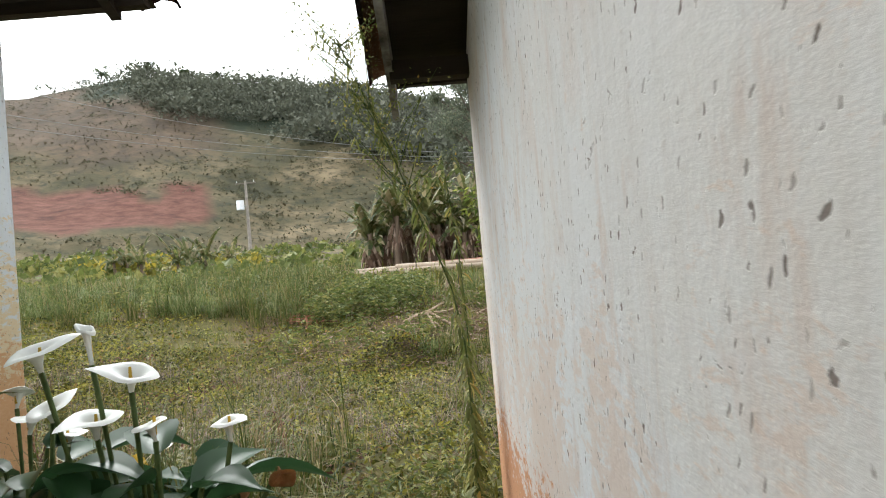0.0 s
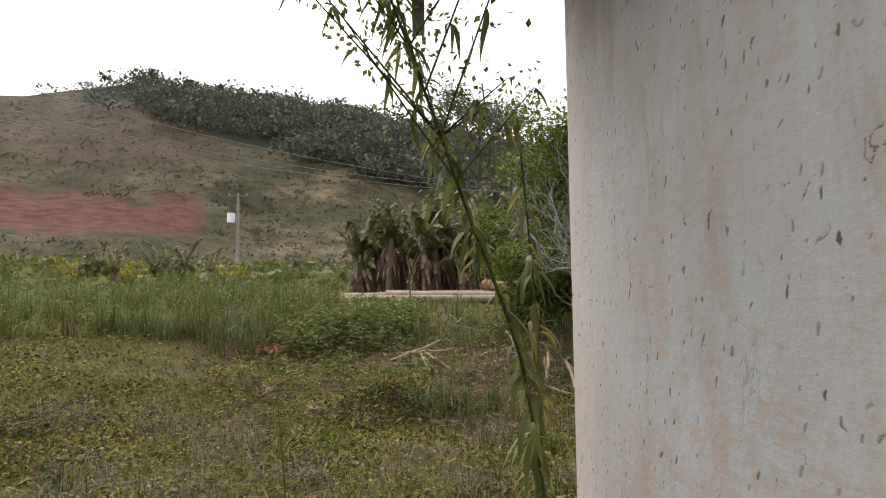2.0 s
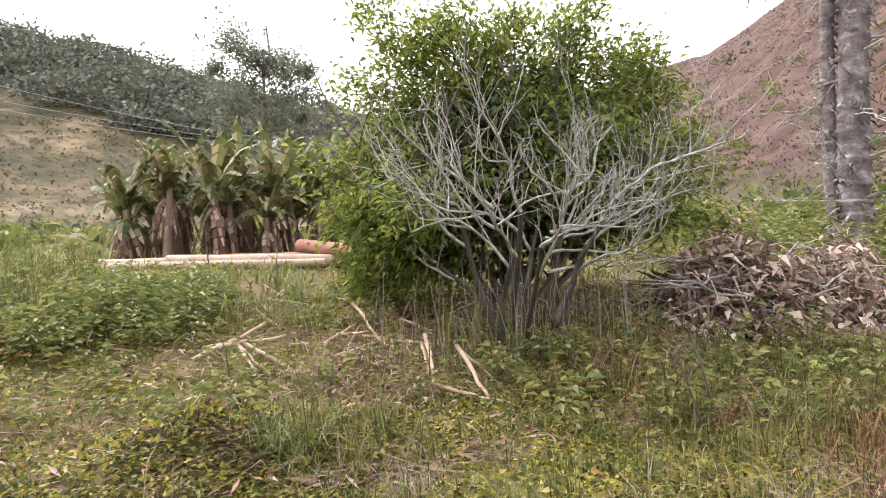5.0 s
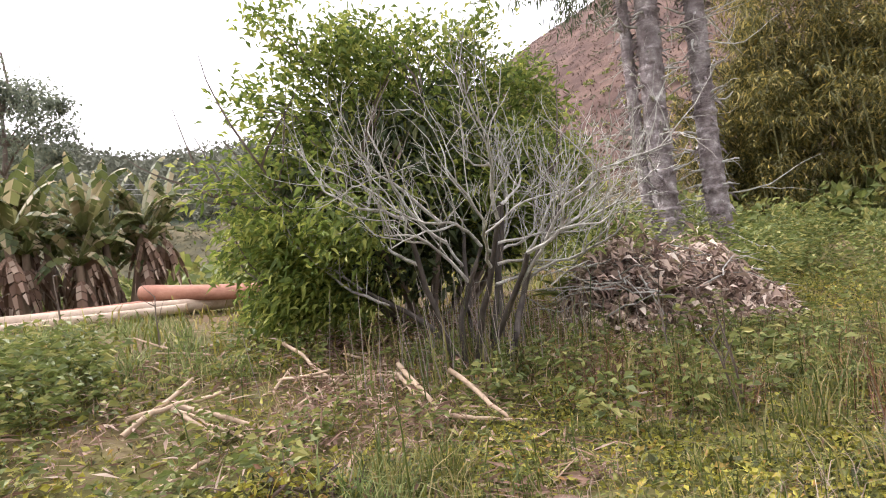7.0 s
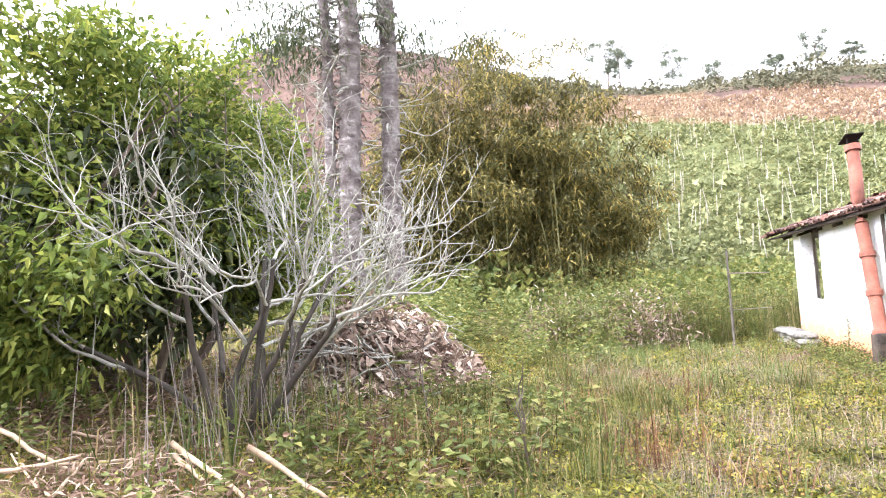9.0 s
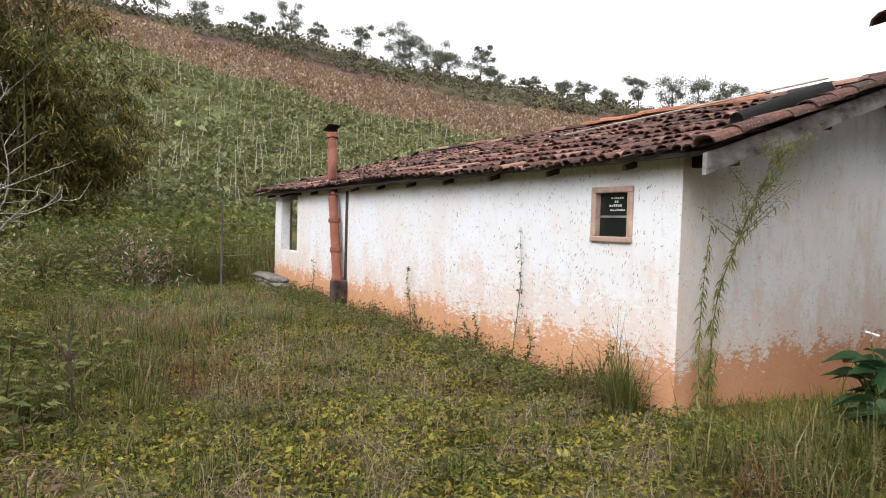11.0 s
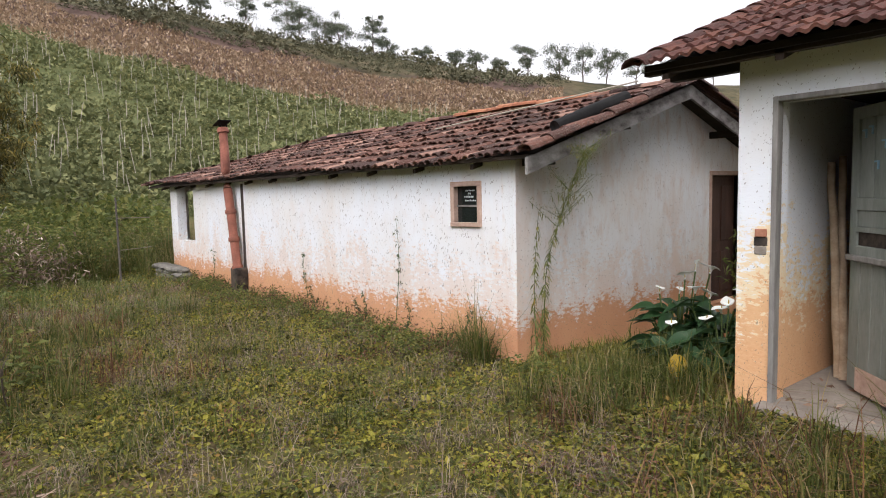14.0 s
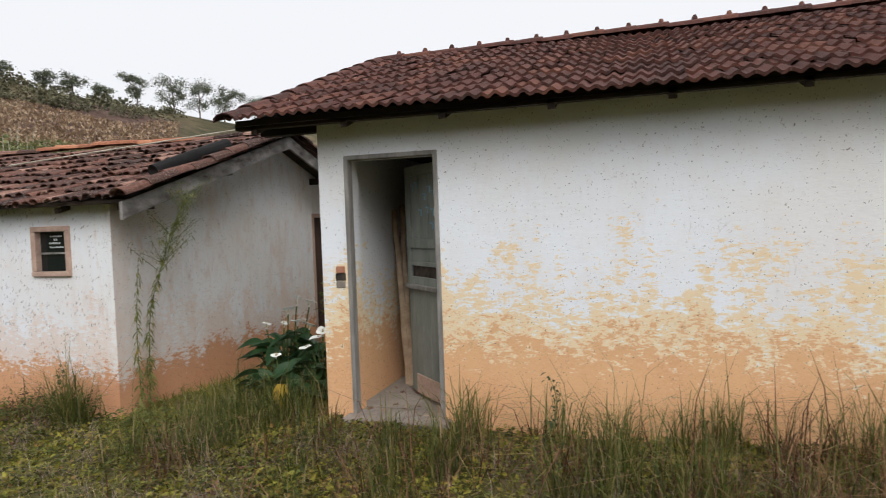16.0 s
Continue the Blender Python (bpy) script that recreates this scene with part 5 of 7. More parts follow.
def corner_weed():
    """The tall slender weed beside the wall corner."""
    t = thing("tall_weed", "tall slender weed with hanging narrow leaves by the wall corner", "plant", (-0.1, -0.25, 0))
    s = np.linspace(0, 1, 26)
    zs = 2.25 * s
    zk = [0, 0.81, 1.06, 1.22, 1.35, 1.74, 2.25]
    stem = np.stack([np.interp(zs, zk, [-0.12, -0.13, -0.165, -0.215, -0.265, -0.40, -0.60]), np.interp(zs, zk, [-0.26, -0.28, -0.28, -0.28, -0.28, -0.31, -0.39]), zs - 0.03], 1)
    stem2 = np.array([-0.16, -0.12, -0.03]) + np.stack([0.05 * np.sin(s * 3), -0.05 * s, 1.6 * s], 1)
    lv, fl = [], []
    for st, n, r in ((stem, 360, 0.0042), (stem2, 170, 0.004)):
        quads("stem", *tube(st, np.linspace(r * 1.3, r * 0.5, 26), 7), M_STALK, t, shade=True)
        for _ in range(n):
            k = rng.uniform(0.04, 0.98)
            p = st[int(k * 25)]
            a = rng.uniform(0, 2 * math.pi)
            j = min(int(k * 25), 24)
            p = st[j] + (st[j + 1] - st[j]) * rng.random()
            lv.append((p, [math.cos(a), math.sin(a), rng.uniform(-0.8, 0.4)], rng.uniform(0.05, 0.115) * (1.15 - 0.5 * k)))
    for _ in range(30):
        k = rng.uniform(0.64, 1.0)
        p = stem[int(k * 25)]
        a = rng.uniform(0, 2 * math.pi)
        d = np.array([math.cos(a) * 0.8, math.sin(a) * 0.8, rng.uniform(0.3, 1.0)])
        q = p + np.linspace(0, 1, 6)[:, None] * d * rng.uniform(0.14, 0.40)
        quads("twig", *tube(q, np.linspace(0.003, 0.0012, 6), 4), M_STALK, t)
        for _ in range(42):
            fl.append(q[rng.integers(1, 6)] + rng.normal(size=3) * 0.032)
        for _ in range(7):
            lv.append((q[rng.integers(1, 6)], rng.normal(size=3), rng.uniform(0.03, 0.07)))
    c, o, L = zip(*lv)
    L = np.array(L)
    quads("foliage", *lances(np.array(c), np.array(o), L, L * 0.17, 0.75), M_STEMLEAF, t, shade=True)
    fl = np.array(fl)
    quads("seed_head", *leaves(fl, rng.normal(size=fl.shape), 0.017, 0.010), M_STEMLEAF, t, "small greenish flower heads")


def wall_weeds():
    for x, y, h in ((4.4, 0.10, 0.92), (2.0, 0.08, 1.46), (2.72, 0.12, 0.45), (2.95, 0.10, 0.36), (1.75, 0.12, 0.42), (8.3, 0.14, 0.75), (4.1, 0.15, 0.4), (0.65, 0.12, 0.5), (-6.7, 0.25, 0.95), (-4.2, 0.35, 0.55)):
        t = thing("wall_weed", "thin dark weed growing up against the white wall", "plant", (x, y, float(ground_z(x, y))), "weeds at the wall foot")
        s = np.linspace(0, 1, 10)
        z0 = float(ground_z(x, y))
        st = np.stack([x + 0.06 * np.sin(s * 4 + x), y + 0 * s, z0 + h * s], 1)
        quads("stem", *tube(st, np.linspace(0.006, 0.002, 10), 5), M_STALK, t)
        k = rng.integers(2, 10, 60)
        c = st[k] + rng.normal(size=(60, 3)) * [0.02, 0.01, 0.02]
        quads("foliage", *leaves(c, rng.normal(size=(60, 3)) + [0, 0.3, 0], rng.uniform(0.025, 0.06, 60), rng.uniform(0.01, 0.025, 60), 0.2), M_DARKLEAF, t)


def calla_leaf(length, width):
    """A broad arrow-shaped blade with a sunk midrib, along +y."""
    s = np.linspace(0, 1, 7)
    w = width * np.sin(np.clip(s * 0.95 + 0.12, 0, 1) * math.pi) ** 0.8
    w[-1] = 0.004
    u = np.linspace(-1, 1, 5)
    v = np.stack([np.stack([u * wi / 2, np.full(5, si * length), 0.25 * np.abs(u) * wi - 0.35 * length * si ** 2], 1) for si, wi in zip(s, w)])
    i, j = np.meshgrid(np.arange(6), np.arange(4), indexing="ij")
    f = np.stack([i * 5 + j, i * 5 + j + 1, (i + 1) * 5 + j + 1, (i + 1) * 5 + j], -1).reshape(-1, 4)
    return v.reshape(-1, 3), f


def calla_flower(size, open_=1.0):
    """A short funnel with a broad, pointed, turned-back lip."""
    rows, n = [], 16
    for k, (z, r) in enumerate(((0, 0.09), (0.30, 0.14), (0.58, 0.24), (0.80, 0.42), (0.92, 0.68), (0.93, 0.92), (0.86, 1.05))):
        a = np.linspace(0, 2 * math.pi, n, endpoint=False)
        u = k / 6
        point = 1 + 0.55 * np.exp(-(np.minimum(a, 2 * math.pi - a) / 0.45) ** 2) * u ** 2
        r = 0.09 + (r - 0.09) * open_
        rows.append(np.stack([np.cos(a) * r * point, np.sin(a) * r * 0.9, z * (2 - open_) + 0.22 * np.cos(a) * u + 0.07 * np.sin(3 * a + 1) * u ** 2], 1))
    v = np.concatenate(rows) * size
    i, j = np.meshgrid(np.arange(6), np.arange(n), indexing="ij")
    f = np.stack([i * n + j, i * n + (j + 1) % n, (i + 1) * n + (j + 1) % n, (i + 1) * n + j], -1).reshape(-1, 4)
    return v, f


def put(vf, m):
    a = np.array(m)
    return vf[0] @ a[:3, :3].T + a[:3, 3], vf[1]


def calla_plant(x, y, flowers, n_leaves, height, spent=0):
    z = float(ground_z(x, y))
    t = thing("calla_lily", "calla lily clump with white trumpet flowers and dark leaves", "plant", (x, y, z), "calla lilies by the house corner")
    for k in range(n_leaves):
        a = rng.uniform(0, 360)
        h = height * rng.uniform(0.35, 1.0)
        r = rng.uniform(0.05, 0.28)
        p = np.array([x + r * math.cos(radians(a)), y + r * math.sin(radians(a)), z + h])
        L = rng.uniform(0.17, 0.30)
        m = pose(*p, 0, 0, a - 90) @ pose(0, 0, 0, rng.uniform(-15, 30), rng.uniform(-25, 25), 0)
        quads("leaf", *put(calla_leaf(L, L * 0.62), m), M_LILYLEAF, t, shade=True)
        q = np.linspace([x, y, z - 0.02], p, 5)
        quads("leaf_stalk", *tube(q, 0.008, 5), M_STALK, t)
    for fx, fy, fz, turn, size, open_ in flowers:
        p = np.array([fx, fy, fz])
        q = np.linspace([x + (fx - x) * 0.3, y + (fy - y) * 0.3, z], p, 6)
        quads("flower_stalk", *tube(q, [0.006, 0.006, 0.006, 0.006, 0.007, 0.008], 6), M_STALK, t, shade=True)
        fl = quads("flower", *put(calla_flower(size * 0.95, open_), pose(*p, (15 if y < -1 else -14) * open_, rng.uniform(-12, 12), 0) @ pose(0, 0, 0, 0, 0, turn)), M_PETAL, t, "white trumpet flower", shade=True)
        quads("spadix", *tube([p + [0, 0, 0.02], p + [0.0, 0, 0.075]], [0.006, 0.004], 6), M_YELLOW, fl, "yellow spadix")
    for k in range(spent):
        p = np.array([x + rng.uniform(-0.2, 0.45), y + rng.uniform(-0.3, 0.2), z + height * rng.uniform(0.75, 0.95)])
        quads("spent_flower", *put(calla_flower(0.045), pose(*p, 150, 30, k * 80)), M_SPADIX, t, "withered brown flower", shade=True)
        quads("flower_stalk", *tube(np.linspace([x, y, z], p, 5), 0.007, 5), M_STALK, t)


def callas():
    calla_plant(-1.10, -1.18, [(-1.16, -1.2, 0.86, 200, 0.078, 1), (-1.27, -1.2, 0.95, 160, 0.075, 0.3), (-1.27, -1.2, 0.73, 250, 0.086, 1), (-1.10, -1.2, 0.71, 300, 0.062, 0.9), (-0.88, -1.2, 0.69, 330, 0.066, 0.8), (-1.42, -1.2, 0.94, 20, 0.085, 1)], 60, 0.66, 3)
    calla_plant(-1.5, -1.2, [(-1.55, -0.95, 0.74, 60, 0.07, 1)], 34, 0.66, 1)
    calla_plant(-1.78, -0.75, [(-1.78, -0.72, 0.66, 80, 0.075, 1), (-1.70, -0.62, 0.58, 120, 0.07, 1), (-1.95, -0.85, 0.82, 10, 0.075, 1), (-1.9, -0.6, 0.74, 300, 0.07, 0.9)], 44, 0.56, 1)
    calla_plant(-1.48, -0.55, [(-1.36, -0.62, 0.50, 120, 0.06, 1)], 40, 0.44, 0)
    z = float(ground_z(-1.62, -0.42))
    t = thing("yellowed_leaf", "large yellowed leaf drooping at the foot of the callas", "leaf", (-1.72, -0.12, z))
    quads("blade", *put(calla_leaf(0.24, 0.15), pose(-1.72, -0.12, z + 0.36, -70, 0, 25)), M_YELLOW, t, shade=True)
    # flowering shrub behind, with red blooms
    t = thing("flowering_shrub", "thin shrub with narrow leaves and orange-red blooms", "plant", (-1.9, -1.5, float(ground_z(-1.9, -1.5))))
    tw, tips = [], []
    for k in range(5):
        branch((-1.9 + 0.05 * k, -1.5, float(ground_z(-1.9, -1.5))), (rng.normal() * 0.2, rng.normal() * 0.2, 1), 0.85, 0.010, 1, tw, tips, (3, 5), 0.5, 0.15, 0.5)
    [quads("stem", *q, M_STALK, t) for q in tw]
    tips = np.array(tips)
    c = tips[rng.integers(0, len(tips), 420)] + rng.normal(size=(420, 3)) * 0.05
    quads("foliage", *leaves(c, rng.normal(size=c.shape), rng.uniform(0.05, 0.11, 420), 0.025, 0.2), M_WEED, t)
    for k in range(4):
        p = tips[rng.integers(0, len(tips))]
        quads("bloom", *leaves(np.repeat(p[None], 12, 0), rng.normal(size=(12, 3)), 0.05, 0.035), M_RED, t, "orange-red bloom")


M_RED = foliage("red_petals", [(0.0, (0.45, 0.06, 0.02)), (1.0, (0.62, 0.16, 0.04))], 0.3)


def green_bush():
    x, y = 3.1, 8.25
    z = float(ground_z(x, y))
    t = thing("green_bush", "broad bright green bushy tree behind dead branches", "tree", (x, y, z))
    wood, tips = [], []
    for k in range(9):
        a = k * 0.7 + rng.uniform(0, 0.3)
        wood = []
        branch((x + 0.25 * math.cos(a), y + 0.25 * math.sin(a), z - 0.05), (0.75 * math.cos(a), 0.75 * math.sin(a), 1.0), 1.9, 0.055, 2, wood, tips, (3, 4), 0.55, 0.25, 0.25)
        quads("limb", *join(wood), M_BARK, t)
    clumps = []
    for _ in range(150):
        d = unit(rng.normal(size=3))
        d[2] = abs(d[2]) * 1.25 - 0.5
        r = rng.uniform(0.55, 1.0)
        clumps.append(np.array([x, y, z + 1.75]) + d * r * [2.45, 1.6, 1.6] * (1 + 0.2 * math.sin(5 * math.atan2(d[1], d[0]))))
    for top in ((1.3, 7.9, 3.75), (1.65, 7.8, 3.55), (1.9, 7.8, 3.9), (4.0, 7.7, 4.1), (3.55, 7.8, 4.0), (2.9, 7.8, 4.0), (2.4, 7.9, 3.85), (4.65, 7.6, 3.75), (5.1, 7.5, 3.3), (1.1, 8.2, 3.1)):
        root = np.array([x, y, z + 1.6]) + (np.array(top) - [x, y, z + 1.6]) * 0.45
        line = np.linspace(root, top, 8) + rng.normal(size=(8, 3)) * 0.05
        quads("sprig", *tube(line, np.linspace(0.02, 0.005, 8), 5, False), M_BARK, t)
        for q in line[3:]:
            clumps.append(q + rng.normal(size=3) * 0.12)
    for _ in range(46):
        clumps.append(np.array([rng.uniform(0.95, 2.4), rng.uniform(7.9, 8.8), z + rng.uniform(0.25, 1.4)]))
    for _ in range(60):
        d = unit(rng.normal(size=3)) * rng.uniform(0.4, 1.0)
        clumps.append(np.array([4.2, 7.5, z + 1.75]) + d * [1.25, 0.65, 1.2])
    clumps = np.array(clumps)
    k = rng.integers(0, len(clumps), 46000)
    c = clumps[k] + rng.normal(size=(len(k), 3)) * [0.17, 0.17, 0.14]
    c = c[c[:, 2] > z + 0.15]
    out = unit(c - [x, y, z + 1.2]) + rng.normal(size=c.shape) * 0.8
    quads("crown", *leaves(c, out, rng.uniform(0.07, 0.15, len(c)), rng.uniform(0.03, 0.06, len(c)), 0.25), M_BUSH, t)
    # core leaves take a darker green, which puts shade inside the crown
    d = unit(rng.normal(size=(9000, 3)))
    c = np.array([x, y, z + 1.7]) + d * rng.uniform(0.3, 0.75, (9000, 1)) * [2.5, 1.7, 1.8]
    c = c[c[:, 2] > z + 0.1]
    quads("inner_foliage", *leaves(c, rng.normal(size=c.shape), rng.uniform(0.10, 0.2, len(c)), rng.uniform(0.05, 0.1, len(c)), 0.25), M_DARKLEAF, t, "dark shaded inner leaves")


def gnarl(p, d, length, n, turn, lift):
    """A knotted path: it wanders, then lifts or sinks."""
    pts, p, d = [np.array(p, float)], np.array(p, float), unit(np.array(d, float))
    for _ in range(n):
        d = unit(d + rng.normal(size=3) * turn + np.array([0, 0, lift]))
        p = p + d * length / n
        pts.append(p.copy())
    return np.array(pts)


def shoots(limb, sink, per, tall, r):
    """Upright shoots and twigs out of a leaning limb."""
    for k in range(2, len(limb)):
        for _ in range(per):
            L = tall * rng.uniform(0.4, 1.15)
            d = unit(limb[k] - limb[k - 1]) * 0.55 + rng.normal(size=3) * 0.38 + [0, 0, 0.75]
            q = gnarl(limb[k], d, L, 6, 0.17, 0.06)
            sink.append(tube(q, np.linspace(r, r * 0.35, 7), 4, False))
            for j in rng.integers(2, 7, 4):
                w = gnarl(q[j], unit(q[j] - q[j - 1]) + rng.normal(size=3) * 0.6, L * rng.uniform(0.2, 0.55), 4, 0.22, 0.03)
                sink.append(tube(w, np.linspace(r * 0.5, r * 0.2, 5), 3, False))


def dead_shrub():
    x, y = 2.3, 6.55
    z = float(ground_z(x, y))
    t = thing("dead_shrub", "bare grey shrub with tangled lichen-pale branches", "shrub", (x, y, z))
    for k in range(10):
        a = k * 0.628 + rng.uniform(-0.2, 0.2)
        p = np.array([x + 0.26 * math.cos(a), y + 0.22 * math.sin(a), z - 0.05])
        trunk = gnarl(p, (0.25 * math.cos(a), 0.22 * math.sin(a), 1), rng.uniform(1.15, 1.75), 7, 0.13, 0.0)
        st = quads("stem", *tube(trunk, np.linspace(0.034, 0.021, 8), 7, False), M_DARKBARK, t, "dark gnarled stem", shade=True)
        wood = []
        for j, rise in ((7, rng.uniform(0.25, 1.0)), (5, rng.uniform(0.1, 0.7))):
            b = a + rng.uniform(-0.5, 0.5)
            limb = gnarl(trunk[j], (math.cos(b), math.sin(b), rise), rng.uniform(0.9, 1.5), 9, 0.20, 0.02)
            wood.append(tube(limb, np.linspace(0.018, 0.007, 10), 6, False))
            shoots(limb, wood, 1, 0.9, 0.0068)
            fork = gnarl(limb[4], unit(limb[5] - limb[4]) + rng.normal(size=3) * 0.5, rng.uniform(0.5, 0.8), 7, 0.2, 0.0)
            wood.append(tube(fork, np.linspace(0.011, 0.005, 8), 5, False))
            shoots(fork, wood, 1, 0.45, 0.005)
        quads("branch", *join(wood), M_DEADBARK, st, "lichen-whitened forking branch")
    for a, h, L in ((-0.25, 0.95, 1.1), (0.1, 0.75, 1.2), (0.35, 1.1, 1.15), (-0.6, 1.15, 0.9), (2.7, 1.4, 1.5), (3.1, 1.2, 1.3)):
        wood = []
        limb = gnarl((x + 0.3 * math.cos(a), y + 0.2 * math.sin(a), z + h), (math.cos(a), math.sin(a), 0.10 if abs(a) < 1 else 0.55), L, 10, 0.14, 0.015)
        wood.append(tube(limb, np.linspace(0.019, 0.006, 11), 6, False))
        shoots(limb[4:], wood, 1, 0.34, 0.006)
        quads("branch", *join(wood), M_DEADBARK, t, "low lichen-whitened branch")
    # dry stalks round its foot
    n = 90
    X, Y = x + rng.normal(size=n) * 0.7, y - 0.1 + rng.normal(size=n) * 0.4
    st = [tube(np.linspace(p, p + [rng.normal() * 0.12, rng.normal() * 0.1, rng.uniform(0.4, 1.2)], 4), [0.0045, 0.004, 0.003, 0.002], 3, False) for p in on_ground(X, Y, -0.02)]
    stuff("dry_stalks", st, M_WOOD, "thin dry grey stalks standing under the shrub", "dry stalks")
    n = 700
    X, Y = x + rng.normal(size=n) * 0.9, y - 0.1 + rng.normal(size=n) * 0.5
    stuff("undergrowth", [blades(on_ground(X, Y, -0.02), rng.gamma(4, 0.10, n) + 0.08, rng.uniform(0.006, 0.014, n), rng.uniform(0.1, 0.8, n))], M_TALL, "rank grass growing through the dead shrub", "grass")


def debris_heap():
    x, y = 5.6, 6.7
    n = 4600
    c = []
    for hx, hy, wx, wy, tall in ((x - 0.3, y + 0.1, 1.1, 0.9, 1.1), (x + 0.7, y - 0.4, 1.3, 1.0, 0.75), (x + 1.6, y + 0.1, 1.3, 1.1, 0.85)):
        a, r = rng.uniform(0, 2 * math.pi, n), np.sqrt(rng.uniform(0, 1, n))
        q = on_ground(hx + wx * r * np.cos(a), hy + wy * r * np.sin(a))
        q[:, 2] += tall * (1 - r ** 1.4) * rng.uniform(0.1, 1, n) ** 0.6 * (1 + 0.3 * np.sin(3 * a + hx)) + 0.03
        c.append(q)
    c = np.concatenate(c)
    n = len(c)
    big = leaves(c, rng.normal(size=c.shape) * [1, 1, 0.7], rng.uniform(0.08, 0.34, n), rng.gamma(3, 0.013, n) + 0.01, 0.3, 0.4)
    stuff("cut_brush_heap", [big], M_HEAP, "heap of dry brown cut leaves and brush", "brush heap")
    st = []
    for _ in range(110):
        p = np.array([x + rng.normal() * 0.9, y + rng.normal() * 0.5, 0])
        p[2] = float(ground_z(p[0], p[1])) + rng.uniform(0, 0.8)
        d = unit(rng.normal(size=3) * [1, 1, 0.35]) * rng.uniform(0.5, 1.4)
        st.append(tube(np.linspace(p - d / 2, p + d / 2, 5) + rng.normal(size=(5, 3)) * 0.03, [0.012, 0.010, 0.009, 0.007, 0.004], 5, False))
    stuff("heap_branches", st, M_DEADBARK, "bleached twigs sticking out of the heap", "branches")
    # broad pale leaves beside it
    for k, (px, py) in enumerate(((5.0, 6.4), (5.4, 7.6), (6.2, 7.8), (4.8, 7.4))):
        z = float(ground_z(px, py))
        t = thing("broadleaf_plant", "pale broad-leaved plant beside the brush heap", "plant", (px, py, z), "broad-leaved plants")
        for j in range(9):
            a = j * 40 + rng.uniform(-15, 15)
            quads("leaf", *put(calla_leaf(rng.uniform(0.4, 0.6), 0.16), pose(px, py, z + 0.25, 0, 0, a) @ pose(0, 0, 0, rng.uniform(20, 60))), M_WEED, t, shade=True)


def log(name, a, b, r, mat, label, group="felled logs"):
    t = thing(name, label, "log", tuple(np.minimum(a, b)), group)
    s = np.linspace(0, 1, 9)[:, None]
    p = np.asarray(a) + (np.asarray(b) - np.asarray(a)) * s
    p[1:-1] += rng.normal(size=(7, 3)) * r * 0.06
    quads("trunk", *tube(p, r * np.linspace(1, 0.9, 9), 12, False), mat, t, shade=True)
    for q, d, rr in ((p[0], p[0] - p[1], r), (p[-1], p[-1] - p[-2], r * 0.9)):
        e = unit(d) * 0.004
        quads("sawn_end", *tube([q, q + e], rr * 0.985, 12), M_CUT, t, "pale sawn end")


def logs():
    g = lambda x, y: float(ground_z(x, y))
    log("log", (0.97, 12.3, g(0.97, 12.3) + 0.36), (2.05, 10.4, g(2.05, 10.4) + 0.34), 0.12, M_LOG, "thick reddish debarked log on top of paler ones")
    for k, (ax, ay, bx, by, r) in enumerate(((-3.0, 13.7, 2.2, 11.2, 0.10), (-1.2, 12.7, 2.7, 10.9, 0.11), (-0.3, 13.5, 1.6, 11.6, 0.12), (-2.2, 13.0, 1.2, 11.2, 0.07))):
        log("log", (ax, ay, g(ax, ay) + r + 0.02), (bx, by, g(bx, by) + r + 0.06), r, M_LOGPALE if k != 2 else M_LOG, "long pale debarked log lying in the grass")


def stick(a, b, r=0.016, name="stick", label="pale broken branch lying on the cut grass", bend=0.03):
    s = np.linspace(0, 1, 7)[:, None]
    a, b = np.asarray(a, float), np.asarray(b, float)
    p = a + (b - a) * s + rng.normal(size=(7, 3)) * bend * np.linalg.norm(b - a) * 0.3
    ob = quads(name, *tube(p, np.linspace(r, r * 0.6, 7), 7), M_STICK, shade=True)
    return tagged(ob, label, "branch", "branches on the ground")


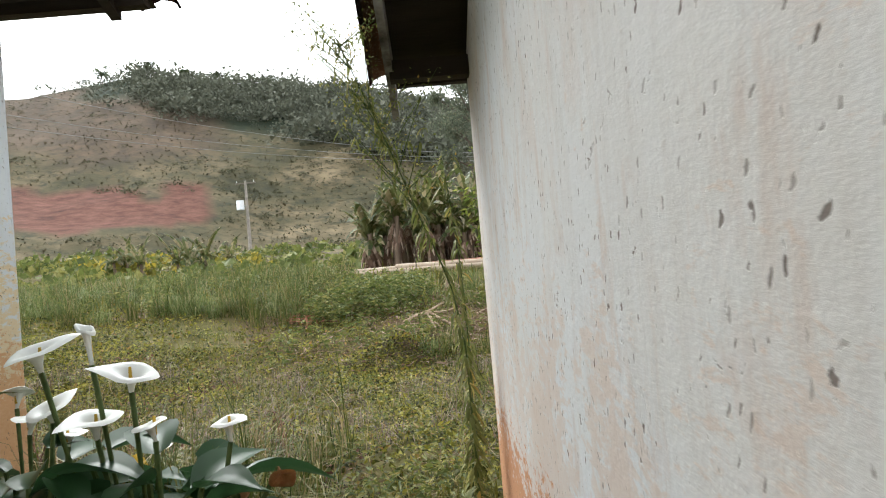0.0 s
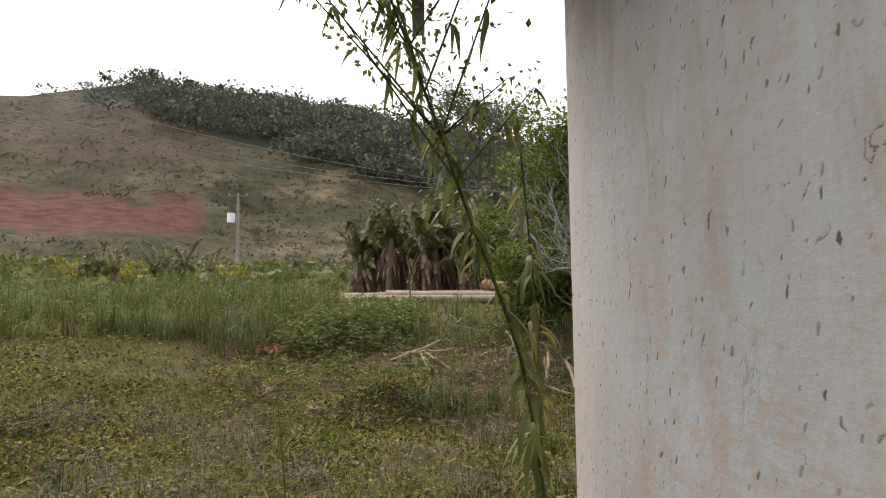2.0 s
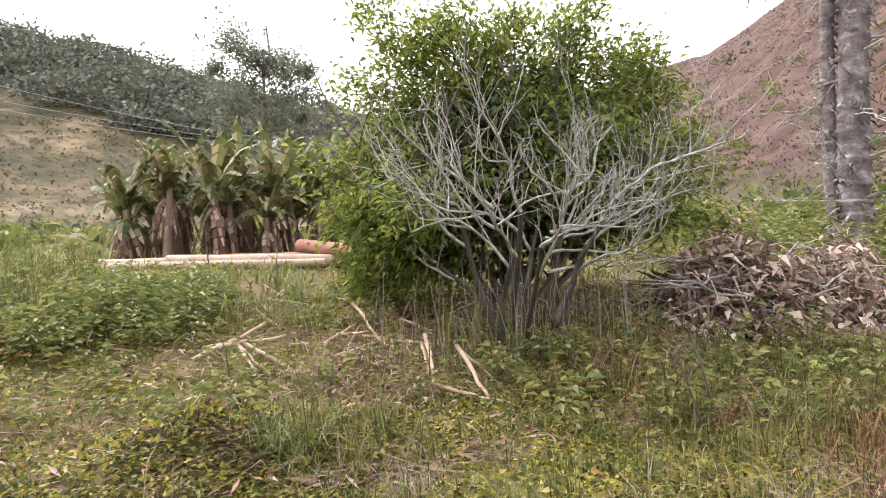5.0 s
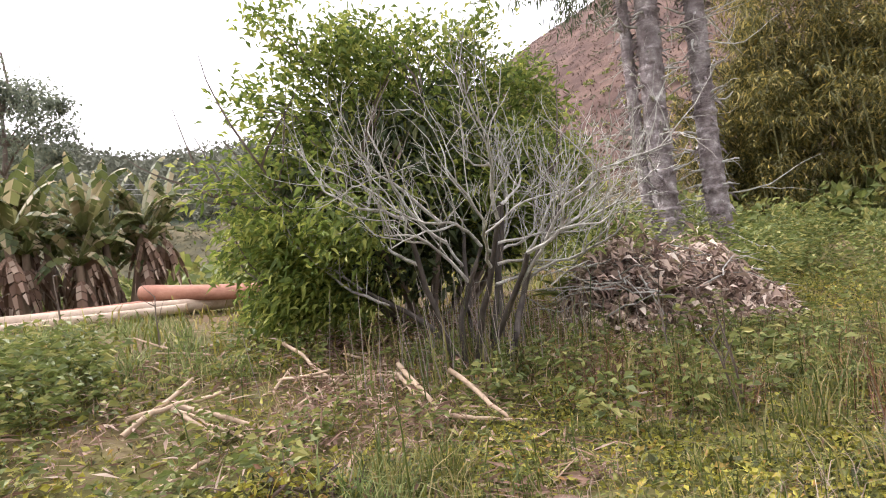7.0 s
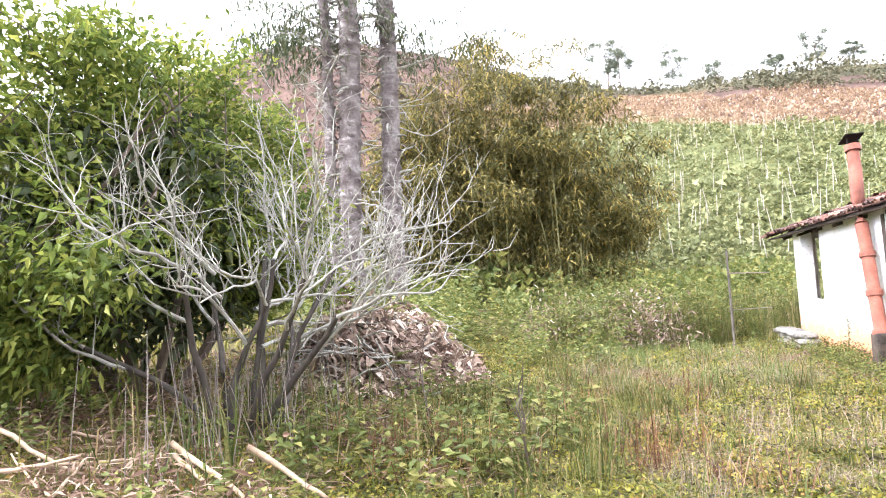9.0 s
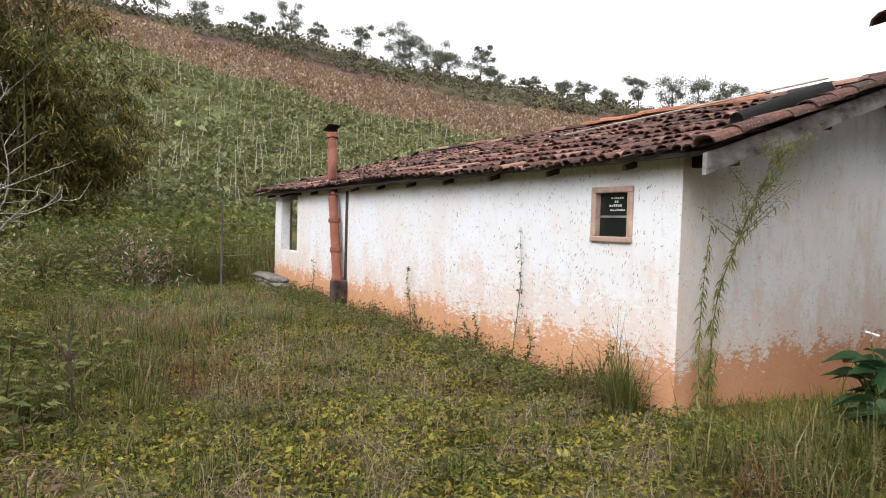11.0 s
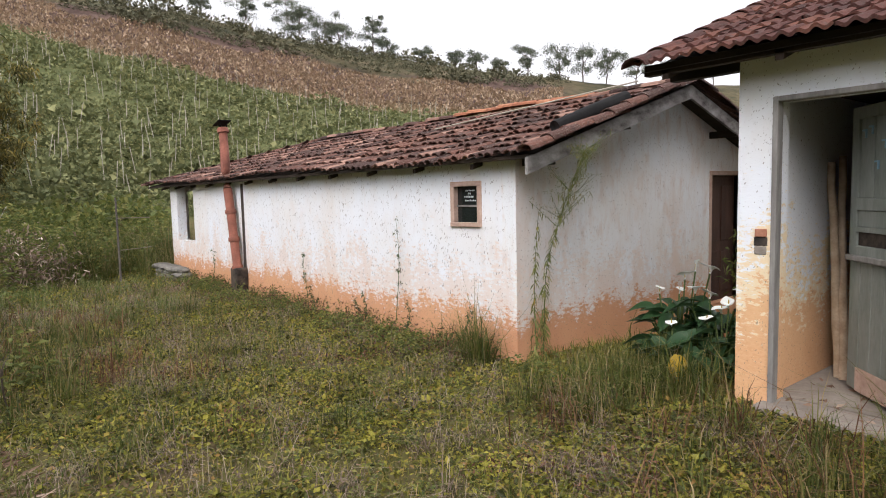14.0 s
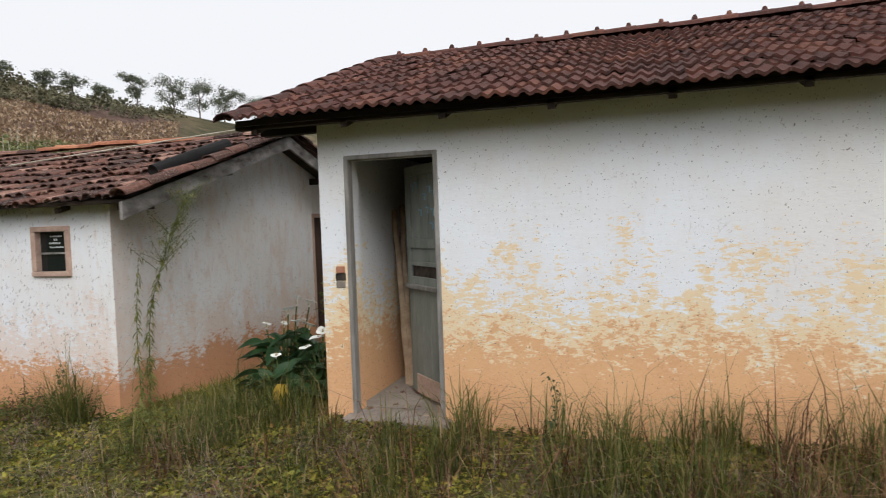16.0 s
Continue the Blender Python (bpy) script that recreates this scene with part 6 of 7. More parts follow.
def sticks():
    g = lambda x, y, d: (x, y, float(ground_z(x, y)) + d)
    stick(g(1.18, 6.41, 0.26), g(0.99, 5.62, 0.03), 0.022)
    stick(g(1.13, 6.36, 0.22), g(1.05, 5.95, 0.02), 0.018)
    stick(g(1.28, 5.88, 0.28), g(1.30, 5.3, 0.02), 0.022, label="pale forked branch propped on the grass")
    stick(g(0.98, 5.65, 0.06), g(1.42, 5.2, 0.03), 0.018)
    stick(g(1.30, 5.9, 0.26), g(1.55, 5.65, 0.02), 0.014)
    stick(g(-0.80, 6.85, 0.05), g(-0.15, 7.35, 0.22), 0.024)
    stick(g(-0.72, 7.05, 0.10), g(0.0, 7.05, 0.16), 0.022)
    stick(g(-0.42, 7.0, 0.12), g(-0.30, 6.4, 0.03), 0.02)
    stick(g(-0.36, 7.05, 0.12), g(-0.02, 6.5, 0.03), 0.024)
    stick(g(-0.9, 5.9, 0.05), g(-0.45, 6.15, 0.06), 0.018)
    stick(g(0.55, 7.3, 0.06), g(0.7, 6.7, 0.25), 0.016)
    stick(g(0.8, 7.6, 0.3), g(0.95, 6.9, 0.04), 0.018)
    stick(g(0.3, 6.6, 0.05), g(1.1, 7.0, 0.12), 0.014)
    for _ in range(26):
        x, y = rng.uniform(-1.5, 3.2), rng.uniform(6.0, 9.5)
        a = rng.uniform(0, math.pi)
        L = rng.uniform(0.3, 0.9)
        stick(g(x, y, 0.05), g(x + L * math.cos(a), y + L * math.sin(a), rng.uniform(0.03, 0.2)), rng.uniform(0.008, 0.016), label="thin dry branch among the cut brush")
    for x, y, h in ((3.3, 5.2, 0.75), (2.3, 4.15, 0.6), (2.5, 4.25, 0.75), (-0.6, 9.6, 0.9), (0.2, 9.2, 0.6)):
        t = thing("reddish_stem", "bare reddish upright weed stem", "plant", (x, y, float(ground_z(x, y))), "bare weed stems")
        w, tips = [], []
        branch((x, y, float(ground_z(x, y)) - 0.02), (rng.normal() * 0.25, rng.normal() * 0.2, 1), h, 0.011, 1, w, tips, (3, 5), 0.45, 0.15, 0.2, 0.4)
        for q in w:
            quads("stem", *q, M_BARK, t)


def mound():
    x, y = scatter(9000, -1.9, 0.4, 3.9, 5.9, lambda x, y: np.exp(-(((x + 0.72) / 0.55) ** 2 + ((y - 4.85) / 0.42) ** 2)))
    c = on_ground(x, y, 0.01)
    out = rng.normal(size=c.shape) * [1, 1, 0.3]
    stuff("mound_litter", [leaves(c, out, rng.uniform(0.04, 0.2, len(c)), rng.uniform(0.006, 0.02, len(c)))], M_BARKLITTER, "dark rotting straw on a low soil mound", "litter")


M_BARKLITTER = foliage("rotting_straw", [(0.0, (0.05, 0.035, 0.03)), (0.7, (0.13, 0.09, 0.07)), (1.0, (0.26, 0.2, 0.15))], 0.1, 0.9)


def banana(x, y, h, n, dry):
    z = float(ground_z(x, y))
    t = thing("banana_plant", "banana plant with torn green leaves and hanging dry ones", "banana plant", (x, y, z), "banana clump")
    lean = rng.normal(size=2) * 0.12
    top = np.array([x + lean[0] * h, y + lean[1] * h, z + h])
    quads("stem", *tube(np.linspace([x, y, z - 0.05], top, 5), np.linspace(0.11, 0.06, 5), 8), M_DRYSTEM, t, shade=True)
    for k in range(n + dry):
        a = rng.uniform(0, 2 * math.pi)
        old = k >= n
        L = rng.uniform(1.1, 1.9) * (0.6 if old else 1)
        W = rng.uniform(0.18, 0.30) if not old else 0.17
        s = np.linspace(0, 1, 8)
        rise = rng.uniform(0.5, 1.6) if not old else rng.uniform(-0.3, 0.1)
        out = rng.uniform(0.3, 0.62) if not old else rng.uniform(0.12, 0.5)
        path = top + np.stack([np.cos(a) * L * s * out, np.sin(a) * L * s * out, L * (rise * s - (0.75 if not old else 0.9) * s ** 2)], 1) - [0, 0, 0.25 if old else 0]
        w = W * np.sin(np.clip(s * 0.93 + 0.05, 0, 1) * math.pi) ** 0.6
        side = np.array([-math.sin(a), math.cos(a), 0])
        vs, fs = [], []
        for i in range(7):
            for sg in (-1, 1):
                b = len(vs)
                sag = np.array([0, 0, -0.10 - 0.12 * rng.random()])
                vs += [path[i], path[i + 1] - (path[i + 1] - path[i]) * 0.12, path[i + 1] - (path[i + 1] - path[i]) * 0.15 + sg * side * w[i + 1] / 2 + sag * w[i + 1] * 2, path[i] + sg * side * w[i] / 2 + sag * w[i] * 2]
                fs.append([b, b + 1, b + 2, b + 3])
        quads("dry_leaf" if old else "leaf", np.array(vs), np.array(fs), M_DRYLEAF if old else M_BANANA, t)


M_DRYSTEM = speckled("banana_stem", [(0.3, (0.09, 0.058, 0.042)), (0.7, (0.22, 0.16, 0.11))], 5, stretch=(1, 1, 0.2))


def bananas():
    for _ in range(27):
        banana(rng.uniform(-2.1, 2.5), rng.uniform(14.6, 17.0), rng.uniform(0.8, 1.75), 15, 11)
    for k in range(14):
        a = radians(rng.uniform(-38, -17))
        r = rng.uniform(24, 30)
        banana(r * math.sin(a), 3 + r * math.cos(a), rng.uniform(0.5, 1.1), 11, 1)


def tree(name, x, y, height, crown_r, label, mat=None, leaf=0.25, n=1500, trunk_r=0.12, clear=0.45, squash=0.7, group="hill trees", sway=0.10, fluff=0.10):
    z = float(ground_z(x, y))
    t = thing(name, label, "tree", (x, y, z), group)
    s = np.linspace(0, 1, 9)
    lean = rng.normal() * sway * height
    p = np.stack([x + lean * s ** 1.5, y + 0 * s, z - 0.1 + height * 0.86 * s], 1)
    p[1:-1] += rng.normal(size=(7, 3)) * 0.015 * height * [1, 1, 0]
    quads("trunk", *tube(p, np.linspace(trunk_r, trunk_r * 0.25, 9), 7, False), M_BARK, t, shade=True)
    heads, n_heads = [], 10 + int(height * 0.7)
    for k in range(n_heads):
        a = k * 2.4 + rng.uniform(0, 0.9)
        u = clear + (1 - clear) * (k + rng.random()) / n_heads
        reach = crown_r * (0.15 + 0.55 * math.sin(math.pi * (0.15 + 0.75 * (u - clear) / (1 - clear)))) * rng.uniform(0.3, 1.25)
        root = p[min(8, int(u * 7))]
        head = root + [reach * math.cos(a), reach * math.sin(a), reach * rng.uniform(0.1, 0.8) * squash + 0.05 * height]
        mid = (root + head) / 2 + rng.normal(size=3) * 0.06 * reach
        quads("limb", *tube([root, mid, head], [trunk_r * 0.35, trunk_r * 0.25, trunk_r * 0.1], 4, False), M_BARK, t)
        heads.append((head, rng.uniform(0.5, 1.2)))
    k = rng.integers(0, len(heads), n)
    wide = np.array([h[1] for h in heads])[k, None]
    c = np.array([h[0] for h in heads])[k] + rng.normal(size=(n, 3)) * wide * crown_r * fluff * np.array([1.5, 1.5, 1.0])
    c[:, 2] = np.maximum(c[:, 2], z + 0.1)
    quads("crown", *leaves(c, rng.normal(size=c.shape), leaf * rng.uniform(0.4, 1.0, n), leaf * 0.4 * rng.uniform(0.6, 1.3, n), 0.2), mat or M_DARKLEAF, t)
    return t


def bare_trunks():
    for x, y, r, lean, label in ((10.76, 9.12, 0.27, -0.015, "tall pale grey trunk with ragged ringed bark"), (11.43, 8.28, 0.23, 0.008, "tall slim grey trunk standing beside another"), (10.55, 9.35, 0.13, 0.03, "leaning slim dead grey trunk")):
        z = float(ground_z(x, y))
        t = thing("bare_trunk", label, "tree", (x, y, z), "tall grey trunks")
        s = np.linspace(0, 1, 40)
        pts = np.stack([x + lean * 13 * s * 0.3, y + lean * 13 * s + 0.06 * np.sin(s * 9), z - 0.1 + 13 * s], 1)
        rad = r * (1 - 0.35 * s) * (1 + 0.12 * rng.random(40))
        quads("trunk", *tube(pts, rad, 12, False), M_TRUNK, t, shade=True)
        for q in range(2, 30, 1):
            at, rr = pts[q] + [0, 0, rng.uniform(-0.1, 0.1)], rad[q]
            if rng.random() < 0.75:
                quads("bark_ring", *tube([at, at + [0, 0, 0.05], at + [0, 0, rng.uniform(0.10, 0.16)]], [rr * 1.02, rr * rng.uniform(1.10, 1.22), rr * 1.0], 11), M_TRUNK, t, shade=True)
            for _ in range(2):
                a = rng.uniform(0, 2 * math.pi)
                d = np.array([math.cos(a), math.sin(a), rng.uniform(-0.3, 0.5)])
                quads("stub", *tube(gnarl(at + d * rr * 0.8, d, rng.uniform(0.15, 0.6), 4, 0.2, -0.05), [0.035, 0.03, 0.024, 0.018, 0.01], 5, False), M_DEADBARK, t)
        k = rng.integers(0, 26, 260)
        a = rng.uniform(0, 2 * math.pi, 260)
        o = np.stack([np.cos(a), np.sin(a), rng.uniform(-0.9, 0.1, 260)], 1)
        c = pts[k] + np.stack([np.cos(a), np.sin(a), 0 * a], 1) * rad[k][:, None] * 0.95 + [0, 0, 1] * rng.uniform(0, 0.3, (260, 1))
        bark = quads("loose_bark", *leaves(c, o, rng.uniform(0.1, 0.34, 260), rng.uniform(0.03, 0.08, 260), 0.3), M_TRUNK, t, "peeling bark strips")
        bark["kind"] = "stuff"
        w, tips = [], []
        for j in range(26):
            q = rng.integers(4, 38)
            a = rng.uniform(0, 2 * math.pi)
            branch(pts[q], (math.cos(a), math.sin(a), rng.uniform(-0.2, 0.6)), rng.uniform(0.6, 1.5), 0.022, 1, w, tips, (2, 4), 0.6, 0.35, 0)
        [quads("twig", *q, M_DEADBARK, t) for q in w]
        hung = []
        for j in range(6):
            a = rng.uniform(0, 2 * math.pi)
            bough = gnarl(pts[rng.integers(19, 26)], (math.cos(a), math.sin(a), 0.25), rng.uniform(1.8, 3.6), 12, 0.13, -0.05)
            quads("bough", *tube(bough, np.linspace(0.035, 0.007, 13), 5, False), M_DEADBARK, t)
            hung += [q + rng.normal(size=3) * [0.18, 0.18, 0.14] for q in bough[4:] for _ in range(16)]
        hung = np.array(hung)
        n = len(hung)
        quads("hanging_foliage", *leaves(hung, rng.normal(size=hung.shape) * 0.5 + [0, 0, -0.9], rng.uniform(0.10, 0.22, n), rng.uniform(0.025, 0.05, n), 0.4), M_DARKLEAF, t)
        tips = np.array([q for q in tips if q[2] > z + 6.5])
        if len(tips):
            n = 1600
            c = tips[rng.integers(0, len(tips), n)] + rng.normal(size=(n, 3)) * 0.4
            quads("crown", *leaves(c, rng.normal(size=c.shape) + [0, 0, -0.8], rng.uniform(0.1, 0.25, n), rng.uniform(0.02, 0.05, n), 0.4), M_DARKLEAF, t)


def bamboo():
    cx, cy = 21.8, 8.0
    z = float(ground_z(cx, cy))
    t = thing("bamboo_clump", "dense drooping olive-green bamboo clump", "bamboo", (cx, cy, z))
    plumes = []
    for dx, dy, tall, wide in ((0.4, -4.2, 5.2, 1.6), (-0.6, -3.0, 7.2, 2.2), (0.8, -1.6, 8.4, 2.4), (-0.8, -0.4, 7.6, 2.2), (0.3, 1.0, 9.2, 2.6), (-0.5, 2.3, 8.2, 2.4), (0.5, 3.5, 6.8, 2.0), (-0.2, 4.6, 5.0, 1.5)):
        for k in range(26):
            a, r = rng.uniform(0, 2 * math.pi), rng.uniform(0, 0.9)
            b = np.array([cx + dx + r * math.cos(a), cy + dy * 1.0 + r * math.sin(a), z - 0.3])
            far, h = wide * rng.uniform(0.15, 1.1), 1.5 * tall * rng.uniform(0.5, 1.14)
            s = np.linspace(0, 1, 12)
            pts = b + np.stack([np.cos(a) * far * s ** 2.2, np.sin(a) * far * s ** 2.2, h * (s - 0.30 * s ** 4)], 1)
            quads("cane", *tube(pts, np.linspace(0.04, 0.008, 12), 5, False), M_BAMBOOCANE, t)
            for i in range(1, 12):
                if rng.random() < 0.2 + 0.05 * i:
                    plumes += [pts[i] + rng.normal(size=3) * [0.35, 0.35, 0.25] for _ in range(2)]
    plumes = np.array(plumes)
    k = rng.integers(0, len(plumes), 115000)
    drop = rng.gamma(2, 0.09, len(k))
    c = plumes[k] + rng.normal(size=(len(k), 3)) * [0.22, 0.22, 0.10] - np.stack([0 * drop, 0 * drop, drop], 1)
    c = c[c[:, 2] > z + 0.1]
    quads("foliage", *leaves(c, rng.normal(size=c.shape) * [1, 1, 0.6] + [0, 0, -0.45], rng.uniform(0.16, 0.36, len(c)), rng.uniform(0.035, 0.07, len(c)), 0.3), M_BAMBOO, t)


M_BAMBOOCANE = speckled("bamboo_cane", [(0.3, (0.14, 0.14, 0.06)), (0.7, (0.26, 0.24, 0.11))], 3)


# ---- hillsides ----
def polar(az, r):
    a = np.radians(az)
    return r * np.sin(a), 3 + r * np.cos(a)


def crowns(az, r, size, quads_each, leaf, dome=0.6):
    """Leafy round heads of far trees and shrubs."""
    x, y = polar(az, r)
    n = len(x)
    d = unit(rng.normal(size=(n, quads_each, 3)))
    d[:, :, 2] = np.abs(d[:, :, 2])
    c = on_ground(x, y)[:, None] + d * size[:, None, None] * [1, 1, dome * 1.8] * rng.uniform(0.5, 1.0, (n, quads_each, 1))
    c = c.reshape(-1, 3)
    out = d.reshape(-1, 3) + rng.normal(size=c.shape) * 0.7
    L = np.repeat(size * leaf, quads_each) * rng.uniform(0.6, 1.3, len(c))
    return leaves(c - unit(out) * L[:, None] * 0.5, out, L, L * 0.8)


def spread(n, a0, a1, u0, u1):
    """Random places on the slopes: bearing, distance and the height angle at which they stand."""
    az = rng.uniform(a0, a1, n)
    r0, r1 = np.interp(az, AZ_KEYS, FOOT_R), np.interp(az, AZ_KEYS, CREST_R)
    r = r0 + (r1 - r0) * rng.uniform(u0, u1, n)
    x, y = polar(az, r)
    return az, r, np.degrees(np.arctan2(ground_z(x, y) - 1.2, r)), x, y


def far_woods():
    az, r, el, x, y = spread(3600, -32, 26, 0.3, 1.02)
    low = np.interp(az, [-34, -24, -14, -4, 4, 12, 24], [16.6, 15.0, 12.9, 10.3, 9.2, 7.2, 6.2]) + 1.1 * wob(x, y, 0.10) + 0.7 * wob(x, y, 0.3, 1)
    k = rng.random(len(az)) < smooth((el - low + 0.6) / 1.4) * np.where(az < -25, 0.25, 0.9)
    stuff("far_woods", [crowns(az[k], r[k], rng.gamma(5, 0.45, k.sum()) + 0.6, 72, 0.19)], M_FOREST, "dense woods over the far ridge, haze mixed into the green", "woods")
    az, r, el, x, y = spread(14000, -60, 78, 0.0, 0.99)
    k = (wob(x, y, 0.07, 3) + 0.8 * wob(x, y, 0.23, 5) + 0.5 * rng.normal(size=len(x)) > 0.25) & ~((az < -20) & (el > 5.2) & (el < 7.9)) & (rng.random(len(x)) < np.where(az > 30, 0.25, np.where(el > 11, 0.35, 1)))
    stuff("hill_scrub", [crowns(az[k], r[k], rng.gamma(3, 0.2, k.sum()) + 0.15, 34, 0.24, 0.4)], M_SCRUB, "scattered dark scrub on the dry slopes", "scrub")
    az, r, el, x, y = spread(20000, -60, 36, 0.0, 1.0)
    k = ~((az < -19.5) & (el > 5.0) & (el < 8.8))
    x, y = x[k], y[k]
    n = len(x)
    stuff("hill_grass", [blades(on_ground(x, y, -0.1), rng.uniform(0.2, 0.5, n), rng.uniform(0.12, 0.3, n), rng.uniform(0.6, 1.5, n))], M_HILLGRASS, "rough olive and straw grass over the far slopes", "grass")
    az, r, el, x, y = spread(22000, 34, 78, 0.0, 1.0)
    n = len(x)
    stuff("dry_hill_grass", [blades(on_ground(x, y, -0.1), rng.uniform(0.2, 0.4, n), rng.uniform(0.06, 0.16, n), rng.uniform(0.6, 1.5, n))], M_HILLDRY, "dry mauve-brown grass over the bare hill", "grass")
    # green growth on the valley floor
    n = 1100
    az, r = rng.uniform(-42, 70, n), 16 + 56 * rng.random(n) ** 1.3
    stuff("valley_shrubs", [crowns(az, r, rng.gamma(3, 0.16, n) + 0.15, 34, 0.4, 0.5)], M_WEED, "green shrubs and weeds in the valley", "shrubs")
    n = 60
    az, r = rng.uniform(-35, -18, n), rng.uniform(28, 42, n)
    stuff("yellow_shrubs", [crowns(az, r, rng.uniform(0.4, 1.0, n), 40, 0.45, 0.5)], M_YSHRUB, "yellowish-green flowering shrubs along the valley", "shrubs")
    n = 150
    stuff("foot_thicket", [crowns(rng.uniform(20, 78, n), rng.uniform(17, 30, n), rng.uniform(0.6, 1.9, n), 110, 0.2, 0.6)], M_WEED, "green thicket at the foot of the hill", "thicket")
    x, y = rng.uniform(11.6, 15.0, 46), rng.uniform(2.4, 5.4, 46)
    d = unit(rng.normal(size=(46, 150, 3)))
    d[:, :, 2] = np.abs(d[:, :, 2])
    c = (on_ground(x, y)[:, None] + d * rng.uniform(0.4, 1.0, (46, 1, 1)) * [1, 1, 1.5] * rng.uniform(0.4, 1, (46, 150, 1))).reshape(-1, 3)
    stuff("dry_brush", [leaves(c, rng.normal(size=c.shape) + [0, 0, 0.6], rng.uniform(0.06, 0.2, len(c)), rng.uniform(0.02, 0.05, len(c)))], M_HEAP, "pinkish dry brush at the foot of the field", "brush")
    n = 110
    stuff("field_edge_thicket", [crowns(rng.uniform(76, 104, n), rng.uniform(16, 25, n), rng.uniform(0.5, 1.2, n), 110, 0.2, 0.6)], M_WEED, "green thicket below the field", "thicket")


M_SCRUB = foliage("scrub_leaves", [(0.0, (0.075, 0.08, 0.048)), (0.6, (0.12, 0.117, 0.07)), (1.0, (0.18, 0.165, 0.10))], 0.1, 0.8)
M_YSHRUB = foliage("yellow_shrub_leaves", [(0.0, (0.14, 0.15, 0.03)), (0.6, (0.30, 0.26, 0.04)), (1.0, (0.48, 0.36, 0.05))], 0.3)


BAND_AZ, BAND_LOW, BAND_TOP = [76, 93, 108, 124, 140], [14.7, 14.2, 11.8, 8.9, 7.0], [17.2, 16.5, 14.6, 11.9, 9.8]


def field():
    """The staked crop on the slope behind the small house."""
    rows = []
    for az in np.arange(78, 140, 0.85):
        r0, r1 = np.interp(az, AZ_KEYS, FOOT_R), np.interp(az, AZ_KEYS, CREST_R)
        for u in np.arange(0.05, 0.9, 0.034):
            rows.append((az + rng.normal() * 0.16 + (u * 37 % 1) * 0.5, r0 + (r1 - r0) * (u + rng.normal() * 0.008)))
    rows = np.array(rows)
    x, y = polar(rows[:, 0], rows[:, 1])
    el = np.degrees(np.arctan2(ground_z(x, y) - 1.2, rows[:, 1]))
    keep = (el < np.interp(rows[:, 0], BAND_AZ, BAND_LOW)) & (rng.random(len(rows)) < 0.5)
    rows, x, y = rows[keep], x[keep], y[keep]
    first = set(np.argsort(rows[:, 1])[:300].tolist())
    me, rest = None, []
    v, f = tube([(0, 0, -0.1), (0.01, 0, 0.7), (0.0, 0.01, 1.6)], [0.024, 0.021, 0.018], 5)
    for i, (px, py) in enumerate(zip(x, y)):
        m = pose(px, py, float(ground_z(px, py)), rng.normal() * 5, rng.normal() * 5, rng.uniform(0, 360)) @ Matrix.Diagonal((1, 1, rng.uniform(0.6, 1.15), 1))
        if i in first:
            if me is None:
                ob = quads("stake", v, f, M_STAKE)
                me = ob.data
            else:
                ob = new("stake", me)
            ob.matrix_world = m
            tagged(ob, "thin bleached wooden stake in the crop field", "stake", "field stakes")
        else:
            rest.append(put((v, f), m))
    stuff("far_stakes", rest, M_STAKE, "rows of thin bleached stakes far up the field", "stakes")
    az, r, el, x, y = spread(15000, 77, 140, 0.0, 0.92)
    k = el < np.interp(az, BAND_AZ, BAND_LOW) + 0.2 * wob(x, y, 0.4)
    stuff("field_crop", [crowns(az[k], r[k], rng.gamma(4, 0.11, k.sum()) + 0.1, 17, 0.34, 0.35)], M_CROP, "low green crop plants over the slope", "crop")
    az, r, el, x, y = spread(70000, 77, 142, 0.3, 1.0)
    lo, hi = np.interp(az, BAND_AZ, BAND_LOW), np.interp(az, BAND_AZ, BAND_TOP)
    k = (el > lo) & (el < hi + 0.4 * wob(x, y, 0.3))
    k &= rng.random(len(k)) < 0.8
    n = k.sum()
    stuff("dry_grass_band", [blades(on_ground(x[k], y[k], -0.05), rng.uniform(0.22, 0.55, n), rng.uniform(0.10, 0.22, n), rng.uniform(0.5, 1.5, n))], M_DRYGRASS, "band of tall dry pinkish-brown grass", "dry grass")
    k = (el > hi) & (rng.random(len(el)) < 0.035)
    stuff("ridge_scrub", [crowns(az[k], r[k], rng.gamma(3, 0.22, k.sum()) + 0.2, 40, 0.28, 0.5)], M_SCRUB, "dark scrub along the hilltop", "scrub")
    for a in np.arange(101, 117, 0.32):
        r1 = np.interp(a, AZ_KEYS, CREST_R) - 2
        px, py = polar(a, r1)
        ob = part("fence_post", boxed((px - 0.06, py - 0.06, float(ground_z(px, py)) - 0.1), (px + 0.06, py + 0.06, float(ground_z(px, py)) + 1.2)), M_WHITE)
        tagged(ob, "white fence post along the hilltop", "fence post", "hilltop fence")


# distance haze is put into these greens, paler and greyer than near leaves
M_RIDGE = foliage("haze_paled_tree_leaves", [(0.0, (0.10, 0.12, 0.085)), (0.7, (0.16, 0.18, 0.125)), (1.0, (0.24, 0.25, 0.17))], 0.45)


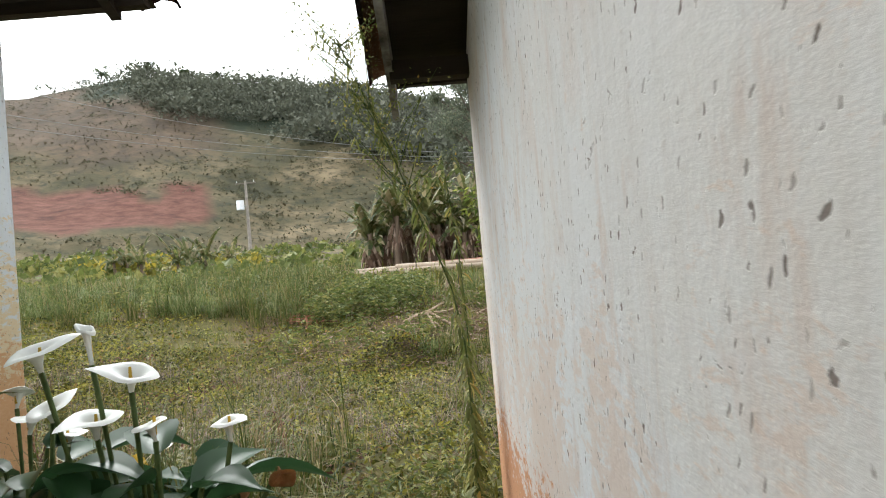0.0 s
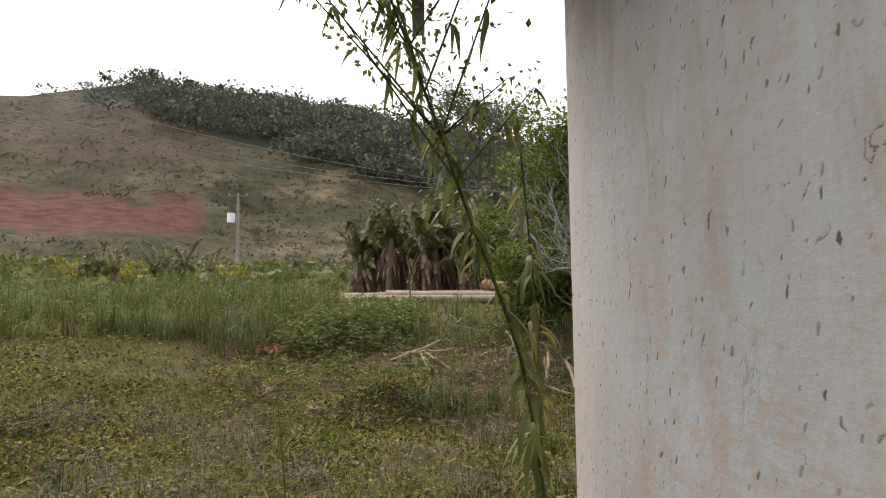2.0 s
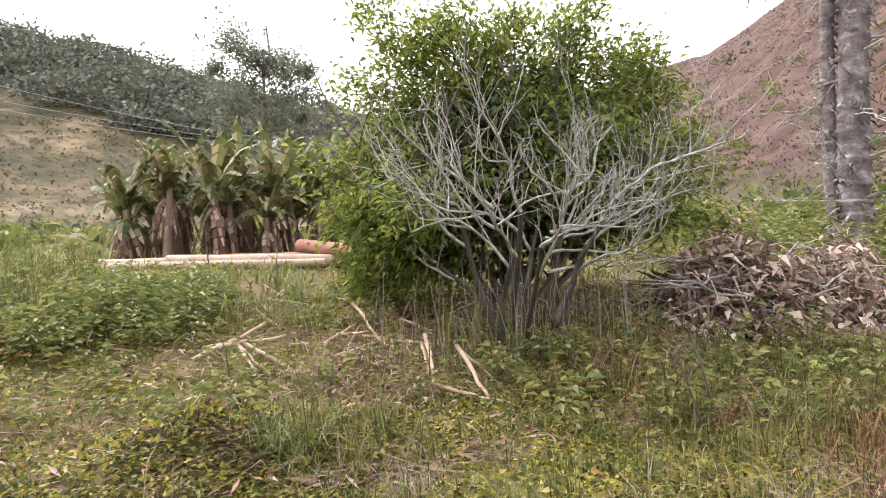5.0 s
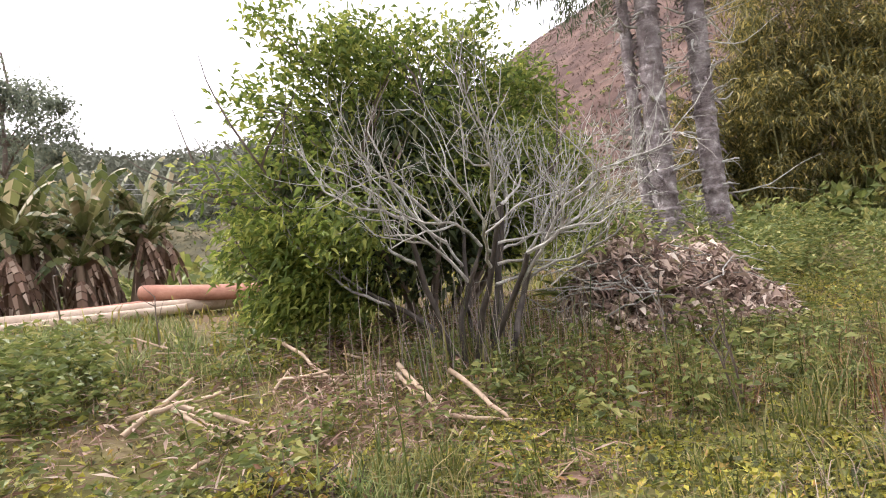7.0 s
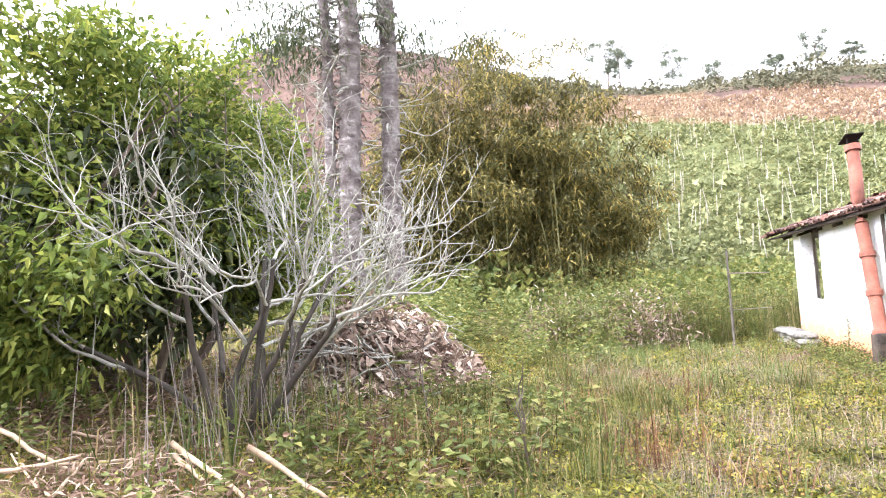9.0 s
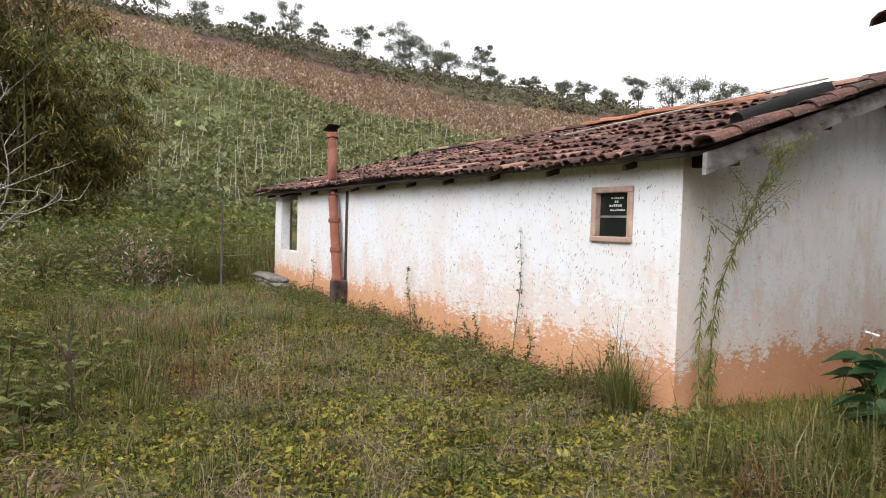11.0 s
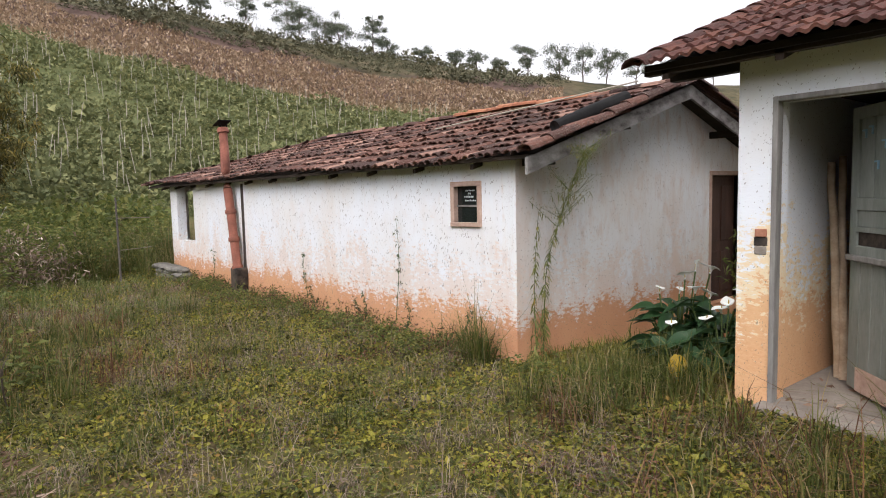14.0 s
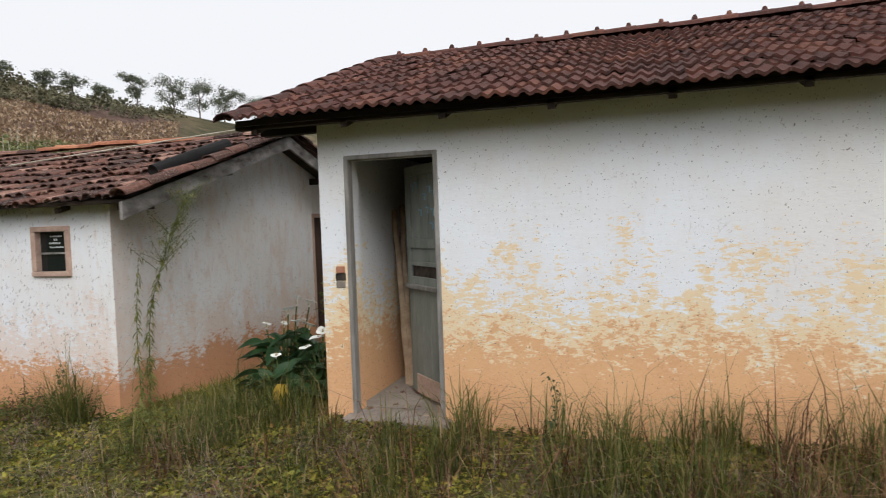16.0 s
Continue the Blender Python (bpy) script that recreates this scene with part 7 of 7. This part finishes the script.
def ridge_trees():
    spec = [(90.5, 1.0, 7.5, 3.2), (91.5, 0.98, 6.0, 2.5), (96, 1.02, 6.5, 2.6), (99.5, 1.02, 4.5, 2.4), (104, 1.0, 3.2, 1.6), (107, 1.0, 4.5, 2.2), (109.5, 1.0, 2.6, 1.4), (113.2, 1.0, 4.6, 2.2), (117, 0.99, 6.6, 3.0), (117.8, 0.98, 5.0, 2.6),
            (120, 0.98, 3.6, 2.4), (121.3, 0.98, 3.8, 2.4), (124.5, 0.98, 5.6, 1.9), (125.8, 0.97, 2.8, 1.7), (129, 1.0, 2.0, 1.4), (132, 1.0, 2.2, 1.5), (134, 1.0, 2.4, 1.6), (136, 1.0, 2.0, 1.4),
            (138.6, 0.98, 4.6, 1.8), (141.5, 1.0, 5.2, 2.6), (143.5, 1.0, 5.6, 3.0), (145.5, 1.0, 5.0, 2.6), (148, 1.0, 4.4, 2.4), (151, 1.0, 4.0, 2.4), (154, 1.0, 4.4, 2.6), (158, 1.0, 4.6, 2.6), (163, 1.0, 5, 3), (168, 1.0, 5, 3)]
    for az, u, h, w in spec:
        r0, r1 = np.interp(az, AZ_KEYS, FOOT_R), np.interp(az, AZ_KEYS, CREST_R)
        x, y = polar(az, r0 + (r1 - r0) * u)
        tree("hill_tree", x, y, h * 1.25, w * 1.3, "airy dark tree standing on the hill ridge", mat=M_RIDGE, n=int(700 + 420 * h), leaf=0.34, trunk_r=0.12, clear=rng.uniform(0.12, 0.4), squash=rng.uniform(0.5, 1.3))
    x, y = polar(5.6, 46)
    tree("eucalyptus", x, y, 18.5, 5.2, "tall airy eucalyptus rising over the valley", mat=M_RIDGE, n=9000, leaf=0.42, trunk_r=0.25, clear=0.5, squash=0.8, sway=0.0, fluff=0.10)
    for az, h in ((-27.5, 5), (-24, 6), (-21, 5), (-18, 5), (-14, 4), (8, 5), (11, 6)):
        x, y = polar(az, np.interp(az, AZ_KEYS, CREST_R) * 0.98)
        tree("ridge_tree", x, y, h, 3, "dark flat-topped tree on the far ridge", n=400, leaf=0.8, trunk_r=0.14, clear=0.5, squash=0.5)


def power_line():
    x, y = polar(-17.6, 72)
    z = float(ground_z(x, y))
    t = thing("utility_pole", "grey concrete utility pole with a white transformer", "utility pole", (x, y, z))
    H = 8.8
    quads("pole", *tube([(x, y, z - 0.2), (x, y, z + H)], [0.22, 0.14], 10), M_CONCRETE, t, shade=True)
    part("crossarm", boxed((x - 1.2, y - 0.08, z + H - 0.35), (x + 1.2, y + 0.08, z + H - 0.2)), M_WOOD, t)
    for k in (-1.0, 0.0, 1.0):
        quads("insulator", *tube([(x + k, y, z + H - 0.2), (x + k, y, z + H + 0.05)], [0.06, 0.03], 7), M_WHITE, t)
    quads("transformer", *tube([(x - 0.75, y - 0.1, z + 5.4), (x - 0.75, y - 0.1, z + 6.5)], 0.45, 14), M_WHITE, t, "white transformer drum", shade=True)
    part("bracket", boxed((x - 0.5, y - 0.1, z + 5.7), (x, y + 0.1, z + 5.85)), M_METAL, t)
    for k, (e0, e1) in enumerate(((15.2, 10.8), (13.6, 10.4), (12.8, 10.0))):
        p = []
        for s in np.linspace(0, 1, 24):
            az = -62 + s * 100
            r = 58
            e = e0 + (e1 - e0) * (s - 0.36) / 0.28 if s < 0.64 else e1 - (s - 0.64) * 5
            px, py = polar(az, r)
            p.append((px, py, 1.2 + r * math.tan(radians(min(e, 17)))))
        ob = quads("power_cable", *tube(p, 0.022, 4, False), M_WIRE)
        tagged(ob, "thin power cable strung across the valley", "cable", "power cables")


def fence_post_yard():
    x, y = 10.6, 1.35
    z = float(ground_z(x, y))
    t = thing("gate_post", "weathered wooden post with a thin rail by the porch", "fence post", (x, y, z))
    quads("post", *tube([(x, y, z - 0.1), (x + 0.02, y, z + 1.9)], [0.024, 0.02], 8), M_DARKBARK, t, shade=True)
    quads("rail", *tube([(x, y, z + 1.45), (x + 0.9, y - 0.9, z + 1.43)], 0.012, 6), M_WOOD, t)
    quads("rail", *tube([(x, y, z + 0.75), (x + 0.9, y - 0.9, z + 0.73)], 0.01, 6), M_WOOD, t)


def red_earth_spot():
    x, y = scatter(700, -3.2, -1.9, 6.9, 8.1, lambda x, y: np.exp(-(((x + 2.52) / 0.28) ** 2 + ((y - 7.46) / 0.22) ** 2)))
    c = on_ground(x, y, 0.06)
    stuff("red_earth_clods", [leaves(c, rng.normal(size=c.shape) * [1, 1, 0.4], rng.uniform(0.06, 0.12, len(c)), rng.uniform(0.05, 0.1, len(c)))], M_BRICK, "patch of bare red earth in the grass", "earth")


reseed(3)
corner_weed()
reseed(8)
callas()
wall_weeds()
reseed(11)
green_bush()
reseed(5)
dead_shrub()
debris_heap()
logs()
sticks()
mound()
red_earth_spot()
reseed(4)
bananas()
bare_trunks()
bamboo()
far_woods()
field()
reseed(21)
ridge_trees()
power_line()
fence_post_yard()
weeds()
dry_litter()
tall_grass()
grass()
